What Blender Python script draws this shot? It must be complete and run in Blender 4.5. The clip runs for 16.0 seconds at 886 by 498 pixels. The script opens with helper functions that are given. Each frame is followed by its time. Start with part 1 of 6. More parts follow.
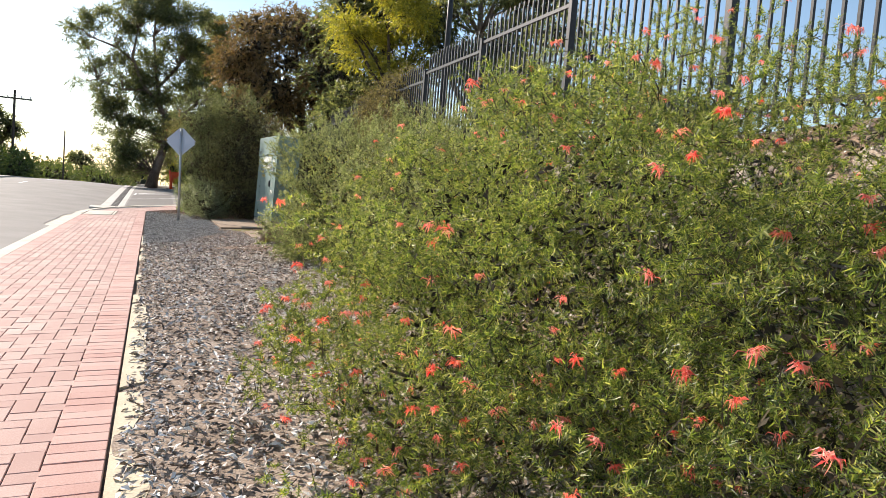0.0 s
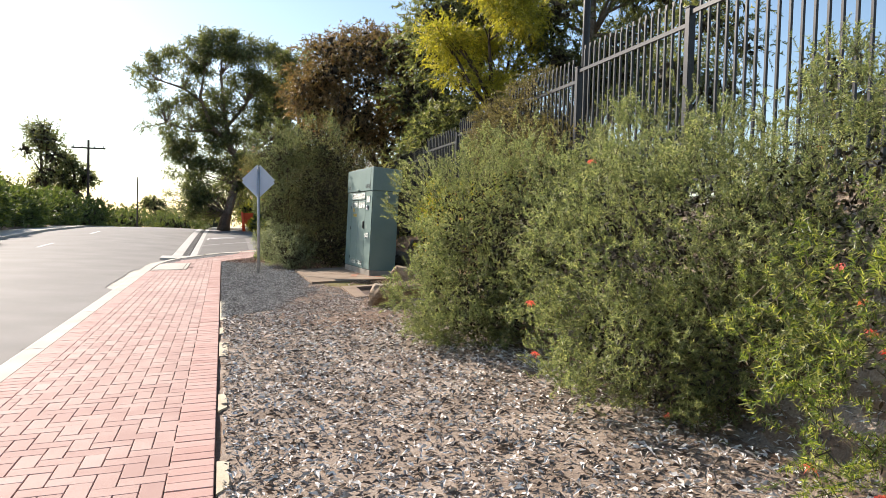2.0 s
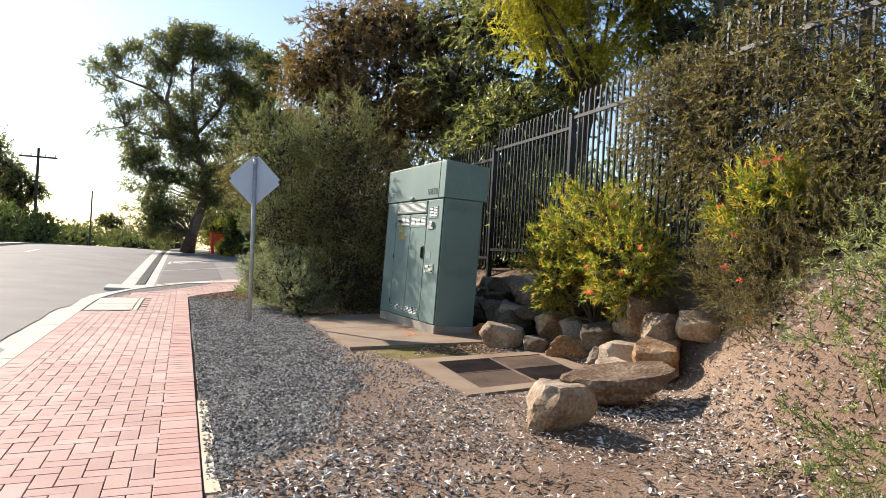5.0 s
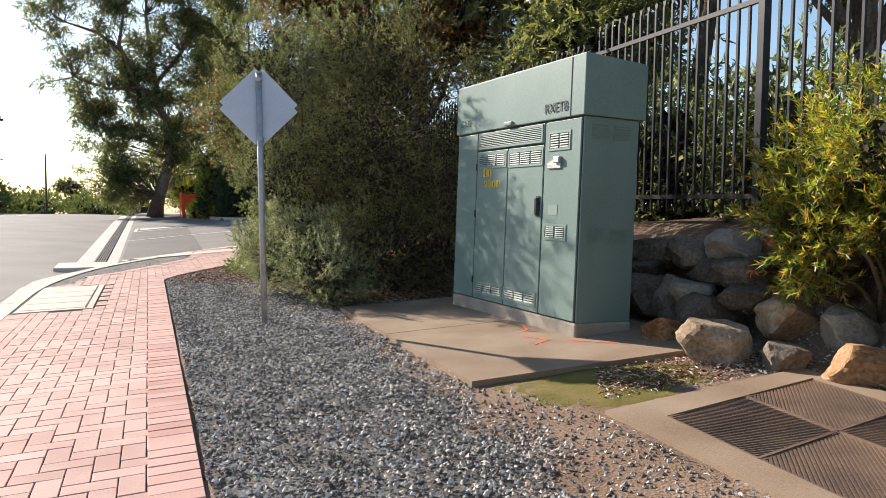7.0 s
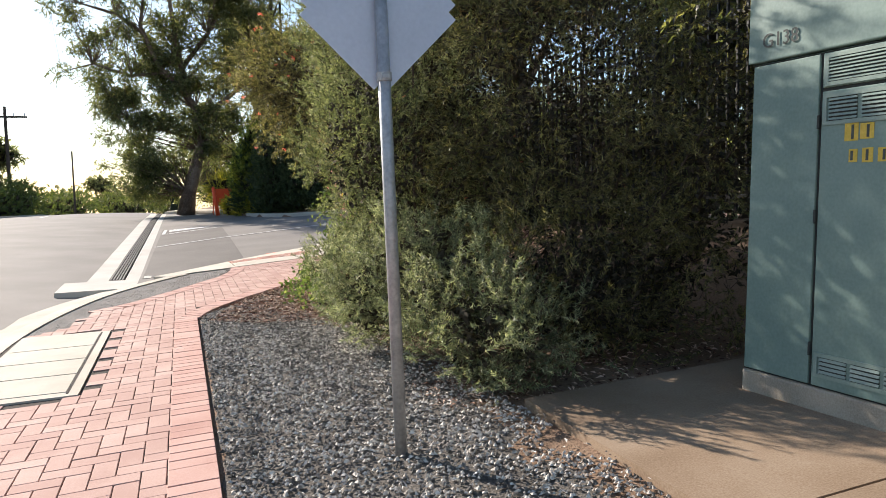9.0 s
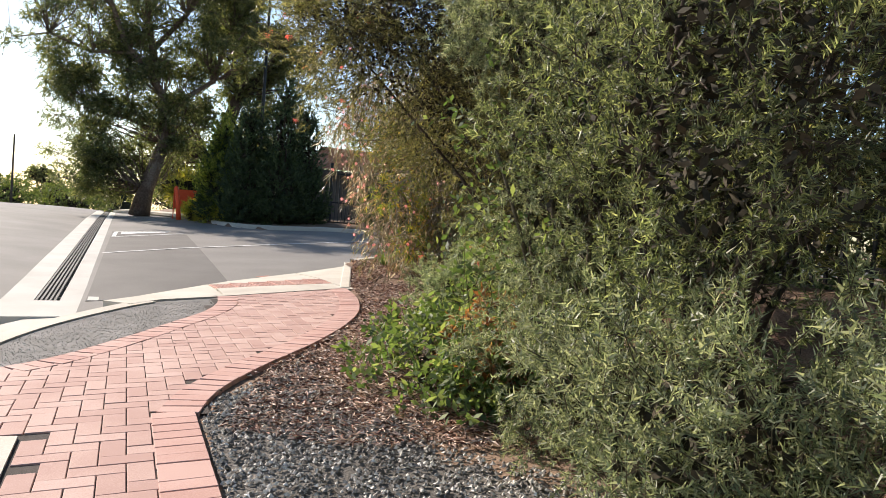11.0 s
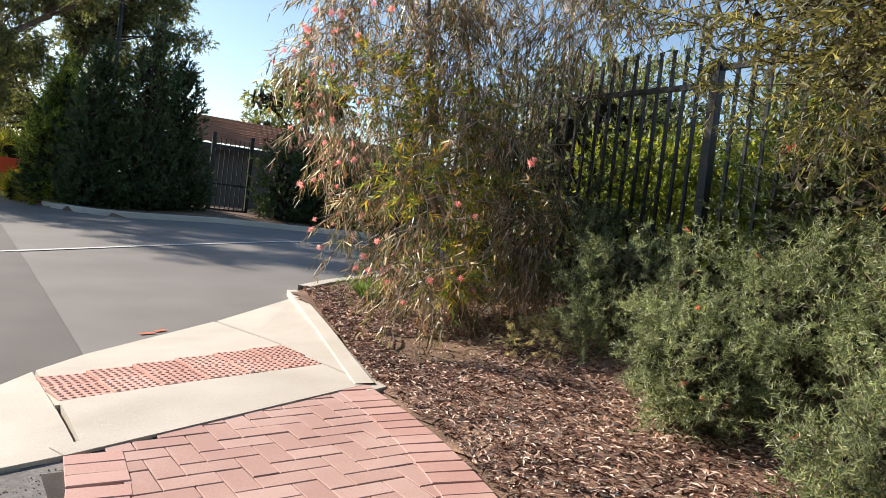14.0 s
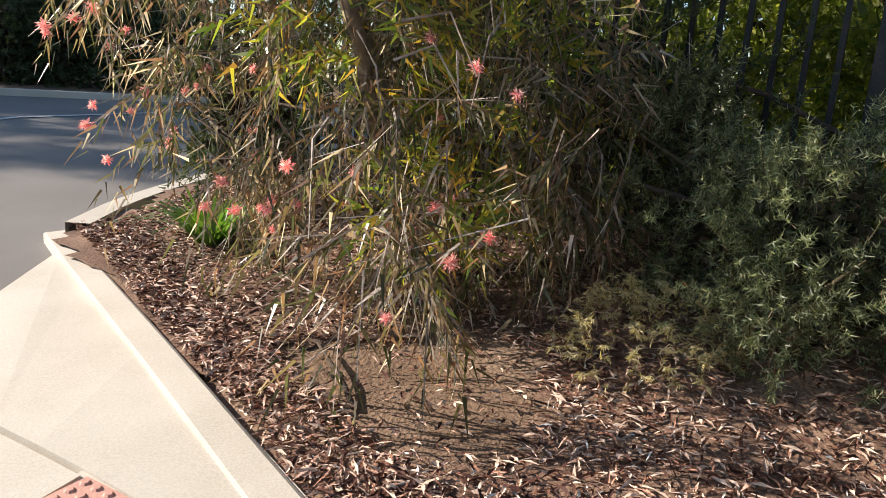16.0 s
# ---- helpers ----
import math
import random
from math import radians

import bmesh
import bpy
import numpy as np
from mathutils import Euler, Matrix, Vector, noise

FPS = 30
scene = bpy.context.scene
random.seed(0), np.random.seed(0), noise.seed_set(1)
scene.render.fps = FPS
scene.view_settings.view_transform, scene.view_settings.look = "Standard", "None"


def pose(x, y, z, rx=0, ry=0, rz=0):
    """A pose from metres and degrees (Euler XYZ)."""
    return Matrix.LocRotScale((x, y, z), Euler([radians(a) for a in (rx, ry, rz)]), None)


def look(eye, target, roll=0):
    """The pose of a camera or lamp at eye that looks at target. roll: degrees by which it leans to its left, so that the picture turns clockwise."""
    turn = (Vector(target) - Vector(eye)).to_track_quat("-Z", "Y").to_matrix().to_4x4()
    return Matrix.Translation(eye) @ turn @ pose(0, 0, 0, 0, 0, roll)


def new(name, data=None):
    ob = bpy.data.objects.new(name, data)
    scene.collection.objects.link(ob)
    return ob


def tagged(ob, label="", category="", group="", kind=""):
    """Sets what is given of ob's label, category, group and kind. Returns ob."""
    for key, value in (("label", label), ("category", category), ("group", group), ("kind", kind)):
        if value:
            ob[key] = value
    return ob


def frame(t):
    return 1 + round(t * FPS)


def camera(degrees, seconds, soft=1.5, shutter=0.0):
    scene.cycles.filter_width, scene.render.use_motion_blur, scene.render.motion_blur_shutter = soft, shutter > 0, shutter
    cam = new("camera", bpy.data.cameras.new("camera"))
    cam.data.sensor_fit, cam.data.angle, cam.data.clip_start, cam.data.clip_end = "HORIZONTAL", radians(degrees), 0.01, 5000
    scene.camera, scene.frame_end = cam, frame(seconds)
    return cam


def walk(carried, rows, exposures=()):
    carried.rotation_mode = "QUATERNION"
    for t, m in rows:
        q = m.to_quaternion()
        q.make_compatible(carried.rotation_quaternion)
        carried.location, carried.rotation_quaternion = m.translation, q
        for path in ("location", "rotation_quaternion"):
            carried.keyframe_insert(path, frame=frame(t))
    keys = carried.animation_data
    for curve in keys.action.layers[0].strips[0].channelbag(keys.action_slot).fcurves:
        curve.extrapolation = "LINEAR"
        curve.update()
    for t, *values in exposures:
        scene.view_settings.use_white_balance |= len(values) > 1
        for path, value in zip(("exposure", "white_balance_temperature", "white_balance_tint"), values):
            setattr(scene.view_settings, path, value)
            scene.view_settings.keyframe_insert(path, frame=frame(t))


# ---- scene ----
cam = camera(62.1, 16.0, soft=0.45)

PATH = [
    (0, (0.122, -2.742, 1.192), (0.866, -0.89, 1.057), 4.6),
    (0.5, (0.125, -1.949, 1.231), (0.789, -0.071, 1.045), 4.2),
    (1, (0.104, -0.98, 1.266), (0.72, 0.917, 1.113), 4.2),
    (1.5, (0.032, 0.205, 1.296), (0.619, 2.113, 1.166), 2.9),
    (2, (0.022, 0.981, 1.353), (0.598, 2.895, 1.278), 1.5),
    (2.5, (-0.085, 2.159, 1.28), (0.511, 4.068, 1.238), 2.1),
    (3, (-0.15, 3.1, 1.316), (0.399, 5.022, 1.337), 2.3),
    (3.2, (-0.153, 3.482, 1.305), (0.404, 5.403, 1.26), 2.8),
    (5.3, (-0.16, 7.8, 1.255), (0.517, 9.682, 1.264), 3.0),
    (5.5, (-0.209, 8.215, 1.27), (0.451, 10.102, 1.208), 2.5),
    (6, (-0.26, 9.193, 1.248), (0.411, 11.077, 1.201), 1.8),
    (6.5, (-0.245, 10.234, 1.25), (0.467, 12.1, 1.158), 0.4),
    (7, (-0.21, 11.206, 1.251), (0.532, 13.059, 1.126), 0.6),
    (7.5, (-0.193, 12.251, 1.248), (0.62, 14.07, 1.076), 2.1),
    (8, (-0.176, 13.227, 1.265), (0.461, 15.114, 1.085), 0.9),
    (8.5, (-0.149, 14.245, 1.284), (0.516, 16.121, 1.086), 0.1),
    (9, (-0.113, 15.246, 1.324), (0.553, 17.125, 1.162), -1.2),
    (9.2, (-0.127, 15.657, 1.314), (0.523, 17.545, 1.19), -0.9),
    (11.3, (-0.431, 19.89, 1.139), (0.375, 21.719, 1.068), 4.7),
    (11.5, (-0.365, 20.304, 1.117), (0.429, 22.14, 1.093), 3.7),
    (12, (-0.317, 21.346, 1.135), (0.538, 23.154, 1.144), 4.5),
    (12.5, (-0.278, 22.26, 1.148), (0.576, 24.068, 1.107), 5.0),
    (13, (-0.175, 23.256, 1.17), (0.773, 25.015, 1.086), 5.4),
    (13.5, (-0.033, 24.195, 1.187), (0.944, 25.939, 1.138), 6.7),
    (14, (0.144, 25.145, 1.2), (1.284, 26.787, 1.122), 6.6),
    (14.5, (0.413, 26.054, 1.219), (1.571, 27.681, 1.116), 6.2),
    (15, (0.725, 26.9, 1.239), (2.038, 28.391, 1.004), 6.9),
    (15.5, (1.033, 27.658, 1.282), (2.437, 29.061, 1.031), 6.3),
    (16, (1.406, 28.371, 1.269), (2.979, 29.528, 0.838), 4.5),
]
walk(cam, [(t, look(eye, target, roll)) for t, eye, target, roll in PATH])

# ---------------------------------------------------------------- sun and sky
world = bpy.data.worlds.new("sky")
scene.world = world
world.use_nodes = True
wn = world.node_tree.nodes
sky = wn.new("ShaderNodeTexSky")
sky.sky_type = "NISHITA"
sky.sun_disc = False
SUN = Vector((-1.78, 3.38, 2.07)).normalized()
sky.sun_elevation = math.asin(SUN.z)
sky.sun_rotation = math.atan2(SUN.x, SUN.y)
sky.air_density, sky.dust_density, sky.ozone_density = 1.0, 0.4, 1.4
bg = wn["Background"]
bg.inputs["Strength"].default_value = 0.098
world.node_tree.links.new(sky.outputs["Color"], bg.inputs["Color"])
sun_data = bpy.data.lights.new("sun", "SUN")
sun_data.energy, sun_data.angle, sun_data.color = 5.0, radians(0.6), (1.0, 0.878, 0.768)
sun_ob = new("sun", sun_data)
sun_ob.rotation_euler = (-SUN).to_track_quat("-Z", "Y").to_euler()
scene.view_settings.exposure = 0.86


# ---------------------------------------------------------------- heights
def lerp_table(v, table):
    for (a, za), (b, zb) in zip(table, table[1:]):
        if v <= b:
            k = max(0.0, (v - a) / (b - a))
            return za + (zb - za) * k
    return table[-1][1]


RISE = [(-60, 0), (27.5, 0), (30, 0.025), (33, 0.10), (48, 0.40), (60, 0.45), (75, 0.2), (100, -0.8), (200, -6), (700, -30)]
NEAR_KERB = [(-3, 26.5), (-0.25, 28.7), (0.12, 29.25), (0.74, 30.2), (1.04, 30.55), (2.2, 31.5), (3.48, 32.7), (4.25, 33.35), (8, 34.6), (60, 36)]
FAR_KERB = [(-0.9, 57), (1.5, 52.9), (2.3, 47.2), (2.8, 45.0), (3.6, 43.7), (8.6, 42.9), (60, 41)]


def rise(y):
    return lerp_table(y, RISE)


def base(x, y):
    """The plane of path and beds: it falls towards the road."""
    return rise(y) + 0.047 * min(max(x, -2.2), 6.0)


def smooth(a, b, v):
    k = min(max((v - a) / (b - a), 0), 1)
    return k * k * (3 - 2 * k)


def fence_x(y):
    return 4.83 + 0.02 * (y - 12)


def fence_top(y):
    return 3.56 - 0.0465 * (y - 10.4)


def bed(x, y):
    """The planted ground: flat by the path, a bank up to the fence."""
    b = base(x, y) - 0.03
    foot = 2.9 + 1.1 * smooth(10.5, 13.0, y) - 0.2 * smooth(20, 27, y)
    top = max(fence_top(y) - 2.12, b)
    ends = smooth(-9, -4, y) * (1 - smooth(33, 37, y))
    b += (top - b) * smooth(foot, foot + 1.35, x) * ends
    return b + 0.012 * noise.noise((x * 2.1, y * 2.1, 0)) + 0.02 * noise.noise((x * 0.6, y * 0.6, 3))


def road_z(x, y):
    return rise(y) - 0.205 + 0.10 * (1 - ((x + 5.8) / 3.7) ** 2)


def side_z(x, y):
    return base(x, y) - 0.10


# ---------------------------------------------------------------- materials
def material(name, colours, scale=6.0, rough=0.8, bump=0.3, fine=90.0, metal=0.0, where="world", island=0.0, obj=0.0, coat=0.0, bump_far=0.02):
    """A surface of two or three colours in large stains, with a fine grain and relief. island, obj: how much pieces differ."""
    m = bpy.data.materials.new(name)
    m.use_nodes = True
    n, l = m.node_tree.nodes, m.node_tree.links
    b = n["Principled BSDF"]
    if where == "world":
        g = n.new("ShaderNodeNewGeometry")
        vec = g.outputs["Position"]
    else:
        g = n.new("ShaderNodeTexCoord")
        vec = g.outputs["Object"]
    big, small = n.new("ShaderNodeTexNoise"), n.new("ShaderNodeTexNoise")
    big.inputs["Scale"].default_value, small.inputs["Scale"].default_value = scale, fine
    big.inputs["Detail"].default_value, small.inputs["Detail"].default_value = 6, 3
    l.new(vec, big.inputs["Vector"])
    l.new(vec, small.inputs["Vector"])
    mix = n.new("ShaderNodeMath")
    mix.operation = "MULTIPLY_ADD"
    mix.inputs[1].default_value = 0.45
    l.new(small.outputs["Fac"], mix.inputs[0])
    half = n.new("ShaderNodeMath")
    half.operation = "MULTIPLY"
    half.inputs[1].default_value = 0.55
    l.new(big.outputs["Fac"], half.inputs[0])
    l.new(half.outputs[0], mix.inputs[2])
    fac = mix.outputs[0]
    for amount, node, socket in ((island, "ShaderNodeNewGeometry", "Random Per Island"), (obj, "ShaderNodeObjectInfo", "Random")):
        if amount:
            r = n.new(node)
            sub, add = n.new("ShaderNodeMath"), n.new("ShaderNodeMath")
            sub.operation, sub.inputs[1].default_value = "SUBTRACT", 0.5
            add.operation, add.inputs[1].default_value = "MULTIPLY_ADD", amount
            l.new(r.outputs[socket], sub.inputs[0])
            l.new(sub.outputs[0], add.inputs[0])
            l.new(fac, add.inputs[2])
            fac = add.outputs[0]
    ramp = n.new("ShaderNodeValToRGB")
    els = ramp.color_ramp.elements
    els[0].position, els[1].position = 0.33, 0.67
    els[0].color, els[1].color = (*colours[0], 1), (*colours[-1], 1)
    for k, c in enumerate(colours[1:-1]):
        els.new(0.33 + 0.34 * (k + 1) / (len(colours) - 1)).color = (*c, 1)
    l.new(fac, ramp.inputs["Fac"])
    l.new(ramp.outputs["Color"], b.inputs["Base Color"])
    b.inputs["Roughness"].default_value, b.inputs["Metallic"].default_value = rough, metal
    b.inputs["Specular IOR Level"].default_value = 0.3
    if coat:
        b.inputs["Coat Weight"].default_value = coat
    if bump:
        bp = n.new("ShaderNodeBump")
        bp.inputs["Strength"].default_value, bp.inputs["Distance"].default_value = bump, bump_far
        l.new(mix.outputs[0], bp.inputs["Height"])
        l.new(bp.outputs["Normal"], b.inputs["Normal"])
    return m


def leaf_material(name, colours, rough=0.5, through_light=0.35, glow=(1.0, 1.0, 0.5)):
    """Leaves: each its own shade, light passes through them."""
    m = bpy.data.materials.new(name)
    m.use_nodes = True
    n, l = m.node_tree.nodes, m.node_tree.links
    b, out = n["Principled BSDF"], n["Material Output"]
    g, ramp = n.new("ShaderNodeNewGeometry"), n.new("ShaderNodeValToRGB")
    els = ramp.color_ramp.elements
    els[0].position, els[1].position = 0.0, 1.0
    els[0].color, els[1].color = (*colours[0], 1), (*colours[-1], 1)
    for k, c in enumerate(colours[1:-1]):
        els.new((k + 1) / (len(colours) - 1)).color = (*c, 1)
    l.new(g.outputs["Random Per Island"], ramp.inputs["Fac"])
    tex = n.new("ShaderNodeTexNoise")
    tex.inputs["Scale"].default_value = 3.0
    tex.inputs["Detail"].default_value = 3
    l.new(g.outputs["Position"], tex.inputs["Vector"])
    vary = n.new("ShaderNodeHueSaturation")
    rng = n.new("ShaderNodeMapRange")
    rng.inputs[1].default_value, rng.inputs[2].default_value = 0.3, 0.7
    rng.inputs[3].default_value, rng.inputs[4].default_value = 0.65, 1.4
    l.new(tex.outputs["Fac"], rng.inputs[0])
    l.new(rng.outputs[0], vary.inputs["Value"])
    l.new(ramp.outputs["Color"], vary.inputs["Color"])
    l.new(vary.outputs["Color"], b.inputs["Base Color"])
    b.inputs["Roughness"].default_value = rough
    tr, mix, tint = n.new("ShaderNodeBsdfTranslucent"), n.new("ShaderNodeMixShader"), n.new("ShaderNodeMix")
    tint.data_type, tint.blend_type = "RGBA", "MULTIPLY"
    tint.inputs[0].default_value = 1.0
    tint.inputs[7].default_value = (*[2.0 * v for v in glow], 1)
    l.new(vary.outputs["Color"], tint.inputs[6])
    l.new(tint.outputs[2], tr.inputs["Color"])
    mix.inputs[0].default_value = through_light
    l.new(b.outputs[0], mix.inputs[1])
    l.new(tr.outputs[0], mix.inputs[2])
    l.new(mix.outputs[0], out.inputs["Surface"])
    return m


M = {}
M["asphalt"] = material("asphalt", [(0.165, 0.154, 0.14), (0.20, 0.188, 0.171), (0.245, 0.231, 0.212)], 0.7, 0.8, 0.5, 160, bump_far=0.006)
M["asphalt_old"] = material("old_asphalt", [(0.095, 0.088, 0.08), (0.125, 0.117, 0.107), (0.155, 0.145, 0.132)], 0.9, 0.8, 0.5, 150, bump_far=0.006)
M["verge"] = material("verge_grit", [(0.11, 0.104, 0.096), (0.175, 0.167, 0.155), (0.28, 0.267, 0.25)], 3.5, 0.9, 0.5, 45, bump_far=0.012)
M["brick"] = material("clay_paver", [(0.42, 0.26, 0.22), (0.50, 0.335, 0.285), (0.57, 0.405, 0.355)], 2.2, 0.8, 0.3, 140, island=0.24, obj=0.26, bump_far=0.004)
M["brick_edge"] = material("clay_edge_paver", [(0.40, 0.215, 0.178), (0.475, 0.28, 0.235), (0.54, 0.345, 0.295)], 2.2, 0.8, 0.3, 140, island=0.2, obj=0.22, bump_far=0.004)
M["joint"] = material("joint_sand", [(0.035, 0.03, 0.027), (0.09, 0.075, 0.065)], 5, 0.95, 0.6, 200)
M["concrete"] = material("concrete", [(0.43, 0.39, 0.32), (0.54, 0.50, 0.425), (0.62, 0.58, 0.50)], 1.6, 0.85, 0.25, 130, bump_far=0.004)
M["concrete_grey"] = material("grey_concrete", [(0.26, 0.225, 0.18), (0.36, 0.32, 0.26), (0.44, 0.395, 0.33)], 2.4, 0.9, 0.35, 120, bump_far=0.006)
M["slab"] = material("stained_concrete", [(0.19, 0.13, 0.082), (0.275, 0.20, 0.135), (0.35, 0.275, 0.20)], 1.8, 0.88, 0.3, 120, bump_far=0.005)
M["soil"] = material("soil", [(0.135, 0.085, 0.055), (0.225, 0.15, 0.10), (0.32, 0.235, 0.165)], 1.2, 0.95, 0.9, 60, bump_far=0.03)
M["mulch_bed"] = material("crumbled_bark", [(0.15, 0.11, 0.08), (0.32, 0.25, 0.19), (0.52, 0.44, 0.365)], 2.0, 0.95, 0.9, 80, bump_far=0.02)
M["litter_bed"] = material("crumbled_litter", [(0.085, 0.052, 0.037), (0.21, 0.13, 0.09), (0.40, 0.275, 0.19)], 2.2, 0.95, 0.9, 70, bump_far=0.02)
M["edging"] = material("cream_concrete", [(0.50, 0.42, 0.29), (0.62, 0.54, 0.39), (0.70, 0.63, 0.48)], 3.0, 0.9, 0.5, 90, bump_far=0.008)
M["pale_concrete"] = material("pale_concrete", [(0.44, 0.42, 0.375), (0.53, 0.51, 0.46), (0.60, 0.58, 0.53)], 1.6, 0.85, 0.2, 130, bump_far=0.004)
M["drain_iron"] = material("drain_iron", [(0.09, 0.086, 0.08), (0.15, 0.143, 0.133), (0.24, 0.228, 0.21)], 3, 0.7, 0.3, 90)
M["gravel_bed"] = material("gravel_bed", [(0.05, 0.045, 0.039), (0.11, 0.10, 0.087), (0.20, 0.184, 0.16)], 1.5, 0.9, 1.0, 70, bump_far=0.03)
M["moss"] = material("moss", [(0.10, 0.085, 0.02), (0.165, 0.138, 0.028), (0.25, 0.19, 0.075)], 3, 0.95, 0.9, 110)
M["gravel"] = material("gravel_stone", [(0.105, 0.095, 0.082), (0.36, 0.328, 0.283), (0.72, 0.67, 0.59)], 3, 0.8, 0.3, 90, island=0.6)
M["bark"] = material("bark_chip", [(0.15, 0.115, 0.09), (0.46, 0.40, 0.34), (0.82, 0.78, 0.72)], 4, 0.85, 0.3, 120, island=0.7)
M["litter"] = material("dry_leaf", [(0.075, 0.03, 0.02), (0.35, 0.17, 0.105), (0.72, 0.54, 0.42)], 4, 0.7, 0.2, 120, island=0.72)
M["rock"] = material("sandstone", [(0.15, 0.095, 0.055), (0.34, 0.25, 0.165), (0.50, 0.42, 0.32)], 3.4, 0.92, 0.9, 34, obj=0.3, bump_far=0.03)
# grey stone with the shade of the bank worked into its colour
M["rock_grey_shade"] = material("shade_darkened_fieldstone", [(0.085, 0.066, 0.049), (0.19, 0.153, 0.115), (0.33, 0.283, 0.225)], 3.4, 0.92, 0.9, 34, obj=0.35, bump_far=0.03)
M["rock_rust"] = material("rusty_sandstone", [(0.16, 0.075, 0.03), (0.36, 0.215, 0.11), (0.52, 0.40, 0.27)], 2.6, 0.92, 0.9, 34, obj=0.2, bump_far=0.03)
M["green_steel"] = material("green_painted_steel", [(0.148, 0.225, 0.20), (0.185, 0.268, 0.24), (0.22, 0.305, 0.275)], 1.4, 0.5, 0.08, 60, where="object", bump_far=0.003)
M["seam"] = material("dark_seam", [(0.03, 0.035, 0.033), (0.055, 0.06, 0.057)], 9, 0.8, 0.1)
M["vent_pale"] = material("pale_green_slat", [(0.20, 0.275, 0.24), (0.26, 0.335, 0.30)], 9, 0.5, 0.05)
M["letter"] = material("grey_letter_paint", [(0.055, 0.065, 0.062), (0.09, 0.10, 0.097)], 30, 0.8, 0)
M["yellow"] = material("yellow_sticker", [(0.55, 0.38, 0.05), (0.70, 0.52, 0.10)], 30, 0.6, 0)
M["paper"] = material("white_sticker", [(0.55, 0.56, 0.53), (0.72, 0.72, 0.70)], 30, 0.6, 0)
M["black_steel"] = material("black_painted_steel", [(0.012, 0.013, 0.014), (0.022, 0.023, 0.025), (0.045, 0.045, 0.045)], 7, 0.42, 0.1, 90, bump_far=0.003)
M["grate"] = material("rusty_grating", [(0.09, 0.062, 0.048), (0.17, 0.115, 0.082), (0.30, 0.18, 0.11)], 3, 0.8, 0.4, 90)
M["galv"] = material("galvanised_steel", [(0.30, 0.31, 0.32), (0.42, 0.43, 0.44), (0.52, 0.53, 0.54)], 8, 0.5, 0.1, 60, metal=0.6)
M["sign_back"] = material("dull_aluminium_sheet", [(0.48, 0.54, 0.64), (0.56, 0.62, 0.72)], 2.5, 0.55, 0.05, 50, metal=0.35)
M["white_paint"] = material("worn_white_line", [(0.45, 0.45, 0.44), (0.68, 0.68, 0.66), (0.80, 0.80, 0.78)], 6, 0.8, 0.2, 120)
M["tactile"] = material("tactile_paver", [(0.52, 0.28, 0.22), (0.60, 0.35, 0.28), (0.66, 0.42, 0.34)], 3, 0.8, 0.2, 120, obj=0.2)
M["orange"] = material("orange_plastic", [(0.75, 0.07, 0.02), (0.85, 0.12, 0.035)], 8, 0.5, 0.05)
M["orange_spray"] = material("orange_spray_paint", [(0.70, 0.13, 0.05), (0.82, 0.22, 0.10)], 12, 0.8, 0.1)
M["white_plastic"] = material("white_plastic", [(0.66, 0.66, 0.64), (0.78, 0.78, 0.76)], 8, 0.5, 0.05)
M["trunk_grey"] = material("smooth_grey_bark", [(0.10, 0.075, 0.055), (0.20, 0.16, 0.125), (0.34, 0.29, 0.24)], 2.0, 0.9, 0.8, 18, bump_far=0.05)
M["trunk_dark"] = material("rough_dark_bark", [(0.035, 0.026, 0.02), (0.07, 0.052, 0.04), (0.12, 0.09, 0.07)], 3.0, 0.95, 0.9, 22, bump_far=0.05)
M["trunk_brown"] = material("brown_gum_bark", [(0.07, 0.048, 0.034), (0.15, 0.108, 0.078), (0.27, 0.215, 0.165)], 1.6, 0.92, 0.9, 14, bump_far=0.05)
# dark tone of the crown filler, put in for shade between leaves
M["dark_core"] = material("dark_core_leaf", [(0.022, 0.02, 0.012), (0.042, 0.036, 0.022), (0.08, 0.065, 0.042)], 6, 0.9, 0, 60, island=0.4)
M["twig"] = material("dry_twig", [(0.16, 0.12, 0.09), (0.28, 0.23, 0.19), (0.42, 0.37, 0.32)], 9, 0.85, 0.2, 60, island=0.3)
M["stem"] = material("shrub_stem", [(0.05, 0.04, 0.022), (0.09, 0.075, 0.04), (0.15, 0.12, 0.075)], 9, 0.85, 0.2, 60, island=0.3)
M["timber_pole"] = material("timber_pole", [(0.05, 0.042, 0.036), (0.09, 0.075, 0.065)], 3, 0.9, 0.3, 40)
# render toned down for the shadow that the house wall lies in
M["wall"] = material("shadow_toned_wall", [(0.09, 0.075, 0.065), (0.14, 0.12, 0.10)], 1.5, 0.9, 0.2)
M["roof"] = material("terracotta_tile", [(0.20, 0.085, 0.05), (0.30, 0.14, 0.085), (0.40, 0.22, 0.14)], 1.2, 0.8, 0.3, 30, island=0.25)
M["bin"] = material("dark_green_plastic", [(0.015, 0.03, 0.022), (0.025, 0.045, 0.032)], 8, 0.5, 0.05)
M["grassland"] = material("dry_grass_ground", [(0.09, 0.085, 0.04), (0.15, 0.135, 0.07), (0.22, 0.19, 0.11)], 0.5, 0.95, 0.6, 30)
M["petal"] = leaf_material("red_petal", [(0.70, 0.10, 0.08), (0.80, 0.20, 0.14), (0.86, 0.36, 0.25)], 0.5, 0.3, (1, 0.6, 0.5))
M["petal_pink"] = leaf_material("pink_petal", [(0.72, 0.13, 0.12), (0.82, 0.28, 0.22), (0.88, 0.48, 0.38)], 0.5, 0.3, (1, 0.7, 0.6))
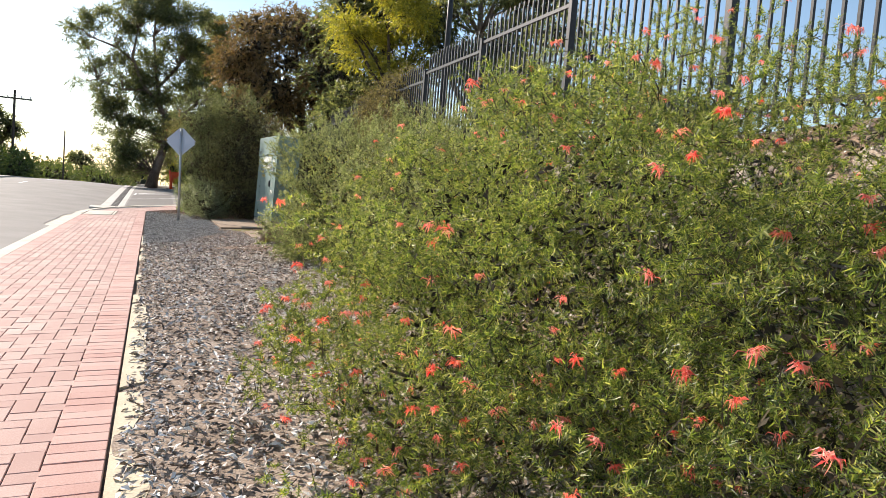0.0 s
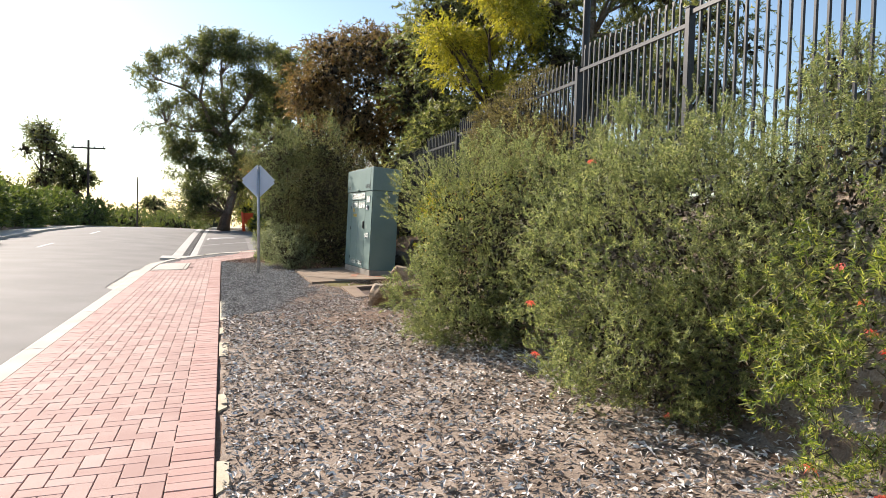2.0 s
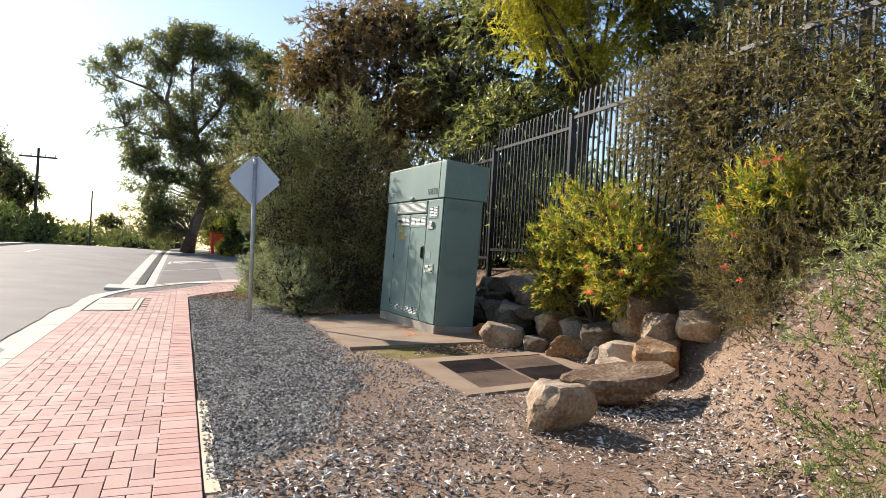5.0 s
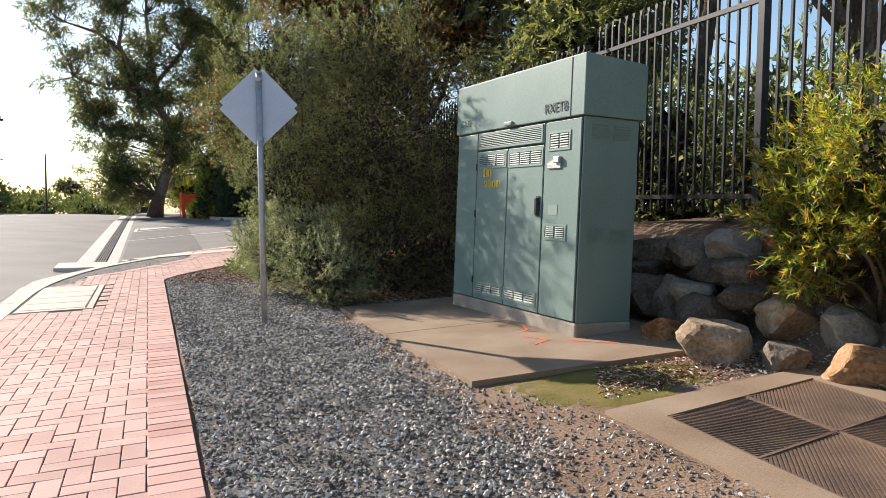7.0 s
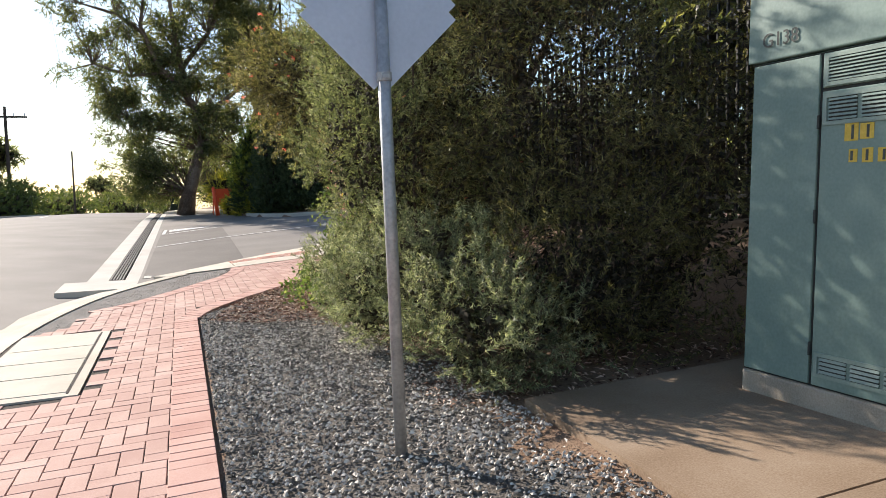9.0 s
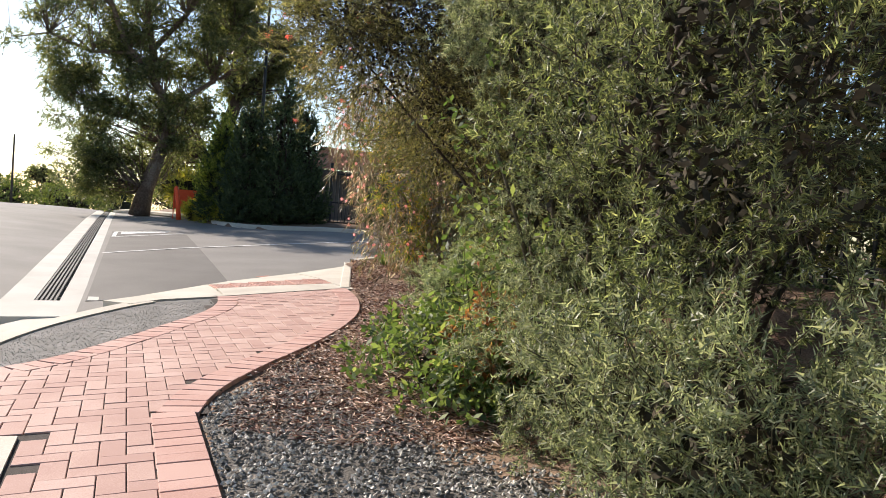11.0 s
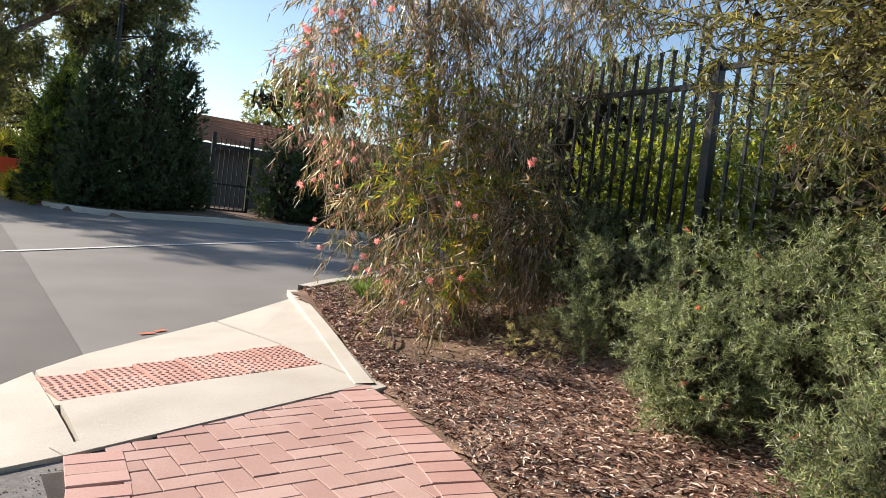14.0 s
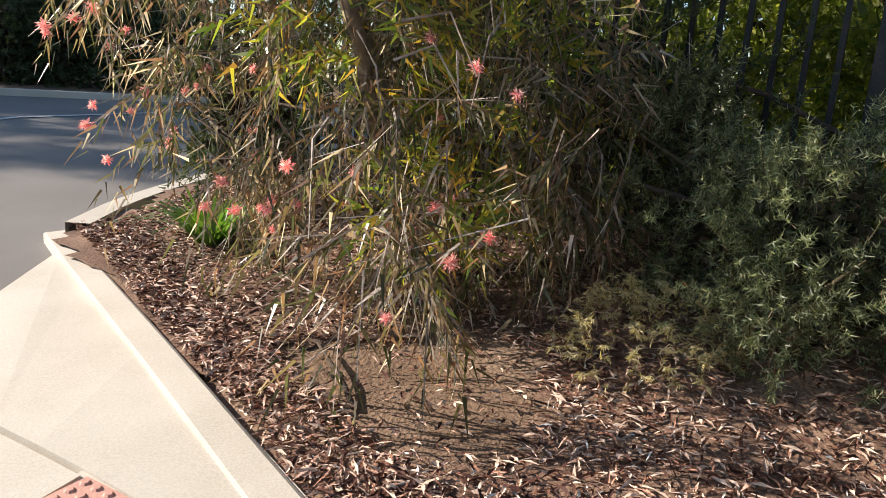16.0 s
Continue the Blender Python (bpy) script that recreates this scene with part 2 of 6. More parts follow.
M["petal_pom"] = leaf_material("pale_pink_petal", [(0.70, 0.24, 0.27), (0.84, 0.48, 0.46), (0.90, 0.70, 0.65)], 0.5, 0.3, (1, 0.8, 0.7))
M["petal_white"] = leaf_material("cream_petal", [(0.45, 0.40, 0.22), (0.60, 0.55, 0.35)], 0.6, 0.3, (1, 1, 0.7))
L = {}
L["grevillea"] = leaf_material("grevillea_leaf", [(0.036, 0.06, 0.019), (0.078, 0.118, 0.03), (0.142, 0.19, 0.04), (0.26, 0.295, 0.067), (0.35, 0.335, 0.148)], 0.45, 0.42)
L["grey"] = leaf_material("grey_green_leaf", [(0.07, 0.095, 0.042), (0.135, 0.168, 0.075), (0.22, 0.245, 0.11), (0.36, 0.365, 0.19)], 0.5, 0.40, (1.0, 1.0, 0.6))
L["bright"] = leaf_material("bright_grevillea_leaf", [(0.06, 0.10, 0.025), (0.13, 0.19, 0.035), (0.28, 0.27, 0.045), (0.52, 0.30, 0.07)], 0.45, 0.45)
L["dry"] = leaf_material("dry_heath_leaf", [(0.07, 0.06, 0.03), (0.12, 0.10, 0.05), (0.17, 0.15, 0.06), (0.24, 0.19, 0.11)], 0.7, 0.25)
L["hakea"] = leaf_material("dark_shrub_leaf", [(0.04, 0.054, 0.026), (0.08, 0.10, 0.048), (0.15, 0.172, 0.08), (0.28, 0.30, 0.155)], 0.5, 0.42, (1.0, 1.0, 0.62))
L["canopy"] = leaf_material("olive_feathery_leaf", [(0.04, 0.046, 0.02), (0.08, 0.083, 0.036), (0.15, 0.148, 0.062), (0.27, 0.255, 0.12)], 0.5, 0.42, (1.0, 0.95, 0.55))
L["silver"] = leaf_material("silvery_leaf", [(0.075, 0.10, 0.055), (0.145, 0.175, 0.10), (0.24, 0.265, 0.155), (0.37, 0.385, 0.25)], 0.5, 0.36, (1.0, 1.0, 0.68))
L["feather"] = leaf_material("feathery_leaf", [(0.06, 0.085, 0.045), (0.125, 0.16, 0.088), (0.23, 0.27, 0.15), (0.40, 0.43, 0.27)], 0.45, 0.44, (1.0, 1.0, 0.7))
L["vine"] = leaf_material("broad_vine_leaf", [(0.05, 0.085, 0.03), (0.10, 0.15, 0.05), (0.22, 0.26, 0.11)], 0.62, 0.38)
L["weeping"] = leaf_material("weeping_hakea_leaf", [(0.045, 0.06, 0.032), (0.08, 0.095, 0.046), (0.13, 0.125, 0.065), (0.20, 0.12, 0.085), (0.24, 0.215, 0.17), (0.56, 0.55, 0.51)], 0.28, 0.52, (1.0, 0.88, 0.6))
L["gum"] = leaf_material("gum_leaf", [(0.055, 0.07, 0.034), (0.105, 0.12, 0.058), (0.19, 0.19, 0.095)], 0.42, 0.5)
L["brown"] = leaf_material("bronze_gum_leaf", [(0.08, 0.065, 0.03), (0.15, 0.105, 0.05), (0.24, 0.145, 0.07)], 0.5, 0.3)
L["wattle"] = leaf_material("yellow_wattle_leaf", [(0.14, 0.15, 0.025), (0.28, 0.27, 0.035), (0.42, 0.36, 0.05)], 0.5, 0.4)
L["cypress"] = leaf_material("dark_conifer_leaf", [(0.025, 0.042, 0.017), (0.045, 0.07, 0.026), (0.085, 0.11, 0.045)], 0.6, 0.22)
L["hedge"] = leaf_material("hedge_leaf", [(0.045, 0.07, 0.02), (0.085, 0.115, 0.03), (0.14, 0.16, 0.045)], 0.5, 0.3)
L["yard"] = leaf_material("yard_shrub_leaf", [(0.06, 0.09, 0.02), (0.125, 0.16, 0.033), (0.28, 0.285, 0.06)], 0.5, 0.5)
L["strap"] = leaf_material("strap_leaf", [(0.07, 0.15, 0.025), (0.13, 0.23, 0.035)], 0.4, 0.35)


# ---------------------------------------------------------------- building helpers
def link(name, verts, faces, mat, parent=None, label="", kind="", origin=None, smooth_shade=False):
    """One mesh object from world coordinates. faces: lists, or an array with equal rows."""
    o = Vector(origin if origin is not None else (parent.matrix_basis.translation if parent else (0, 0, 0)))
    if parent is not None and parent.parent is not None:
        o = parent.parent.matrix_basis.translation + parent.matrix_basis.translation
    v = np.asarray(verts, dtype=np.float32) - np.array(o, dtype=np.float32)
    me = bpy.data.meshes.new(name)
    if isinstance(faces, np.ndarray):
        k = faces.shape[1]
        me.vertices.add(len(v))
        me.vertices.foreach_set("co", v.ravel())
        me.loops.add(faces.size)
        me.loops.foreach_set("vertex_index", faces.astype(np.int32).ravel())
        me.polygons.add(len(faces))
        me.polygons.foreach_set("loop_start", np.arange(len(faces), dtype=np.int32) * k)
        me.update(calc_edges=True)
    else:
        me.from_pydata([tuple(p) for p in v.tolist()], [], faces)
    me.polygons.foreach_set("use_smooth", np.full(len(me.polygons), smooth_shade, dtype=bool))
    me.materials.append(mat)
    ob = new(name, me)
    if parent is not None:
        ob.parent = parent
    else:
        ob.location = o
    return tagged(ob, label=label, kind=kind)


def part(name, bm, mat, parent, label="", kind=""):
    """A bmesh in world coordinates as one part of a thing."""
    me = bpy.data.meshes.new(name)
    o = Vector(parent.matrix_basis.translation)
    if parent.parent is not None:
        o += parent.parent.matrix_basis.translation
    bmesh.ops.translate(bm, verts=bm.verts, vec=-o)
    bm.to_mesh(me)
    bm.free()
    me.materials.append(mat)
    ob = new(name, me)
    ob.parent = parent
    return tagged(ob, label=label, kind=kind)


def thing(name, loc, label, category, group="", kind=""):
    ob = new(name)
    ob.location = loc
    ob.empty_display_size = 0.1
    return tagged(ob, label, category, group, kind)


def box(bm, x0, x1, y0, y1, z0, z1, bevel=0.0):
    r = bmesh.ops.create_cube(bm, size=1.0)
    vs = r["verts"]
    for v in vs:
        v.co = Vector((x0 + (v.co.x + 0.5) * (x1 - x0), y0 + (v.co.y + 0.5) * (y1 - y0), z0 + (v.co.z + 0.5) * (z1 - z0)))
    if bevel:
        es = list({e for v in vs for e in v.link_edges})
        bmesh.ops.bevel(bm, geom=es, offset=bevel, segments=2, affect="EDGES", profile=0.5)
    return vs


def boxed(*args, bevel=0.0):
    bm = bmesh.new()
    box(bm, *args, bevel=bevel)
    return bm


def tube(points, radii, sides=8):
    """Vertices and quads of a bent, tapered tube."""
    vs, fs = [], []
    pts = [Vector(p) for p in points]
    for i, (p, r) in enumerate(zip(pts, radii)):
        d = (pts[min(i + 1, len(pts) - 1)] - pts[max(i - 1, 0)]).normalized()
        a = d.orthogonal().normalized() if abs(d.z) < 0.9 else Vector((1, 0, 0)) - d * d.x
        a.normalize()
        b = d.cross(a)
        for k in range(sides):
            an = 2 * math.pi * k / sides
            vs.append(p + (a * math.cos(an) + b * math.sin(an)) * r)
        if i:
            s = (i - 1) * sides
            fs += [(s + k, s + (k + 1) % sides, s + sides + (k + 1) % sides, s + sides + k) for k in range(sides)]
    e = len(vs) - sides
    fs.append(tuple(range(e, e + sides)))
    fs.append(tuple(reversed(range(sides))))
    return vs, fs


def join(parts):
    vs, fs = [], []
    for v, f in parts:
        o = len(vs)
        vs += v
        fs += [tuple(i + o for i in q) for q in f]
    return vs, fs


def sweep(line, profile, zfun, closed_ends=True):
    """A profile of (offset to the right of the line, height over zfun) along a line on the ground."""
    vs, fs = [], []
    k = len(profile)
    for i, (x, y) in enumerate(line):
        a, b = line[max(i - 1, 0)], line[min(i + 1, len(line) - 1)]
        d = Vector((b[0] - a[0], b[1] - a[1])).normalized()
        for off, h in profile:
            px, py = x + d.y * off, y - d.x * off
            vs.append((px, py, zfun(px, py) + h))
        if i:
            s = (i - 1) * k
            fs += [(s + j, s + j + 1, s + k + j + 1, s + k + j) for j in range(k - 1)]
    return vs, fs


def resample(line, step):
    out = [line[0]]
    for a, b in zip(line, line[1:]):
        n = max(1, int(math.dist(a, b) / step))
        out += [(a[0] + (b[0] - a[0]) * (j + 1) / n, a[1] + (b[1] - a[1]) * (j + 1) / n) for j in range(n)]
    return out


def rounded(line, rounds=2):
    for _ in range(rounds):
        new_line = [line[0]]
        for a, b in zip(line, line[1:]):
            new_line += [(0.75 * a[0] + 0.25 * b[0], 0.75 * a[1] + 0.25 * b[1]), (0.25 * a[0] + 0.75 * b[0], 0.25 * a[1] + 0.75 * b[1])]
        line = new_line + [line[-1]]
    return line


def grid_sheet(xs, ys, zfun):
    vs = [(x, y, zfun(x, y)) for y in ys for x in xs]
    w = len(xs)
    fs = np.array([(j * w + i, j * w + i + 1, (j + 1) * w + i + 1, (j + 1) * w + i) for j in range(len(ys) - 1) for i in range(w - 1)])
    return vs, fs


def inside(poly, x, y):
    hit = False
    for (ax, ay), (bx, by) in zip(poly, poly[1:] + poly[:1]):
        if (ay > y) != (by > y) and x < (bx - ax) * (y - ay) / (by - ay) + ax:
            hit = not hit
    return hit


def flat_patch(poly, zfun, lift, thick, fine=0.0):
    """A slab of that outline, lying lift over zfun."""
    line = resample(poly + poly[:1], fine)[:-1] if fine else poly
    n = len(line)
    vs = [(x, y, zfun(x, y) + lift) for x, y in line] + [(x, y, zfun(x, y) + lift - thick) for x, y in line]
    return vs, [tuple(range(n))] + [(i, n + i, n + (i + 1) % n, (i + 1) % n) for i in range(n)]


# ---------------------------------------------------------------- ground, roads, kerbs
PATH_R = [(0, -9), (0, 23.45), (0.16, 24.0), (0.55, 24.62), (1.09, 25.33), (1.62, 26.2), (2.02, 27.05), (2.32, 28.1), (2.43, 29.1)]
PATH_L = [(-1.72, -9), (-1.72, 23.6), (-1.35, 23.75), (-1.15, 24.6), (-0.97, 25.1), (-0.70, 25.45), (-0.38, 25.95), (0.02, 26.65), (0.39, 27.3), (0.60, 27.9), (0.66, 28.5)]
COURSE_L = [(-1.30, 24.9)] + PATH_L[4:]
PATH_POLY = PATH_L + PATH_R[::-1]


BEND = [(23.4, -1.72), (24.8, -1.55), (26.2, -1.22), (27.05, -0.85), (27.85, -0.35), (28.6, 0.0)]


def lowered(x, y):
    z = bed(x, y)
    if 23.4 < y < 28.6 and x < lerp_table(y, BEND) - 0.12:
        z = rise(y) - 0.5
    if x < -1.8:
        k = min((-1.8 - x) / 0.4, 1)
        z = z + (rise(y) - 0.5 - z) * k if x > -11 else rise(y) - 0.1
    if lerp_table(x, NEAR_KERB) - 0.3 < y < lerp_table(x, FAR_KERB) + 0.2 and x > -1.5:
        z = min(z, base(x, y) - 0.3)
    if y > 28.5 and -0.8 < x < (2.24 if y < 29.7 else 2.38) + (y - 29) * 0.293 and y < 36:
        z = base(x, y) - 0.14
    if y > 28.4 and -2.5 < x < -0.4:
        z = rise(y) - 0.5
    if y > 44 and x > 2:
        z += 0.12 * smooth(44, 48, y)
    return z


def steps(*spans):
    out = []
    for a, b, s in spans:
        out += list(np.arange(a, b, s))
    return out + [spans[-1][1]]


vs, fs = grid_sheet(steps((-700, -60, 80), (-60, -12, 6), (-12, -3, 1.5), (-3, 8, 0.2), (8, 40, 2.0), (40, 700, 80)),
                    steps((-60, -6, 6), (-6, 35, 0.25), (35, 62, 0.6), (62, 140, 6), (140, 700, 70)), lowered)
tagged(link("ground", vs, fs, M["soil"], smooth_shade=True), "brown soil ground of the planted verge", "ground", kind="structure")


def road_edge(y):
    return -2.16 + 0.05 * noise.noise((0, y * 0.9, 5)) + (0.16 if y < 17.5 else -0.12 if y < 23 else 0.0)


rows_y = steps((-60, -6, 6), (-6, 30, 0.5), (30, 110, 2), (110, 400, 30))
vs, fs = [], []
cols = 15
for y in rows_y:
    xr = road_edge(y) if y < 24.6 else -1.0 if y < 28.4 else -1.63
    vs += [(xr + (-9.6 - xr) * k / (cols - 1), y, road_z(xr + (-9.6 - xr) * k / (cols - 1), y)) for k in range(cols)]
fs = np.array([(j * cols + i + 1, j * cols + i, (j + 1) * cols + i, (j + 1) * cols + i + 1) for j in range(len(rows_y) - 1) for i in range(cols - 1)])
road = tagged(link("road", vs, fs, M["asphalt"], smooth_shade=True), "pale grey worn asphalt main road", "road", kind="structure")
for y0 in (20, 32, 44, 56):
    vs = [(x, y, road_z(x, y) + 0.005) for y in (y0, y0 + 1.5, y0 + 3) for x in (-6.75, -6.62)]
    link("lane_line", vs, [(0, 1, 3, 2), (2, 3, 5, 4)], M["white_paint"], road)

# side road
vs, fs, cols = [], [], 24
xs_side = steps((-0.85, 6, 0.35), (6, 60, 4))
for x in xs_side:
    a, b = lerp_table(x, NEAR_KERB) - 0.1, lerp_table(x, FAR_KERB)
    vs += [(x, a + (b - a) * k / (cols - 1), side_z(x, a + (b - a) * k / (cols - 1))) for k in range(cols)]
fs = np.array([(j * cols + i, (j + 1) * cols + i, (j + 1) * cols + i + 1, j * cols + i + 1) for j in range(len(xs_side) - 1) for i in range(cols - 1)])
side = tagged(link("side_road", vs, fs, M["asphalt"], smooth_shade=True), "grey asphalt side road with a darker patch", "road", kind="structure")
vs, fs = flat_patch([(-0.8, 28.95), (0.05, 29.1), (0.6, 29.75), (1.05, 30.3), (1.12, 36), (1.15, 40.6), (0.2, 41.5), (-0.72, 41.6)], side_z, 0.006, 0.004, 0.8)
link("asphalt_patch", vs, fs, M["asphalt_old"], side, "darker rectangular asphalt patch")
for line, w in ([(-0.78, 35.1), (0.86, 36.4), (3.4, 37.8), (6.0, 39.1), (9, 40.3)], 0.05), ([(-0.65, 39.5), (1.1, 41.0)], 0.05), ([(-0.62, 41.4), (0.8, 41.75)], 0.05), ([(-0.66, 39.5), (-0.62, 41.4)], 0.05):
    vs, fs = sweep(resample(line, 0.5), [(-w, 0.012), (w, 0.012)], side_z)
    link("white_line", vs, fs, M["white_paint"], side, "thin worn white line")
vs, fs = flat_patch([(-0.5, 40.5), (0.7, 41.4), (0.6, 41.6), (-0.5, 41.3)], side_z, 0.013, 0.004)
link("white_patch", vs, fs, M["white_paint"], side, "pale painted patch")

# kerbs
KERB = [(-1.725, -9), (-1.725, 22), (-1.72, 23.4), (-1.55, 24.8), (-1.22, 26.2), (-0.85, 27.05), (-0.35, 27.85), (-0.05, 28.15)]
KERB = rounded(KERB[:1], 0) + resample([(-1.725, -9), (-1.725, 21.9)], 1.0)[1:] + rounded(KERB[1:], 3)[1:]
prof = [(0.0, -0.12), (0.0, 0.0), (-0.19, 0.0), (-0.23, -0.018), (-0.27, -0.115), (-0.48, -0.105), (-0.78, -0.105), (-0.80, -0.25)]
vs, fs = sweep(KERB, prof, base)
kerb = tagged(link("kerb", vs, fs, M["concrete"]), "pale concrete kerb and gutter beside the road", "kerb", kind="structure")
for y in np.arange(-6, 23, 3.1):
    link("kerb_joint", *flat_patch([(-1.96, y), (-1.73, y), (-1.73, y + 0.012), (-1.96, y + 0.012)], base, 0.0015, 0.001), M["joint"], kerb)
far_line = rounded([(-0.95, 57.5), (0.6, 54.5), (1.6, 52.0), (2.2, 48), (2.6, 45.6), (3.5, 43.8), (6, 43.3), (10, 42.8), (25, 42)], 2)
vs, fs = sweep(far_line, [(0.0, -0.12), (0.0, 0.02), (-0.16, 0.03), (-0.18, -0.15)], lambda x, y: base(x, y))
tagged(link("far_kerb", vs, fs, M["concrete"]), "concrete kerb across the side road", "kerb", kind="structure")
vs, fs = sweep([(-9.55, y) for y in rows_y], [(0.0, -0.2), (0.0, 0.12), (-0.3, 0.13), (-2.4, 0.2)], road_z)
tagged(link("opposite_kerb", vs, fs, M["concrete"]), "concrete kerb and strip across the main road", "kerb", kind="structure")
vs, fs = sweep([(x, y) for x, y in rounded([(3.55, 32.8), (4.2, 33.3), (5.5, 33.9), (9, 34.9), (30, 35.8)], 2)], [(0.0, -0.2), (0.0, 0.03), (0.15, 0.03), (0.15, -0.1)], base)
tagged(link("corner_kerb", vs, fs, M["concrete"]), "concrete kerb round the planted corner", "kerb", kind="structure")

# kerb ramp
def ramp_z(x, y):
    return base(x, y) - 0.085 * smooth(29.2, 31.2, y - 0.7 * (x - 1.2))


ramp = tagged(thing("kerb_ramp", (1.5, 29.5, base(1.5, 29.5)), "pale concrete kerb ramp with tactile pavers", "ramp", kind="structure"))
RAMP = [("ramp_panel", [(0.735, 28.62), (2.43, 29.22), (2.385, 29.635), (0.735, 29.30)]),
        ("ramp_panel", [(0.715, 29.88), (2.335, 30.23), (2.22, 31.48), (1.04, 30.52), (0.715, 30.15)]),
        ("ramp_wing", [(2.44, 29.22), (2.54, 29.22), (3.56, 32.78), (3.46, 32.66), (2.235, 31.49), (2.345, 30.23), (2.395, 29.635)]),
        ("ramp_wing", [(-0.32, 28.0), (0.0, 28.3), (0.70, 28.48), (0.725, 28.62), (0.705, 30.14), (0.12, 29.25), (-0.25, 28.7), (-0.6, 28.35)])]
for nm, poly in RAMP:
    cx, cy = sum(p[0] for p in poly) / len(poly), sum(p[1] for p in poly) / len(poly)
    shr = [(x + (cx - x) * 0.010, y + (cy - y) * 0.010) for x, y in poly]
    vs, fs = flat_patch(shr, ramp_z, 0.003, 0.12, 0.25)
    link(nm, vs, fs, M["concrete"], ramp)
vs, fs = sweep(resample([(0.66, 28.46), (2.44, 29.09)], 0.3), [(0.0, -0.1), (0.0, 0.007), (-0.125, 0.007), (-0.125, -0.1)], base)
link("ramp_edge_strip", vs, fs, M["concrete"], ramp)
vs, fs = sweep(resample([(2.46, 29.06), (3.58, 32.85)], 0.4), [(-0.125, -0.15), (-0.125, 0.006), (-0.115, 0.012), (0.0, 0.016), (0.014, 0.008), (0.018, -0.15)], lambda x, y: 0.6 * ramp_z(x, y) + 0.4 * base(x, y))
link("ramp_edge_strip", vs, fs, M["concrete"], ramp)


link("ramp_edge_strip", *flat_patch([(2.36, 28.95), (2.52, 29.0), (2.53, 29.25), (2.40, 29.2)], base, 0.0035, 0.1), M["concrete"], ramp)
link("paver_bed", *flat_patch([(0.70, 29.25), (2.42, 29.6), (2.37, 30.27), (0.70, 29.92)], ramp_z, -0.006, 0.05, 0.25), M["concrete"], ramp)


def dome_tile():
    bm = bmesh.new()
    box(bm, -0.1392, 0.1392, -0.1392, 0.1392, -0.03, 0.0, bevel=0.0012)
    for i in range(6):
        for j in range(6):
            bmesh.ops.create_cone(bm, cap_ends=True, segments=8, radius1=0.0165, radius2=0.010, depth=0.006,
                                  matrix=Matrix.Translation((-0.115 + 0.046 * i, -0.115 + 0.046 * j, 0.003)))
    me = bpy.data.meshes.new("tactile_paver")
    bm.to_mesh(me)
    bm.free()
    me.materials.append(M["tactile"])
    return me


dome = dome_tile()
u, w2 = Vector((1.637, 0.345)).normalized(), Vector((-0.03, 0.595)) / 2
for i in range(6):
    for j in range(2):
        p = Vector((0.735, 29.29)) + u * (0.142 + 0.2795 * i) + w2 * (j + 0.5)
        ob = new("tactile_paver", dome)
        ob.parent = ramp
        k = 1.064 / w2.length
        dx, dy = (ramp_z(p.x + u.x * 0.1, p.y + u.y * 0.1) - ramp_z(p.x, p.y)) * 10, (ramp_z(p.x, p.y + 0.1) - ramp_z(p.x, p.y)) * 10
        ob.matrix_basis = Matrix(((u.x, w2.x * k, 0, p.x - 1.5), (u.y, w2.y * k, 0, p.y - 29.5), (dx, dy, 1, ramp_z(p.x, p.y) + 0.004 - base(1.5, 29.5)), (0, 0, 0, 1)))

for x0, y0, ln, a_ in ((1.6, 31.2, 0.12, 0.2), (1.72, 31.28, 0.1, 0.5)):
    mk = [(x0 + math.cos(a_) * ln * (t_ - 0.5), y0 + math.sin(a_) * ln * (t_ - 0.5)) for t_ in (0, 0.3, 0.6, 1)]
    link("paint_mark", *sweep(mk, [(-0.022, 0.009), (0.0, 0.010), (0.02, 0.009)], side_z), M["orange_spray"], ramp, "orange sprayed mark")
# trench drain
drain = thing("trench_drain", (-1.2, 29, side_z(-1.2, 29)), "iron-grated trench drain between concrete strips", "drain", kind="structure")
def dz(x, y):
    return rise(y) - 0.155
for x0, x1 in ((-1.68, -1.345), (-1.075, -0.79)):
    vs, fs = sweep(resample([(x0, 29.0), (x0, 58)], 2), [(0, -0.1), (0, 0.012), (x1 - x0, 0.012), (x1 - x0, -0.1)], dz)
    link("concrete_strip", vs, fs, M["pale_concrete"], drain)
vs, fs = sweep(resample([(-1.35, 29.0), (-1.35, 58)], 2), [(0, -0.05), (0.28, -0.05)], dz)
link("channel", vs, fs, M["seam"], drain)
vs, fs = flat_patch([(-2.0, 27.75), (-0.95, 27.85), (-0.5, 28.2), (-0.56, 28.75), (-0.60, 29.0), (-2.02, 29.0)], dz, 0.014, 0.1, 0.3)
link("concrete_end", vs, fs, M["pale_concrete"], drain)
vs, fs = flat_patch([(-0.78, 28.98), (-0.42, 29.0), (-0.46, 29.3), (-0.78, 29.3)], dz, 0.03, 0.1, 0.3)
link("concrete_end", vs, fs, M["pale_concrete"], drain)
gb = [tube([(x, 29.02, dz(x, 29) + 0.005), (x, 40, dz(x, 40) + 0.005), (x, 48, dz(x, 48) + 0.005), (x, 58, dz(x, 58) + 0.005)], [0.017] * 4, 4) for x in np.arange(-1.318, -1.09, 0.048)]
gb += [tube([(-1.345, y, dz(0, y) + 0.002), (-1.075, y, dz(0, y) + 0.002)], [0.012] * 2, 4) for y in np.arange(29.3, 58, 0.5)]
link("grating", *join(gb), M["drain_iron"], drain)

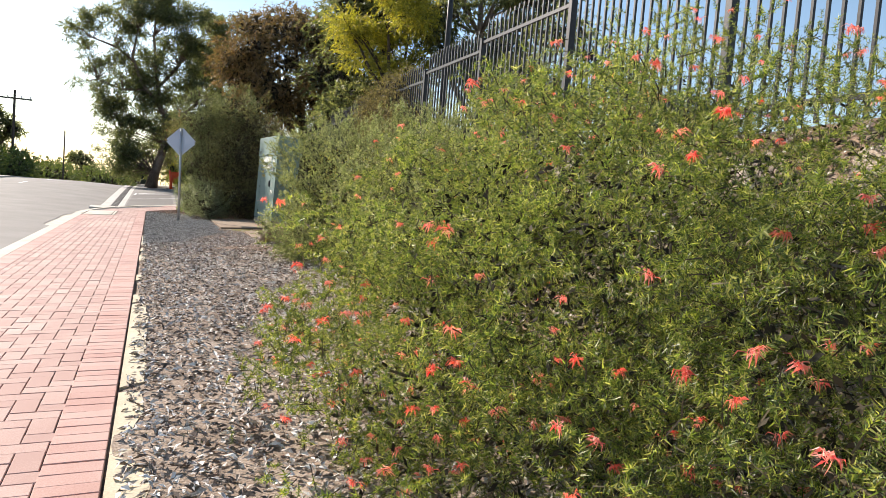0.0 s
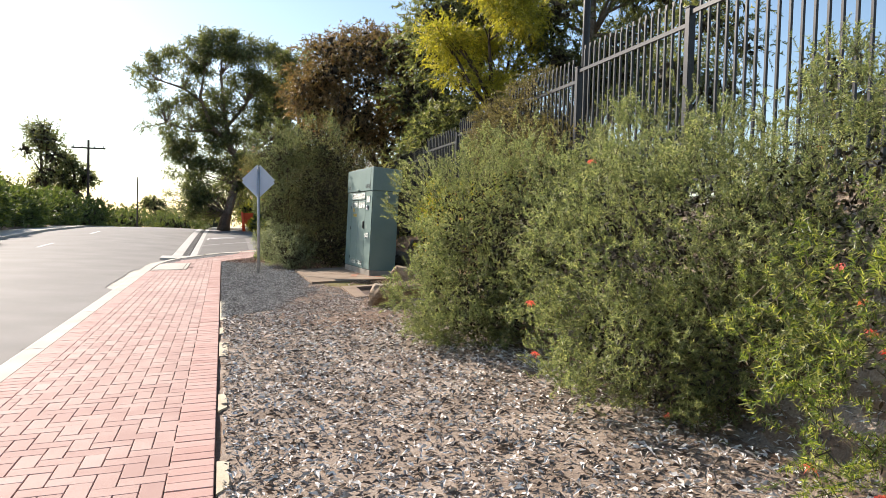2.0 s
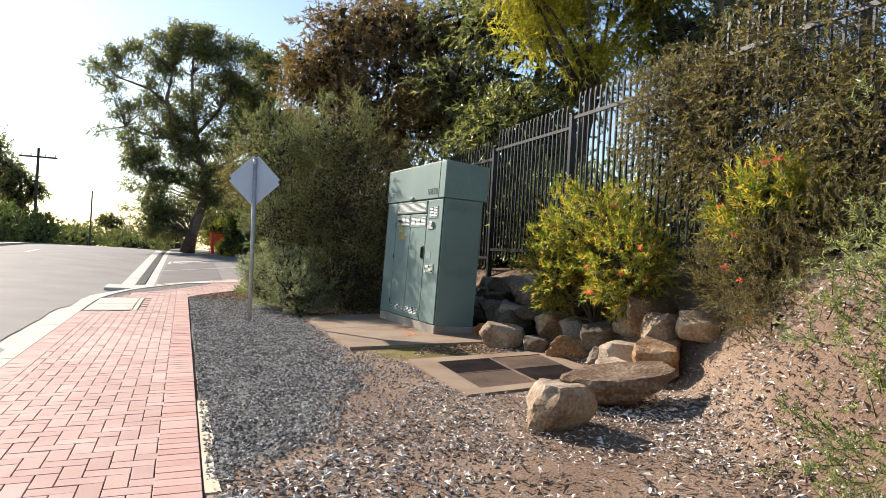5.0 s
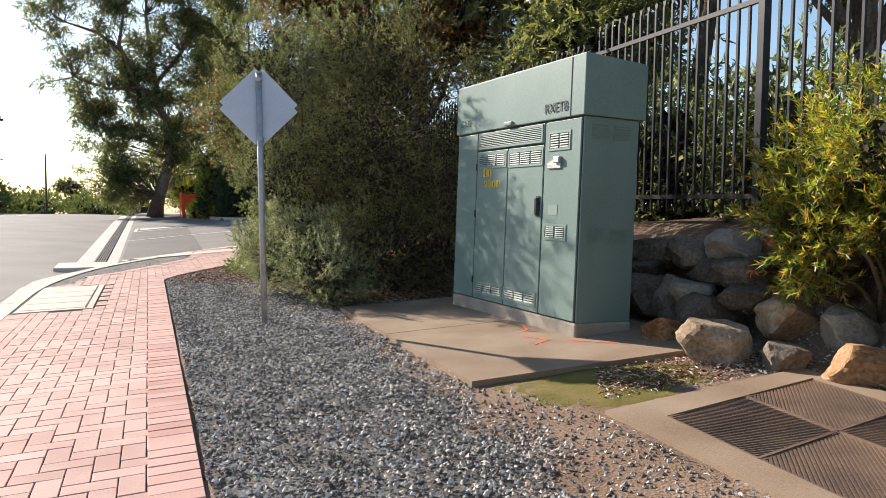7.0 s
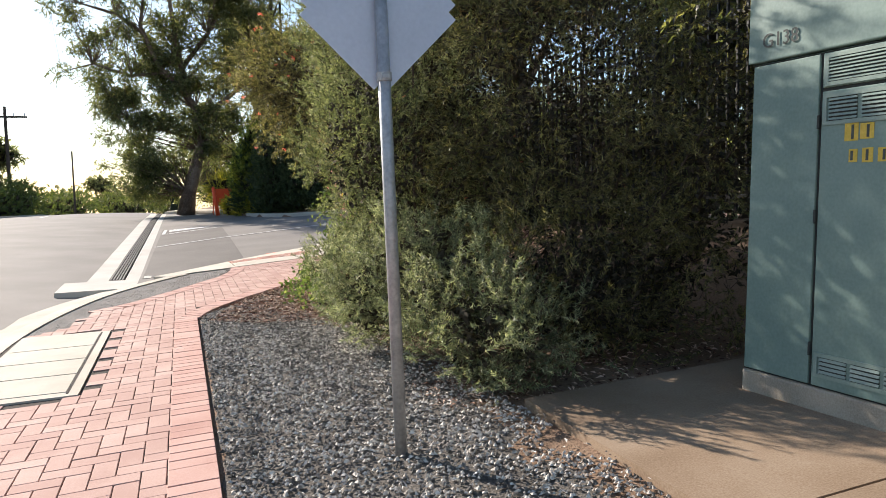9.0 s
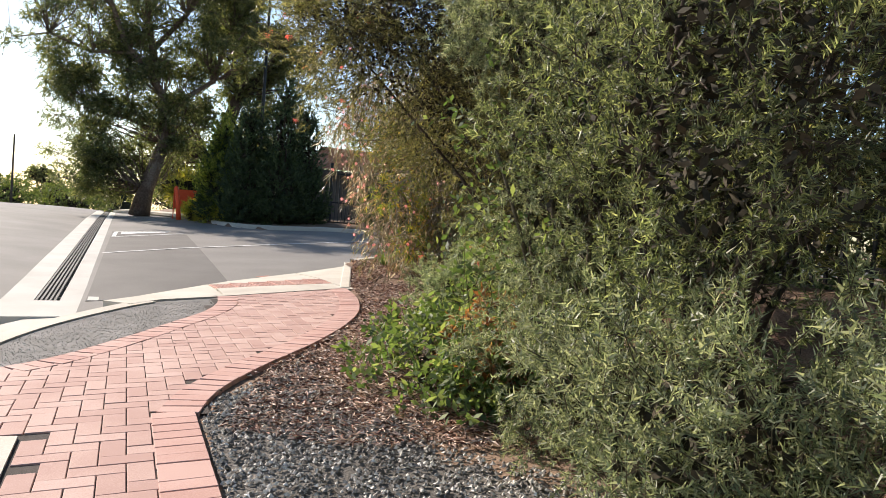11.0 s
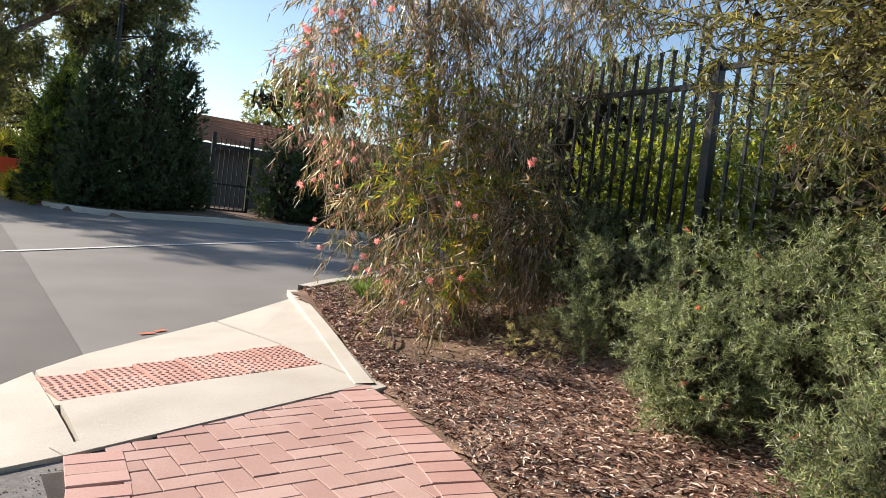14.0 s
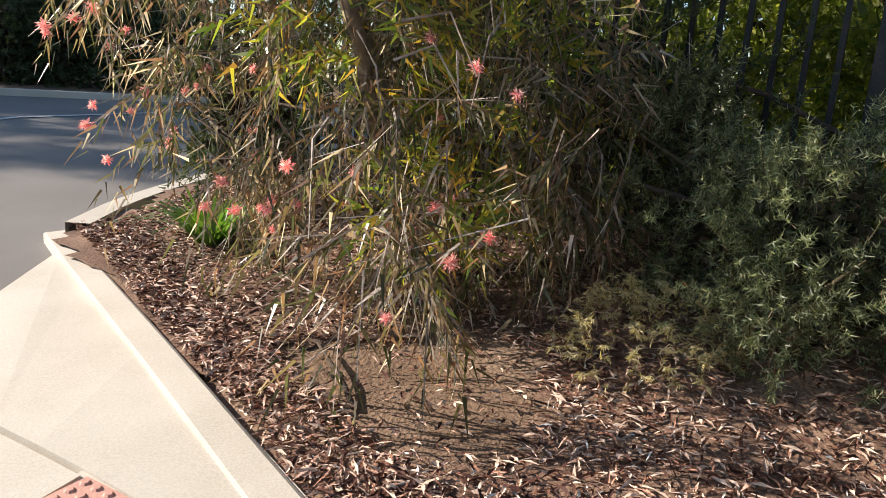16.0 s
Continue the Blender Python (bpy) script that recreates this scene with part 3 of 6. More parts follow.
def cell_sheet(poly, zfun, lift, step):
    """A thin sheet of small cells inside an outline."""
    idx, vs_, fs_ = {}, [], []
    nx = int((max(p_[0] for p_ in poly) - min(p_[0] for p_ in poly)) / step) + 1
    ny = int((max(p_[1] for p_ in poly) - min(p_[1] for p_ in poly)) / step) + 1
    ox, oy = min(p_[0] for p_ in poly), min(p_[1] for p_ in poly)
    for i in range(nx):
        for j in range(ny):
            if inside(poly, ox + (i + 0.5) * step, oy + (j + 0.5) * step):
                f_ = []
                for a_, b_ in ((i, j), (i + 1, j), (i + 1, j + 1), (i, j + 1)):
                    if (a_, b_) not in idx:
                        idx[(a_, b_)] = len(vs_)
                        vs_.append((ox + a_ * step, oy + b_ * step, zfun(ox + a_ * step, oy + b_ * step) + lift))
                    f_.append(idx[(a_, b_)])
                fs_.append(tuple(f_))
    return vs_, fs_


# gritty verge between kerb and the bend of the path
vs, fs = cell_sheet([(-1.75, 23.5), (-1.3, 23.65), (-1.1, 24.6), (-0.9, 25.1), (-0.3, 26.0), (0.1, 26.7), (0.5, 27.4), (0.68, 28.0), (0.72, 28.5), (0.0, 28.25), (-0.3, 28.0), (-0.85, 27.1), (-1.22, 26.25), (-1.55, 24.9)], base, -0.016, 0.05)
tagged(link("grit_verge", vs, fs, M["verge"]), "dark compacted grit verge beside the kerb", "verge", kind="structure")

# beds: gravel sheet and moss laid over the soil
def swept(x, y):
    """The swept patch of soil under the weeping tree."""
    return math.hypot((x - 3.38) / 0.62, (y - 29.95) / 0.52) + 0.35 * noise.noise((x * 3.1, y * 3.1, 7)) < 0.95


def bed_sheet(name, poly, mat, lift, label, step=0.13, skip=None):
    xs = np.arange(min(p[0] for p in poly), max(p[0] for p in poly), step)
    ys = np.arange(min(p[1] for p in poly), max(p[1] for p in poly), step)
    idx, vs, fs = {}, [], []
    def at(i, j):
        if (i, j) not in idx:
            x, y = xs[i], ys[j]
            x += 0.05 * noise.noise((x * 5, y * 5, 1))
            idx[(i, j)] = len(vs)
            vs.append((x, y, bed(x, y) + lift + 0.008 * noise.noise((x * 9, y * 9, 2))))
        return idx[(i, j)]
    for i in range(len(xs) - 1):
        for j in range(len(ys) - 1):
            x_, y_ = xs[i] + step / 2, ys[j] + step / 2
            if inside(poly, x_ + 0.3 * smooth(0.3, 0.8, x_) * noise.noise((x_ * 2.2, y_ * 2.2, 8)), y_ + 0.3 * smooth(0.3, 0.8, x_) * noise.noise((x_ * 2.2, y_ * 2.2, 9))) and not inside(PATH_POLY, x_ - 0.05, y_) and not (skip and skip(x_, y_)):
                fs.append((at(i, j), at(i + 1, j), at(i + 1, j + 1), at(i, j + 1)))
    used = np.bincount(np.array(fs).ravel(), minlength=len(vs))
    vs = [(x, y, z - ((0.03 if lift < 0.015 else 0.01) if used[i] < 4 and x > 0.2 else 0.0)) for i, (x, y, z) in enumerate(vs)]
    return tagged(link(name, vs, fs, mat, smooth_shade=True), label, "ground", kind="structure")


GRAVEL = [(0.03, 11.2), (0.7, 11.6), (1.1, 12.6), (1.45, 13.6), (1.6, 14.6), (1.72, 15.6), (1.72, 19.0), (1.6, 21.5), (1.3, 22.5), (1.0, 23.4), (0.95, 24.2), (1.2, 24.9), (1.0, 25.15), (0.58, 24.6), (0.18, 23.98), (0.03, 23.4)]
bed_sheet("gravel_bed", GRAVEL, M["gravel_bed"], 0.006, "dark grey gravel bed beside the brick path")
bed_sheet("mulch_bed", [(0.03, -5), (3.6, -5), (4.3, 4), (4.2, 8), (3.2, 9.6), (1.2, 9.9), (0.7, 10.6), (0.03, 11.1)], M["mulch_bed"], 0.005, "grey-brown crumbled bark under the shrubs")
bed_sheet("litter_bed", [(2.44, 29.05), (3.57, 32.85), (4.9, 33.5), (5.0, 24), (4.2, 22.6), (1.9, 22.3), (1.15, 23.0), (1.05, 24.9), (1.2, 25.35), (1.68, 26.1), (2.08, 27.0), (2.36, 28.1)], M["litter_bed"], 0.020, "dark crumbled leaf litter under the shrubs", 0.09, swept)
def moss_patch():
    """A low cushion whose rim sinks into the soil."""
    vs_, fs_, n_ = [], [], 46
    for j in range(n_):
        for i in range(n_):
            x, y = 1.75 + 1.65 * i / (n_ - 1), 14.62 + 1.12 * j / (n_ - 1)
            r = math.hypot((x - 2.58) / 0.78, (y - 15.2) / 0.5) + 0.3 * noise.noise((x * 2.6, y * 2.6, 4)) + 0.2 * noise.noise((x * 9, y * 9, 6))
            vs_.append((x, y, bed(x, y) + 0.022 * (0.85 - r) + 0.006 * noise.noise((x * 25, y * 25, 1))))
    fs_ = [(j * n_ + i, j * n_ + i + 1, (j + 1) * n_ + i + 1, (j + 1) * n_ + i) for j in range(n_ - 1) for i in range(n_ - 1)]
    tagged(link("moss_patch", vs_, fs_, M["moss"], smooth_shade=True), "olive-brown moss patch beside the slab", "moss", kind="structure")


moss_patch()
# broken concrete edging along the path
for k, (y0, y1, w) in enumerate([(-3, 1.6, 0.16), (1.7, 4.6, 0.17), (4.7, 5.2, 0.09), (6.3, 6.8, 0.08), (8.4, 9.2, 0.10), (9.8, 10.3, 0.07), (11.0, 13.2, 0.09)]):
    line = [(0.02, y0), (0.02, y1)]
    edge = [(0.018 + w * (0.75 + 0.5 * noise.noise((y * 1.7, k, 0))), y) for y in np.arange(y1, y0 - 0.01, -0.2)]
    vs, fs = flat_patch([(0.012, y0), (0.012, y1)] + edge, base, -0.012, 0.06)
    tagged(link("edging_strip", vs, fs, M["edging"]), "broken cream concrete edging beside the brick path", "edging", "broken edging", kind="structure")


# ---------------------------------------------------------------- foliage
def lumps(d, rng, amount, size=1.0):
    """Broad swells and smaller tussocks over a crown; size is its radius in metres."""
    out = np.ones(len(d))
    for part_, freq, n_ in ((0.45, 2.2, 6), (1.0, 4.6 * max(size, 0.6), 16)):
        k = rng.normal(size=(n_, 3)) * freq
        ph = rng.uniform(0, 6.28, n_)
        out += part_ * amount * np.sum(np.sin(d @ k.T + ph), 1) / math.sqrt(n_)
    return np.clip(out, 0.55, 1.14)


def foliage(name, parent, blobs, sprigs, leaves, leaf, sprig_len, mat, seed, up=0.35, shell=0.6, lump=0.22, spread=0.75, droop=0.0, floor=None, label="", stems=None, jitter=0.55, broad=False, core=None, core_to=0.64, clump=1, clen=0.3, cr=0.06, leaf_droop=None, face=None, hollow=0.0, pocket=0.55):
    """A crown of sprigs, each with small leaves round its stem. leaf: (length, width); hollow: share of the crown left open, in pockets."""
    rng = np.random.default_rng(seed)
    w = np.array([b[6] if len(b) > 6 else b[3] * b[4] for b in blobs], float)
    nc = sprigs // clump
    pick = rng.choice(len(blobs), nc, p=w / w.sum())
    B = np.array([b[:6] for b in blobs], float)[pick]
    d = rng.normal(size=(nc, 3))
    d /= np.linalg.norm(d, axis=1)[:, None]
    if face is not None:
        # the side away from the sun and the path is thinner
        f_ = np.array(face) / np.linalg.norm(face)
        away_ = (d @ f_ < -0.15) & (rng.uniform(0, 1, nc) < 0.5)
        d[away_] -= 2 * np.outer(d[away_] @ f_, f_)
    lump_of = np.ones(nc)
    for i in range(len(blobs)):
        sel = pick == i
        lump_of[sel] = lumps(d[sel], rng, lump, max(blobs[i][3:6]))
    r = shell + (1 - shell) * rng.uniform(0, 1, nc) ** 0.6
    inner = rng.uniform(0, 1, nc) < 0.14
    r[inner] *= rng.uniform(0.4, 1, inner.sum())
    pos = B[:, :3] + d * B[:, 3:] * (r * lump_of)[:, None]
    if hollow:
        waves = np.random.default_rng(seed + 900)
        wk, wp = waves.normal(size=(9, 3)) * 3.0 / pocket, waves.uniform(0, 6.28, 9)
        depth_ = lambda q: np.sin(q @ wk.T + wp).sum(1)
        cut_ = np.quantile(depth_(pos), hollow)
        full_ = (depth_(pos) > cut_) | (rng.uniform(0, 1, nc) < 0.12)
        pos, d, B = pos[full_], d[full_], B[full_]
        nc = len(pos)
    out = d / B[:, 3:] * B[:, 3:].mean(1)[:, None]
    out /= np.linalg.norm(out, axis=1)[:, None]
    sd = out * 0.8 + rng.normal(size=(nc, 3)) * jitter * (1 if clump == 1 else 0.7)
    sd[:, 2] += up - droop
    sd /= np.linalg.norm(sd, axis=1)[:, None]
    if clump > 1:
        # plumes: sprigs set closely along one shoot
        n_ = nc * clump
        t_ = np.tile((np.arange(clump) + 0.5) / clump, nc) + rng.uniform(-0.5, 0.5, n_) / clump
        long_ = np.repeat(clen * rng.uniform(0.5, 1.35, nc), clump)
        cd = np.repeat(sd, clump, 0)
        pos = np.repeat(pos, clump, 0) + cd * (long_ * (t_ - 0.6))[:, None] + rng.normal(size=(n_, 3)) * (cr * (1.25 - t_))[:, None]
        sd = cd + rng.normal(size=(n_, 3)) * jitter * 0.75 * (1.1 - 0.6 * t_)[:, None]
        sd[:, 2] += up * 0.3
        sd /= np.linalg.norm(sd, axis=1)[:, None]
    if floor is not None:
        low = np.array([floor(x, y) for x, y in pos[:, :2]])
        keep = pos[:, 2] > low + 0.03
        pos, sd = pos[keep], sd[keep]
    n = len(pos)
    sl = sprig_len * rng.uniform(0.6, 1.3, n)
    s = np.linspace(0.1, 1, leaves)
    ref = np.where(np.abs(sd[:, 2:3]) < 0.9, [[0, 0, 1.0]], [[1.0, 0, 0]])
    a = np.cross(sd, ref)
    a /= np.linalg.norm(a, axis=1)[:, None]
    b = np.cross(sd, a)
    ph = np.arange(leaves) * 2.4 + rng.uniform(0, 6.28, (n, 1)) + rng.normal(size=(n, leaves)) * 0.3
    side = a[:, None] * np.cos(ph)[..., None] + b[:, None] * np.sin(ph)[..., None]
    an = spread * rng.uniform(0.6, 1.4, (n, leaves))
    ld = sd[:, None] * np.cos(an)[..., None] + side * np.sin(an)[..., None]
    ld[..., 2] -= droop * 0.9 if leaf_droop is None else leaf_droop
    ld /= np.linalg.norm(ld, axis=2)[..., None]
    p0 = pos[:, None] + sd[:, None] * (s[None] * sl[:, None])[..., None]
    p0[..., 2] -= droop * 0.5 * (s[None] ** 2) * sl[:, None]
    ll = leaf[0] * rng.uniform(0.55, 1.25, (n, leaves, 1))
    wd = np.cross(ld, rng.normal(size=(n, leaves, 3)))
    wd /= np.linalg.norm(wd, axis=2)[..., None] + 1e-9
    wd *= leaf[1] * 0.5 * rng.uniform(0.7, 1.3, (n, leaves, 1))
    mid = p0 + ld * ll * 0.5
    if leaf[1] / leaf[0] > 0.41 or broad:
        V = np.stack([p0, mid + wd, p0 + ld * ll, mid - wd], 2).reshape(-1, 3)
        F = np.arange(len(V)).reshape(-1, 4)
    else:
        V = np.stack([p0 + wd, p0 + ld * ll, p0 - wd], 2).reshape(-1, 3)
        F = np.arange(len(V)).reshape(-1, 3)
    ob = link(name, V, F, mat, parent, label)
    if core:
        # older leaves inside the crown, coloured near-black in place of deep shade
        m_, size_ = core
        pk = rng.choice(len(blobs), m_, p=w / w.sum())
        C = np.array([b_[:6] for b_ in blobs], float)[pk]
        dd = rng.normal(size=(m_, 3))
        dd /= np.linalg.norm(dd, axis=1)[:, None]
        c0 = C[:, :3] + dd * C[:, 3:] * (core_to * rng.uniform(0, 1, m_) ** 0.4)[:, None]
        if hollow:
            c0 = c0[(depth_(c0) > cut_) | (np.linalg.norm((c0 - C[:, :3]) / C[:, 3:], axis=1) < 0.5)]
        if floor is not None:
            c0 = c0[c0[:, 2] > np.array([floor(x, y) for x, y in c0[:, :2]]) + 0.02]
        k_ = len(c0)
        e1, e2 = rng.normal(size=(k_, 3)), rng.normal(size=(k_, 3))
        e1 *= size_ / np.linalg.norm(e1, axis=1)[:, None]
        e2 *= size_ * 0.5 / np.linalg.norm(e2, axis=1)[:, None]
        link("inner_" + name, np.stack([c0 - e1, c0 + e2, c0 + e1, c0 - e2], 1).reshape(-1, 3), np.arange(4 * k_).reshape(-1, 4), M["dark_core"], parent, kind="stuff")
    if stems is not None:
        q = np.cross(sd, rng.normal(size=(n, 3)))
        q /= np.linalg.norm(q, axis=1)[:, None]
        q *= stems[1]
        start = pos - sd * sl[:, None] * 0.35
        end = pos + sd * sl[:, None]
        S = np.stack([start - q * 1.4, start + q * 1.4, end + q * 0.4, end - q * 0.4], 1).reshape(-1, 3)
        link("twig_mass", S, np.arange(len(S)).reshape(-1, 4), stems[0], parent, kind="stuff")
    return pos, sd


def limbs(parent, foot, blobs, mat, seed, r0=0.03, n=9, name="branch"):
    """Bent woody branches from the foot of a shrub into its crown."""
    rng = random.Random(seed)
    f = Vector(foot)
    for i in range(n):
        b = blobs[i % len(blobs)]
        end = Vector((b[0] + rng.uniform(-0.7, 0.7) * b[3], b[1] + rng.uniform(-0.7, 0.7) * b[4], b[2] + rng.uniform(-0.2, 0.7) * b[5]))
        mid = f.lerp(end, 0.5) + Vector((rng.uniform(-0.15, 0.15), rng.uniform(-0.15, 0.15), rng.uniform(-0.1, 0.2)))
        vs_, fs_ = (tube([f + Vector((rng.uniform(-0.08, 0.08), rng.uniform(-0.08, 0.08), -0.05)), f.lerp(mid, 0.5), mid, mid.lerp(end, 0.6), end], [r0, r0 * 0.8, r0 * 0.6, r0 * 0.4, r0 * 0.15], 6))
        link(name, vs_, fs_, mat, parent, smooth_shade=True)


def flower_mesh(name, size, spikes, mat, seed, droop=0.3, spider=True):
    rng = np.random.default_rng(seed)
    d = rng.normal(size=(spikes, 3))
    if spider:
        d[:, 2] = -np.abs(d[:, 2]) * 0.5 - droop
    d /= np.linalg.norm(d, axis=1)[:, None]
    w = np.cross(d, rng.normal(size=(spikes, 3)))
    w /= np.linalg.norm(w, axis=1)[:, None]
    ln = size * rng.uniform(0.6, 1.15, (spikes, 1))
    wd = w * size * (0.05 if spider else 0.05)
    c = rng.normal(size=(spikes, 3)) * size * 0.16
    bend = np.array([0, 0, size * (0.30 if spider else 0.1)])
    V = np.stack([c - wd * 0.6, c + wd * 0.6, c + d * ln * 0.55 + wd + bend, c + d * ln, c + d * ln * 0.55 - wd + bend], 1).reshape(-1, 3)
    F = [tuple(range(k * 5, k * 5 + 5)) for k in range(spikes)]
    me = bpy.data.meshes.new(name)
    me.from_pydata(V.tolist(), [], F)
    me.materials.append(mat)
    return me


RED = [flower_mesh("flower", 0.043, 30, M["petal"], s) for s in (1, 2, 3)]
PALE = [flower_mesh("flower", 0.040, 28, M["petal_pink"], s) for s in (4, 5)]
POM = [flower_mesh("flower", 0.040, 70, M["petal_pom"], s, 0.0, False) for s in (6, 7)]


def flowers(parent, pos, sd, meshes, count, seed, away=0.1, only=None, scale=1.0):
    rng = random.Random(seed)
    o = parent.matrix_basis.translation
    ids = [i for i in range(len(pos)) if only is None or only(pos[i])]
    mid = np.mean(pos, 0)
    span = np.std(pos, 0) + 1e-6
    ids.sort(key=lambda i: -np.linalg.norm((pos[i] - mid) / span))
    ids = ids[:max(3 * count, len(ids) // 2)]
    rng.shuffle(ids)
    for i in ids[:count]:
        ob = new("flower", rng.choice(meshes))
        ob.parent = parent
        ob.location = Vector(pos[i]) + Vector(sd[i]) * away - o
        ob.rotation_euler = (rng.uniform(-0.5, 0.5), rng.uniform(-0.5, 0.5), rng.uniform(0, 6.3))
        k = rng.uniform(0.7, 1.2) * scale
        ob.scale = (k, k, k)


def shrub(name, label, blobs, sprigs, leaves, leaf, sprig_len, mat, seed, foot=None, category="shrub", group="", stems=True, wood="stem", **kw):
    x, y = foot or (blobs[0][0], blobs[0][1])
    t = thing(name, (x, y, bed(x, y)), label, category, group)
    limbs(t, (x, y, bed(x, y)), blobs, M[wood], seed, 0.022)
    kw.setdefault("floor", bed)
    pos, sd = foliage("foliage", t, blobs, sprigs, leaves, leaf, sprig_len, mat, seed, stems=(M[wood], 0.0016) if stems else None, **kw)
    return t, pos, sd


# nearest flowering shrub
PATHWARD = (-1, -0.25, 0.35)
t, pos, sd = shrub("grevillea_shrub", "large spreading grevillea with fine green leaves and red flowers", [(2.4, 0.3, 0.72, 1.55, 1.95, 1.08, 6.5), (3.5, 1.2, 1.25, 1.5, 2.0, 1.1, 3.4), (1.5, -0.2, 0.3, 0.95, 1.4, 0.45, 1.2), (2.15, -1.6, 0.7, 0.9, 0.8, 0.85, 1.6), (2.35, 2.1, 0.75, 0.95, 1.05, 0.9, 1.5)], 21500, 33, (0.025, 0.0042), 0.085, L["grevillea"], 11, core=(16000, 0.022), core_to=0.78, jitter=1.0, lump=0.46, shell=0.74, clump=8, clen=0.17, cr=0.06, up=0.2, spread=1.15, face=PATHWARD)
flowers(t, pos, sd, RED, 200, 1, 0.13, lambda p: p[0] < 3.2 and (p[0] > 1.9 or p[1] < 2.3), scale=0.72)
flowers(t, pos, sd, PALE, 420, 2, 0.13, lambda p: p[0] < 3.2 and (p[0] > 1.9 or p[1] < 2.3), scale=0.70)
# grey-green shrubs
for k, (b, n) in enumerate([([(2.95, 8.55, 1.0, 1.2, 1.2, 1.25), (3.7, 9.0, 1.3, 0.9, 0.9, 1.1), (2.75, 8.3, 0.5, 0.95, 1.0, 0.5, 0.7), (3.9, 7.6, 1.35, 0.85, 0.9, 1.1)], 10400), ([(3.5, 5.75, 0.95, 1.3, 1.15, 1.25), (3.7, 4.6, 1.1, 1.1, 1.0, 1.2), (3.1, 5.3, 0.5, 0.95, 1.1, 0.5, 0.7)], 10000)]):
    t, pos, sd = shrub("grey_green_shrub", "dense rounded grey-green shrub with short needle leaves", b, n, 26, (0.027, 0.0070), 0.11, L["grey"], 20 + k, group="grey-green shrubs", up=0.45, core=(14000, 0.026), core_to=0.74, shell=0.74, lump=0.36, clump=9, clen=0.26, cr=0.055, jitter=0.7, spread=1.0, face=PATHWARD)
    if k == 1:
        flowers(t, pos, sd, RED, 5, 5, 0.1)
# shrubs on the bank behind the boulders
for k, (b, n) in enumerate([([(4.5, 14.7, 1.45, 0.72, 0.75, 0.65), (4.25, 13.85, 1.2, 0.42, 0.48, 0.42), (4.12, 15.0, 1.05, 0.40, 0.42, 0.36)], 2300), ([(4.55, 12.1, 1.75, 0.45, 0.6, 0.42)], 800)]):
    t, pos, sd = shrub("bright_grevillea", "yellow-green grevillea with red flowers on the rocky bank", b, n, 16, (0.065, 0.015), 0.14, L["bright"], 31 + 5 * k, group="bright grevilleas", up=0.35, core=(900 + 1100 * (k == 0), 0.05), lump=0.3, clump=5, clen=0.3, cr=0.07)
    flowers(t, pos, sd, RED, 26 if k == 0 else 4, 6, 0.12, scale=1.2)
t, pos, sd = shrub("dry_heath_shrub", "dry brownish heath shrub with bare twigs on the bank", [(4.4, 12.0, 1.25, 0.45, 0.6, 0.45), (4.6, 11.3, 1.5, 0.45, 0.6, 0.4), (4.55, 12.5, 1.15, 0.4, 0.5, 0.35), (4.15, 11.4, 0.85, 0.4, 0.5, 0.35)], 2900, 16, (0.032, 0.009), 0.16, L["dry"], 32, core=(800, 0.04), clump=5, clen=0.3)
flowers(t, pos, sd, RED, 5, 7, 0.12)
t, pos, sd = shrub("fence_creeper", "dry creeper with brown and green leaves over the fence", [(4.95, 12.6, 2.7, 0.5, 1.5, 1.1), (4.9, 11.2, 2.3, 0.45, 0.9, 0.8), (4.9, 13.9, 2.9, 0.4, 0.9, 0.75)], 4200, 12, (0.05, 0.02), 0.22, L["dry"], 33, jitter=0.9, droop=0.3, core=(2200, 0.04))
# shrubs beyond the cabinet
shrub("low_silvery_shrub", "low pale green shrub beside the sign pole", [(1.72, 19.55, 0.42, 0.55, 0.65, 0.46), (1.6, 20.2, 0.75, 0.5, 0.6, 0.5), (1.35, 21.0, 0.5, 0.5, 0.7, 0.5)], 3000, 22, (0.036, 0.0075), 0.12, L["silver"], 41, up=0.5, core=(1500, 0.04), lump=0.42, clump=8, clen=0.28, cr=0.05, jitter=0.7, spread=0.95)
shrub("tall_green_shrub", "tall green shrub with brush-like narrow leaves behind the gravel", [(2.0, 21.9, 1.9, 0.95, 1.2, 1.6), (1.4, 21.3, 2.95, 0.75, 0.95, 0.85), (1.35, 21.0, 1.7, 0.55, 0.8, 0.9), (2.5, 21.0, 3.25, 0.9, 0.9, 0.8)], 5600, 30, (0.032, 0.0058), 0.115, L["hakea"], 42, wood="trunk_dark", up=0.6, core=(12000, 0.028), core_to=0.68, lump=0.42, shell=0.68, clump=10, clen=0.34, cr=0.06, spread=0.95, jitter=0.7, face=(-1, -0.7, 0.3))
t, pos, sd = shrub("tall_dark_shrub", "tall dark twiggy shrub in the shade beside the cabinet", [(2.85, 20.6, 2.1, 1.2, 1.2, 1.8), (3.6, 19.6, 1.6, 0.8, 0.8, 1.5), (2.8, 19.95, 0.6, 1.1, 0.7, 0.7)], 4600, 22, (0.038, 0.0080), 0.17, L["canopy"], 46, wood="trunk_dark", up=0.2, core=(13000, 0.03), core_to=0.72, lump=0.36, shell=0.6, clump=9, clen=0.5, cr=0.08, jitter=0.8, face=(-1, -0.7, 0.3))
flowers(t, pos, sd, RED, 12, 48, 0.1, scale=0.6)
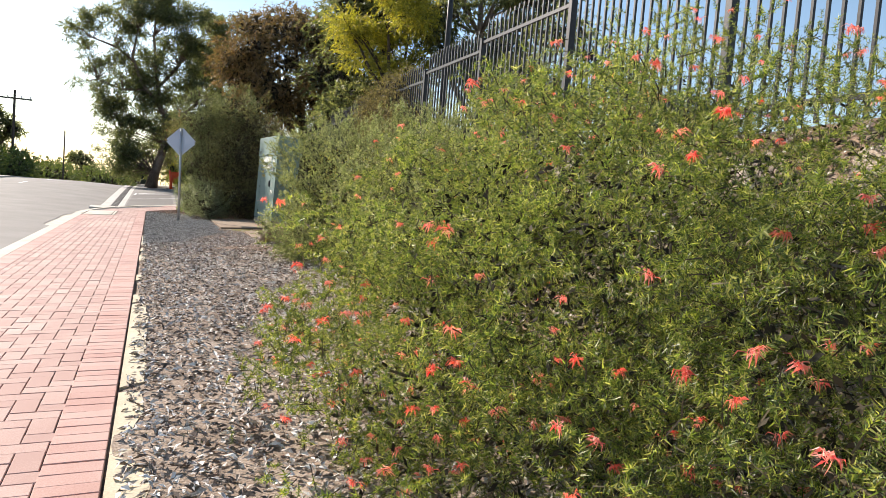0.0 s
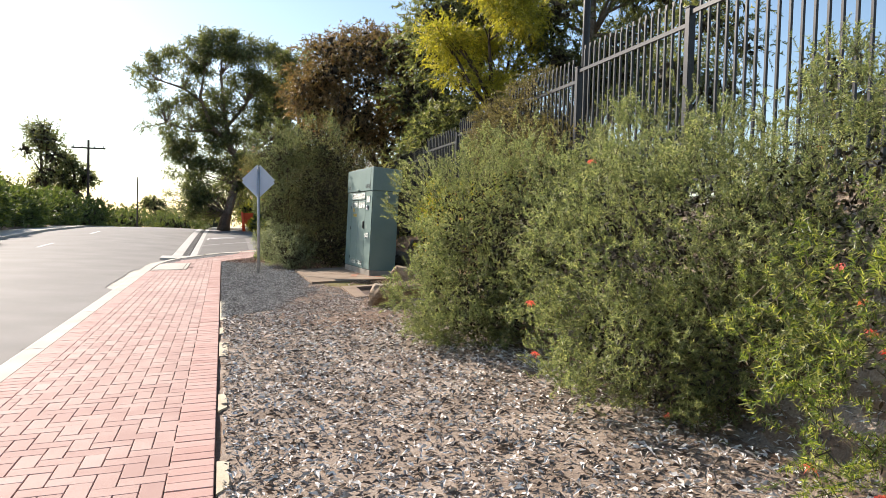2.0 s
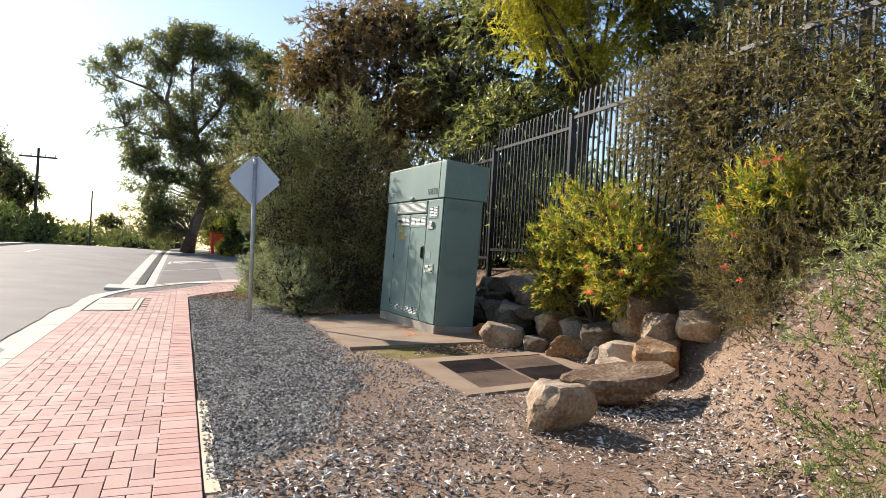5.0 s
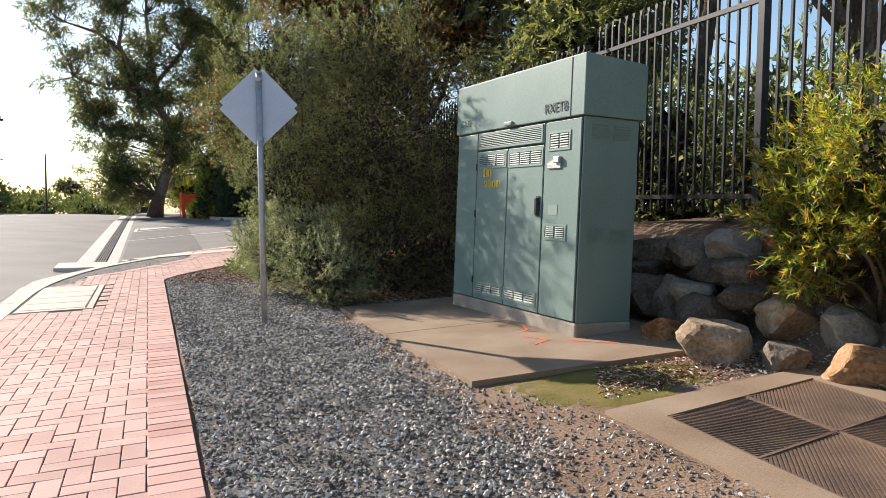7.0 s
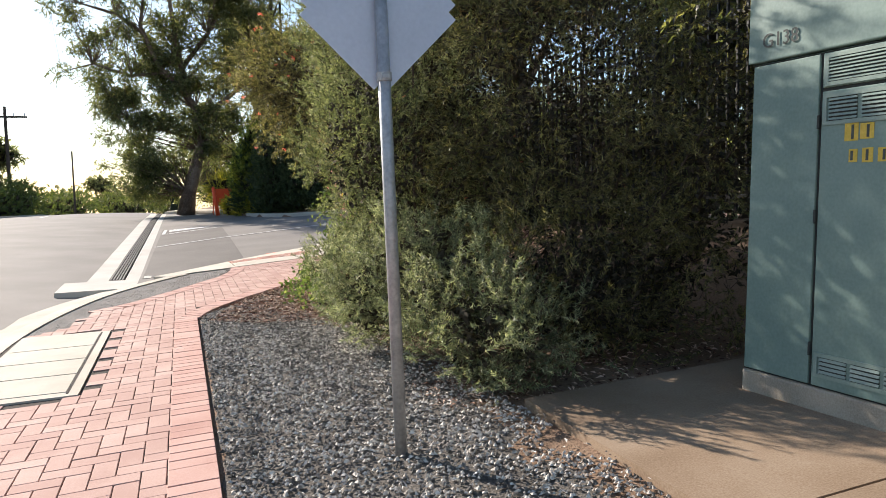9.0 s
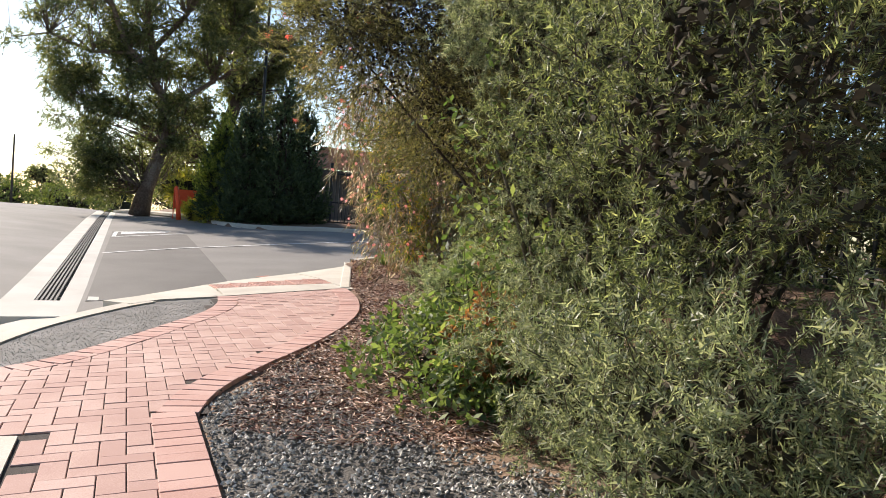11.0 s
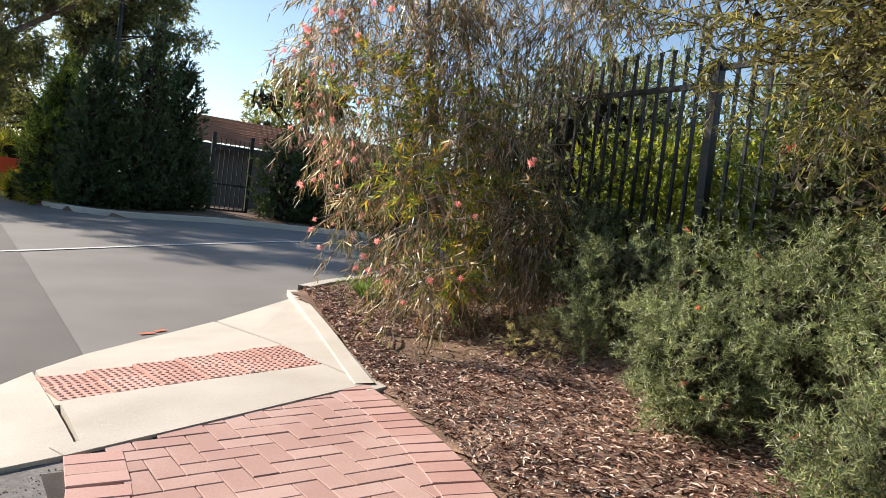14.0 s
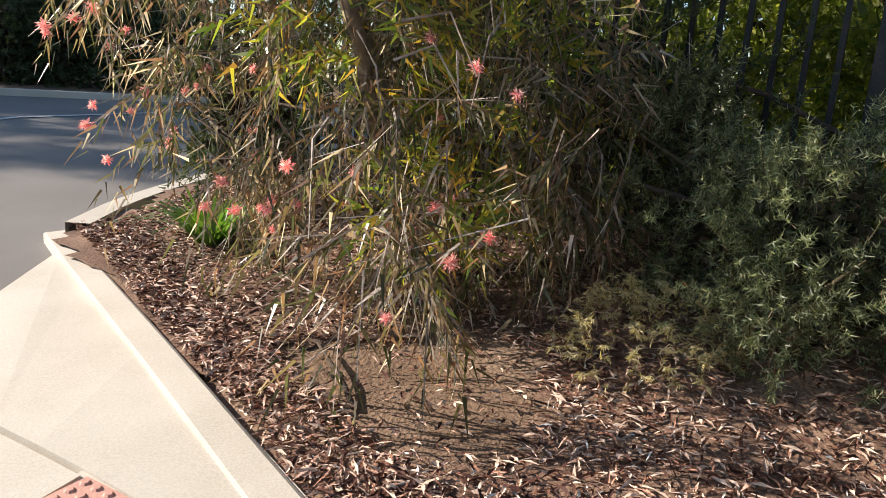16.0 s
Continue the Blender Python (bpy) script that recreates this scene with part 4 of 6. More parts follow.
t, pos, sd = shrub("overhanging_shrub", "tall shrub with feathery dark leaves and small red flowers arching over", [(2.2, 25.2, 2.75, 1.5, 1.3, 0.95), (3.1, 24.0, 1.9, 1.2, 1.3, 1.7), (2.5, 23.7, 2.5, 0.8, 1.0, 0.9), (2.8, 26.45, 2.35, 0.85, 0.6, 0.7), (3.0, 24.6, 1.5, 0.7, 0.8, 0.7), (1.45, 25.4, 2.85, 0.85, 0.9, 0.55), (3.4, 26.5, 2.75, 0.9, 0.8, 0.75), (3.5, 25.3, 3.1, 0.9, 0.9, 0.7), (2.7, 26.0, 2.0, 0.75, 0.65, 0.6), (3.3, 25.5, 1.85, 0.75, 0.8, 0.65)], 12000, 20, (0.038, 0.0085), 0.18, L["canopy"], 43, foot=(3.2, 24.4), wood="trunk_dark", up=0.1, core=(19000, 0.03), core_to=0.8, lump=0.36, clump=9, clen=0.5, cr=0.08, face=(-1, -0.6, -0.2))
flowers(t, pos, sd, RED, 120, 8, 0.12, scale=0.8)
shrub("broad_leaf_creeper", "low creeper with broad glossy leaves", [(1.7, 23.8, 0.22, 0.62, 0.8, 0.28), (2.3, 23.3, 0.45, 0.45, 0.6, 0.42), (2.2, 24.3, 0.35, 0.45, 0.5, 0.28), (1.45, 23.2, 0.15, 0.35, 0.4, 0.2)], 950, 9, (0.070, 0.032), 0.17, L["vine"], 44, spread=1.2, core=(500, 0.04), lump=0.4, jitter=1.0, hollow=0.25, pocket=0.45)
vine = thing("climbing_vine", (1.7, 23.2, bed(1.7, 23.2)), "thin climbing vine with fresh green leaves over the shrubs", "vine")
foliage("leaves", vine, [(1.6, 23.0, 1.45, 0.3, 0.5, 0.75), (1.75, 23.3, 0.7, 0.3, 0.4, 0.5)], 130, 8, (0.062, 0.026), 0.34, L["vine"], 47, spread=1.2, jitter=1.3, shell=0.5, floor=bed, stems=(M["stem"], 0.002))
shrub("low_feathery_shrub", "grey-green feathery shrub beside the gravel", [(1.75, 22.4, 0.5, 0.5, 0.75, 0.5), (2.0, 22.7, 1.35, 0.55, 0.7, 0.75), (2.2, 22.3, 2.1, 0.6, 0.7, 0.6), (1.85, 23.3, 2.35, 0.5, 0.55, 0.45), (1.75, 23.6, 2.75, 0.5, 0.5, 0.4)], 6200, 24, (0.036, 0.0065), 0.10, L["silver"], 45, core=(1800, 0.04), lump=0.46, clump=8, clen=0.22, cr=0.055, up=0.35, jitter=0.9, spread=1.0, hollow=0.26, pocket=0.6)
for k, (b, n) in enumerate([([(3.75, 27.75, 0.52, 0.42, 0.45, 0.42)], 1500), ([(4.2, 27.4, 0.8, 0.42, 0.5, 0.58)], 1300), ([(4.4, 28.85, 0.82, 0.5, 0.42, 0.56), (4.65, 29.4, 0.85, 0.35, 0.36, 0.5)], 2600), ([(3.05, 26.2, 0.45, 0.40, 0.5, 0.40)], 1200), ([(3.95, 26.6, 0.8, 0.5, 0.55, 0.65)], 1700), ([(2.75, 25.4, 0.42, 0.5, 0.55, 0.4)], 1300), ([(4.3, 28.05, 0.78, 0.42, 0.42, 0.5)], 1300), ([(2.3, 25.0, 0.42, 0.45, 0.5, 0.42)], 1200)]):
    t, pos, sd = shrub("feathery_shrub", "feathery grey-green shrub growing out of leaf litter", b, n, 22, (0.036, 0.0062), 0.10, L["feather"], 50 + k, group="feathery shrubs", up=0.45, core=(700, 0.035), lump=0.42, clump=8, clen=0.22, cr=0.05, jitter=0.8, spread=1.0, hollow=0.2, pocket=0.4)
    flowers(t, pos, sd, RED, 3, 60 + k, scale=0.6)
# conifer-dark leaves and extra masses stand in for deep shade behind the weeping tree
shrub("dark_fence_shrub", "shrub against the fence, leaves coloured dark for the deep shade", [(4.75, 27.4, 1.5, 0.5, 0.9, 0.9), (4.7, 26.2, 1.7, 0.6, 0.9, 1.2), (4.95, 29.9, 1.1, 0.25, 0.7, 0.8), (5.0, 31.2, 1.4, 0.3, 0.8, 1.1), (4.5, 32.3, 1.15, 0.6, 0.5, 0.95)], 3800, 20, (0.04, 0.012), 0.2, L["cypress"], 58, core=(3500, 0.05), lump=0.3, wood="trunk_dark", clump=6, clen=0.4)


# ---------------------------------------------------------------- trees
def tree(name, label, foot, trunks, blobs, sprigs, leaves, leaf, sprig_len, mat, bark, seed, category="tree", limb=0.09, **kw):
    """trunks: lists of points with radii; each blob hangs on a limb from the nearest trunk's upper part."""
    rng = random.Random(seed)
    t = thing(name, (foot[0], foot[1], foot[2]), label, category)
    for k, line in enumerate(trunks):
        link("limb" if k else "trunk", *tube([p[:3] for p in line], [p[3] for p in line], 10), M[bark], t, smooth_shade=True)
    arms = []
    for b in blobs:
        def cost(p):
            return math.dist(p[:3], b[:3]) + 4 * max(0, p[2] - b[2] + 0.6)
        stem = min([p for line in trunks for p in line[1:]], key=cost)
        s = Vector(stem[:3])
        r = min(stem[3] * 0.6, limb)
        e = Vector(b[:3])
        m1 = s.lerp(e, 0.4) + Vector((rng.uniform(-0.3, 0.3), rng.uniform(-0.3, 0.3), rng.uniform(-0.15, 0.25)))
        arms.append(tube([s, m1, m1.lerp(e, 0.55) + Vector((0, 0, 0.1)), e], [r, r * 0.7, r * 0.45, r * 0.2], 6))
        for _ in range(3):
            q = e + Vector((rng.uniform(-0.8, 0.8) * b[3], rng.uniform(-0.8, 0.8) * b[4], rng.uniform(-0.3, 0.8) * b[5]))
            arms.append(tube([m1.lerp(e, 0.6), e.lerp(q, 0.4), q], [r * 0.35, r * 0.22, r * 0.06], 5))
    link("branchwork", *join(arms), M[bark], t, smooth_shade=True)
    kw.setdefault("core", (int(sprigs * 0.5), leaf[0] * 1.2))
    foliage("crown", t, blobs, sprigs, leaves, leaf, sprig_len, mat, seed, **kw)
    return t


def clumps(centre, size, n, r, seed, least=0.55):
    """Uneven clumps over a crown of that size."""
    rng = random.Random(seed)
    out = []
    for _ in range(n):
        a, h = rng.uniform(0, 6.28), rng.uniform(-1, 1)
        k = math.sqrt(max(0, 1 - h * h)) * rng.uniform(least, 1)
        q = r * rng.uniform(0.7, 1.35)
        out.append((centre[0] + size[0] * k * math.cos(a), centre[1] + size[1] * k * math.sin(a), centre[2] + size[2] * h, q * 1.25, q * 1.25, q * 0.75))
    return out


# weeping hakea on the corner
wt = thing("weeping_hakea", (4.25, 30.6, bed(4.25, 30.6)), "weeping tree with long narrow leaves and pink pompom flowers", "tree")
z0 = bed(4.25, 30.6)
link("trunk", *join([tube([(4.25, 30.6, z0 - 0.1), (4.2, 30.75, 0.9), (4.05, 31.0, 1.7), (3.95, 31.2, 2.6), (3.9, 31.3, 3.4)], [0.075, 0.065, 0.055, 0.04, 0.015], 8),
                     tube([(4.2, 30.7, 0.7), (4.5, 30.9, 1.5), (4.55, 31.2, 2.3), (4.5, 31.5, 3.2)], [0.05, 0.045, 0.03, 0.012], 7),
                     tube([(4.15, 30.8, 0.9), (3.7, 30.6, 1.5), (3.45, 30.6, 1.9), (3.2, 30.7, 1.8)], [0.04, 0.032, 0.02, 0.008], 6)]), M["trunk_grey"], wt, smooth_shade=True)
wb = [(3.9, 31.4, 3.1, 0.9, 1.0, 0.75, 0.85), (3.5, 31.6, 2.3, 0.7, 0.7, 0.75, 0.2), (3.15, 31.8, 2.8, 0.5, 0.6, 0.6, 0.18), (4.4, 31.2, 2.5, 0.75, 0.9, 0.9, 0.75), (3.7, 30.9, 1.7, 0.6, 0.55, 0.65, 0.075), (4.25, 30.35, 1.7, 0.6, 0.5, 0.75, 0.22), (3.5, 31.9, 1.85, 0.5, 0.6, 0.5, 0.16), (3.95, 30.6, 1.15, 0.5, 0.42, 0.5, 0.16), (4.7, 30.9, 3.6, 0.9, 1.0, 0.6, 0.6), (5.2, 29.9, 3.7, 0.8, 0.9, 0.5, 0.3), (4.2, 30.2, 0.85, 0.45, 0.35, 0.45, 0.12), (4.5, 29.95, 1.2, 0.4, 0.4, 0.65, 0.22), (4.35, 29.95, 0.75, 0.3, 0.25, 0.4, 0.12), (3.9, 30.3, 0.65, 0.4, 0.3, 0.4, 0.10), (3.75, 31.0, 0.75, 0.4, 0.4, 0.45, 0.10), (3.55, 31.35, 1.2, 0.42, 0.4, 0.5, 0.14), (3.15, 29.85, 0.85, 0.25, 0.22, 0.35, 0.07), (3.6, 30.2, 1.3, 0.35, 0.25, 0.5, 0.04), (4.1, 29.75, 1.1, 0.3, 0.25, 0.5, 0.08), (4.9, 30.3, 2.9, 0.55, 0.6, 0.6, 0.22), (5.0, 29.7, 3.3, 0.5, 0.6, 0.5, 0.18)]
pos, sd = foliage("weeping_foliage", wt, wb, 2850, 10, (0.135, 0.0130), 0.28, L["weeping"], 73, up=0.0, droop=0.9, leaf_droop=0.9, shell=0.45, spread=0.8, floor=bed, stems=(M["twig"], 0.0026), lump=0.42, jitter=0.8, clump=6, clen=0.6, cr=0.06)
foliage("green_shoot", wt, [(3.65, 30.5, 1.5, 0.45, 0.35, 0.3), (4.0, 30.7, 2.2, 0.5, 0.4, 0.3), (3.8, 30.2, 0.8, 0.35, 0.25, 0.2), (3.4, 31.2, 2.4, 0.4, 0.4, 0.4), (4.2, 30.1, 1.3, 0.4, 0.3, 0.5)], 360, 10, (0.11, 0.017), 0.2, L["bright"], 72, droop=0.25, floor=bed, label="fresh yellow-green shoots")
flowers(wt, pos, sd, POM, 150, 9, 0.27, lambda p: p[0] < 4.1 and p[2] > 0.8, scale=0.9)
rngt = random.Random(5)
bare = []
for _ in range(48):
    a = Vector((rngt.uniform(3.3, 4.6), rngt.uniform(29.9, 30.9), rngt.uniform(0.9, 1.9)))
    b = a + Vector((rngt.uniform(-0.35, 0.4), rngt.uniform(-0.3, 0.1), rngt.uniform(-0.6, 0.1)))
    bare.append(tube([a, a.lerp(b, 0.5) + Vector((rngt.uniform(-0.06, 0.06), 0, 0.12)), b], [0.006, 0.005, 0.002], 4))
link("twig_mass", *join(bare), M["twig"], wt, kind="stuff")

# trees behind the fence
tree("yellow_wattle", "wattle with yellow-green foliage behind the fence", (6.6, 19.2, 1.0), [[(6.6, 19.2, 0.6, 0.14), (6.5, 19.1, 2.5, 0.12), (6.7, 19.0, 4.2, 0.09), (6.5, 18.9, 6.0, 0.03)], [(6.6, 19.2, 2.4, 0.09), (7.1, 19.6, 4.2, 0.07), (7.4, 19.6, 6.2, 0.02)]],
     clumps((6.5, 19.0, 6.2), (1.5, 1.4, 1.3), 24, 0.46, 1), 2400, 12, (0.11, 0.034), 0.35, L["wattle"], "trunk_dark", 81, droop=0.3, shell=0.2, jitter=1.1, lump=0.4, core=None)
tree("bronze_gum", "gum with bronze-brown foliage behind the shrubs", (5.9, 27.6, 0.7), [[(5.9, 27.6, 0.3, 0.2), (5.8, 27.5, 3, 0.16), (5.4, 27.2, 5.2, 0.1), (5.0, 27.0, 7.4, 0.04)], [(5.8, 27.5, 2.6, 0.12), (4.6, 26.6, 4.4, 0.09), (3.8, 26.4, 6.2, 0.03)]],
     clumps((4.9, 27.0, 5.9), (2.2, 2.0, 1.9), 26, 0.78, 2), 4800, 12, (0.13, 0.042), 0.35, L["brown"], "trunk_dark", 82, droop=0.3, jitter=0.8)
tree("dark_gum", "dark green gum behind the fence", (7.6, 23.6, 0.8), [[(7.6, 23.6, 0.4, 0.22), (7.5, 23.5, 3.2, 0.18), (7.8, 23.3, 6.0, 0.1), (7.6, 23.2, 8.6, 0.04)], [(7.5, 23.5, 2.4, 0.14), (6.4, 22.6, 4.0, 0.1), (5.9, 22.2, 5.2, 0.03)]],
     clumps((7.0, 23.0, 5.6), (1.9, 2.0, 2.4), 26, 0.8, 3) + clumps((6.3, 21.6, 3.2), (0.9, 2.2, 1.3), 14, 0.7, 33), 5200, 12, (0.13, 0.042), 0.35, L["gum"], "trunk_dark", 83, droop=0.3, jitter=0.8)
tree("fence_gum", "gum with hanging leaves behind the fence", (10.2, 19.5, 1.0), [[(10.2, 19.5, 0.6, 0.2), (10.0, 19.4, 3.5, 0.17), (9.6, 19.2, 6.5, 0.1), (9.4, 19.0, 9.0, 0.03)]],
     clumps((9.7, 19.0, 7.2), (1.8, 1.8, 2.4), 18, 0.8, 4), 2800, 12, (0.13, 0.042), 0.35, L["gum"], "trunk_grey", 84, droop=0.3, jitter=0.8)
for k, (x, y, h, r) in enumerate([(9.0, 9.5, 3.3, 1.3), (12.5, 12.5, 3.8, 1.7), (8.2, 14.2, 4.4, 1.5), (11.5, 5.0, 2.8, 1.5), (10.4, 14.8, 5.0, 1.7)]):
    tree("young_gum", "small grey-green gum in the yard behind the fence", (x, y, 1.1), [[(x, y, 0.8, 0.07), (x + 0.1, y, h * 0.5, 0.05), (x, y + 0.1, h, 0.015)]],
         clumps((x, y, h * 0.85), (r * 0.8, r * 0.8, h * 0.35), 8, r * 0.42, 40 + k), 900, 11, (0.10, 0.034), 0.3, L["gum"], "trunk_grey", 90 + k, droop=0.4)
for k, (x, y, z, r) in enumerate([(6.3, 30.0, 1.3, 0.8), (6.4, 28.5, 1.35, 0.8), (7.4, 31.4, 1.5, 0.95), (7.3, 29.0, 1.7, 0.9)]):
    shrub("yard_shrub", "sunlit yellow-green shrub behind the fence", [(x, y, z, r, r, r * 1.1)], 900, 12, (0.08, 0.032), 0.22, L["yard"], 100 + k, group="yard shrubs", stems=False, floor=lambda a, b: 0.4)

for k, (x, y, z, r) in enumerate([(6.0, 17.0, 1.7, 1.0), (6.1, 18.9, 1.7, 1.1), (6.2, 21.0, 1.7, 1.2), (6.2, 23.4, 1.6, 1.2), (6.2, 25.6, 1.6, 1.1), (5.9, 27.2, 1.3, 0.7), (8.0, 29.6, 2.1, 1.1), (8.4, 34.0, 2.3, 1.5), (9.6, 33.2, 2.6, 1.4), (6.7, 15.4, 1.9, 1.1), (7.0, 13.8, 1.8, 1.0), (7.5, 32.5, 2.4, 1.2)]):
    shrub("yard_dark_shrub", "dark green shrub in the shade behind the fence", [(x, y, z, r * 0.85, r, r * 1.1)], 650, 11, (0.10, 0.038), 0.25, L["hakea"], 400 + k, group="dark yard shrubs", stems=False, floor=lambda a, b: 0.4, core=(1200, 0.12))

# great gums beyond the side road
G = (0.5, 53.0, 0.75)
# lobes of the crown: x, height, half width, half height, clumps, radius
LOBES = [(-1.1, 12.2, 2.2, 1.1, 24, 0.72), (0.4, 12.8, 1.4, 0.8, 14, 0.7), (2.5, 11.7, 2.3, 1.0, 24, 0.72), (4.3, 11.9, 1.0, 0.6, 9, 0.6), (-4.5, 10.7, 1.1, 0.9, 13, 0.6), (-3.5, 11.5, 0.8, 0.6, 5, 0.5),
         (-3.7, 8.5, 1.0, 0.6, 8, 0.52), (-1.1, 8.6, 2.0, 1.1, 20, 0.62), (-0.2, 7.2, 1.4, 0.8, 13, 0.58), (-2.8, 6.5, 1.4, 0.9, 17, 0.6), (-2.3, 4.9, 1.4, 1.1, 19, 0.62), (-1.5, 3.7, 1.6, 1.2, 20, 0.62),
         (-2.2, 2.3, 1.3, 0.9, 16, 0.6), (-0.8, 1.9, 1.5, 0.8, 14, 0.58), (2.3, 7.8, 1.1, 1.0, 12, 0.55), (3.6, 10.0, 1.0, 1.0, 12, 0.6), (1.9, 6.1, 1.0, 0.8, 11, 0.55), (1.4, 4.3, 1.0, 0.9, 11, 0.55),
         (0.6, 9.4, 1.6, 1.2, 18, 0.58), (0.9, 7.4, 1.2, 0.9, 10, 0.52), (0.1, 5.4, 1.3, 1.0, 13, 0.52), (-1.0, 6.0, 1.2, 0.9, 10, 0.52), (0.4, 3.3, 1.2, 0.8, 9, 0.5), (2.5, 9.4, 1.2, 1.1, 13, 0.56), (-2.2, 9.8, 1.2, 0.9, 10, 0.52), (2.6, 4.4, 1.0, 1.0, 10, 0.5), (4.0, 8.0, 1.0, 1.0, 9, 0.52)]
crown = []
for k, (x, z, rx, rz, n, r) in enumerate(LOBES):
    crown += clumps((x, 53.2 + 0.5 * math.sin(k * 2.1), z), (rx * 1.15, min(rx, 1.5), rz * 1.2), int(n * 1.5), r * 0.62, 500 + k, 0.1)
crown += [(-4.95, 53, 7.05, 0.5, 0.5, 0.32), (-4.4, 53, 7.25, 0.3, 0.3, 0.2)]
tree("great_gum", "tall spreading gum with dark foliage beyond the side road", G, [
    [(0.1, 53, 0.3, 0.44), (0.3, 53, 1.4, 0.32), (0.9, 53, 3.5, 0.25), (0.76, 53, 5.5, 0.19), (0.0, 53, 6.6, 0.15), (-0.76, 53, 7.35, 0.12), (-1.5, 53, 9.2, 0.09), (-1.2, 53, 11.2, 0.05)],
    [(0.5, 53, 6.0, 0.17), (0.1, 53, 8.1, 0.13), (-0.2, 53, 10.8, 0.08), (-0.1, 53, 12.4, 0.03)],
    [(0.85, 53, 4.6, 0.2), (1.5, 53.1, 5.4, 0.16), (2.77, 53.2, 6.4, 0.13), (3.3, 53.2, 8.6, 0.08), (3.4, 53.2, 10.6, 0.03)],
    [(0.3, 53, 7.4, 0.12), (1.5, 53, 9.0, 0.1), (2.2, 53, 10.7, 0.06), (3.4, 53, 11.6, 0.02)],
    [(-1.4, 53, 8.9, 0.1), (-2.5, 53, 9.7, 0.08), (-4.0, 53, 10.1, 0.04), (-4.6, 53, 10.5, 0.015)],
    [(-0.5, 53, 7.1, 0.09), (-2.0, 53, 6.9, 0.07), (-3.6, 53, 7.4, 0.045), (-4.9, 53, 7.0, 0.015)],
    [(0.8, 53, 3.9, 0.1), (-0.6, 53.2, 4.4, 0.07), (-2.0, 53.3, 4.6, 0.03)]],
    crown, 20500, 8, (0.145, 0.052), 0.36, L["gum"], "trunk_brown", 110, limb=0.03, droop=0.3, shell=0.05, jitter=1.3, lump=0.45, core=None)
tree("second_gum", "dark-trunked gum beside the great gum", (3.0, 56.0, 0.8), [[(3.0, 56, 0.3, 0.46), (3.2, 56, 3, 0.36), (4.3, 56, 6.4, 0.28), (4.8, 56, 10, 0.15), (5.0, 56, 13, 0.05)], [(4.2, 56, 6, 0.18), (6.0, 56, 8.6, 0.12), (7.2, 56, 10, 0.04)]],
     clumps((5.0, 56, 11.2), (2.9, 2.0, 2.4), 28, 0.7, 10) + clumps((6.8, 56, 7.2), (1.5, 1.5, 1.6), 14, 0.6, 11) + clumps((1.6, 57.5, 4.2), (2.4, 1.4, 1.8), 24, 0.5, 12, 0.1) + clumps((4.4, 56.4, 8.0), (2.6, 1.6, 2.2), 40, 0.42, 13, 0.1) + clumps((5.8, 56.6, 5.0), (1.8, 1.4, 1.8), 22, 0.42, 14, 0.1), 13000, 8, (0.14, 0.055), 0.32, L["gum"], "trunk_dark", 111, limb=0.05, droop=0.3, shell=0.05, jitter=1.2, lump=0.4, core=None)
# conifers and hedge by the gate
def bushy(name, label, blobs, sprigs, leaves, leaf, sl, mat, seed, group="", floor=0.2, category="shrub", **kw):
    x, y = blobs[0][:2]
    t = thing(name, (x, y, rise(y) + 0.2), label, category, group)
    limbs(t, (x, y, rise(y) + 0.1), blobs, M["trunk_dark"], seed, 0.06, 7)
    foliage("foliage", t, blobs, sprigs, leaves, leaf, sl, mat, seed, floor=lambda a, b: floor, core=(int(sprigs * 0.6), leaf[0] * 1.1), **kw)


for k, (x, y, h, r) in enumerate([(4.55, 45.6, 5.2, 0.85), (3.4, 46.0, 4.3, 0.75), (5.5, 46.2, 4.4, 0.85), (2.6, 47.2, 3.0, 0.6)]):
    bushy("conifer", "dark green upright conifer beyond the side road", [(x, y, 0.4 + h * 0.28, r, r, h * 0.28), (x, y, 0.4 + h * 0.62, r * 0.72, r * 0.72, h * 0.27), (x + 0.05, y, 0.4 + h * 0.86, r * 0.35, r * 0.35, h * 0.14), (x, y - 0.1, 0.95, r * 1.05, r * 0.9, 0.5)], 1500, 13, (0.12, 0.048), 0.3, L["cypress"], 120 + k, "dark conifers", up=1.2, lump=0.3, category="conifer")
bushy("dark_hedge", "dense dark hedge beside the gate", [(8.6, 45.6, 1.5, 0.85, 0.7, 1.5), (9.9, 45.4, 1.6, 1.1, 0.8, 1.55), (12.0, 45.2, 1.5, 1.5, 0.8, 1.45)], 3000, 14, (0.13, 0.04), 0.3, L["cypress"], 130, category="hedge")
for k, (x, y, r) in enumerate([(2.0, 48.6, 0.38), (2.45, 47.4, 0.42), (2.2, 50.0, 0.4), (2.9, 46.4, 0.36)]):
    bushy("yellow_tussock", "low yellow-green tussock under the gums", [(x, y, rise(y) + 0.28, r, r, 0.3)], 260, 9, (0.22, 0.02), 0.25, L["wattle"], 140 + k, "tussocks", up=0.8)
bushy("yellow_green_shrub", "upright yellow-green shrub beside the conifers", [(2.45, 46.9, 1.7, 0.55, 0.5, 1.3), (2.75, 47.3, 3.2, 0.4, 0.4, 1.2)], 900, 11, (0.13, 0.045), 0.3, L["yard"], 155, up=0.6, lump=0.4)
bushy("palm_tuft", "yellow-green spiky tuft by the trunks", [(1.9, 52.2, 1.6, 0.6, 0.6, 0.6)], 120, 8, (0.5, 0.04), 0.4, L["wattle"], 150)
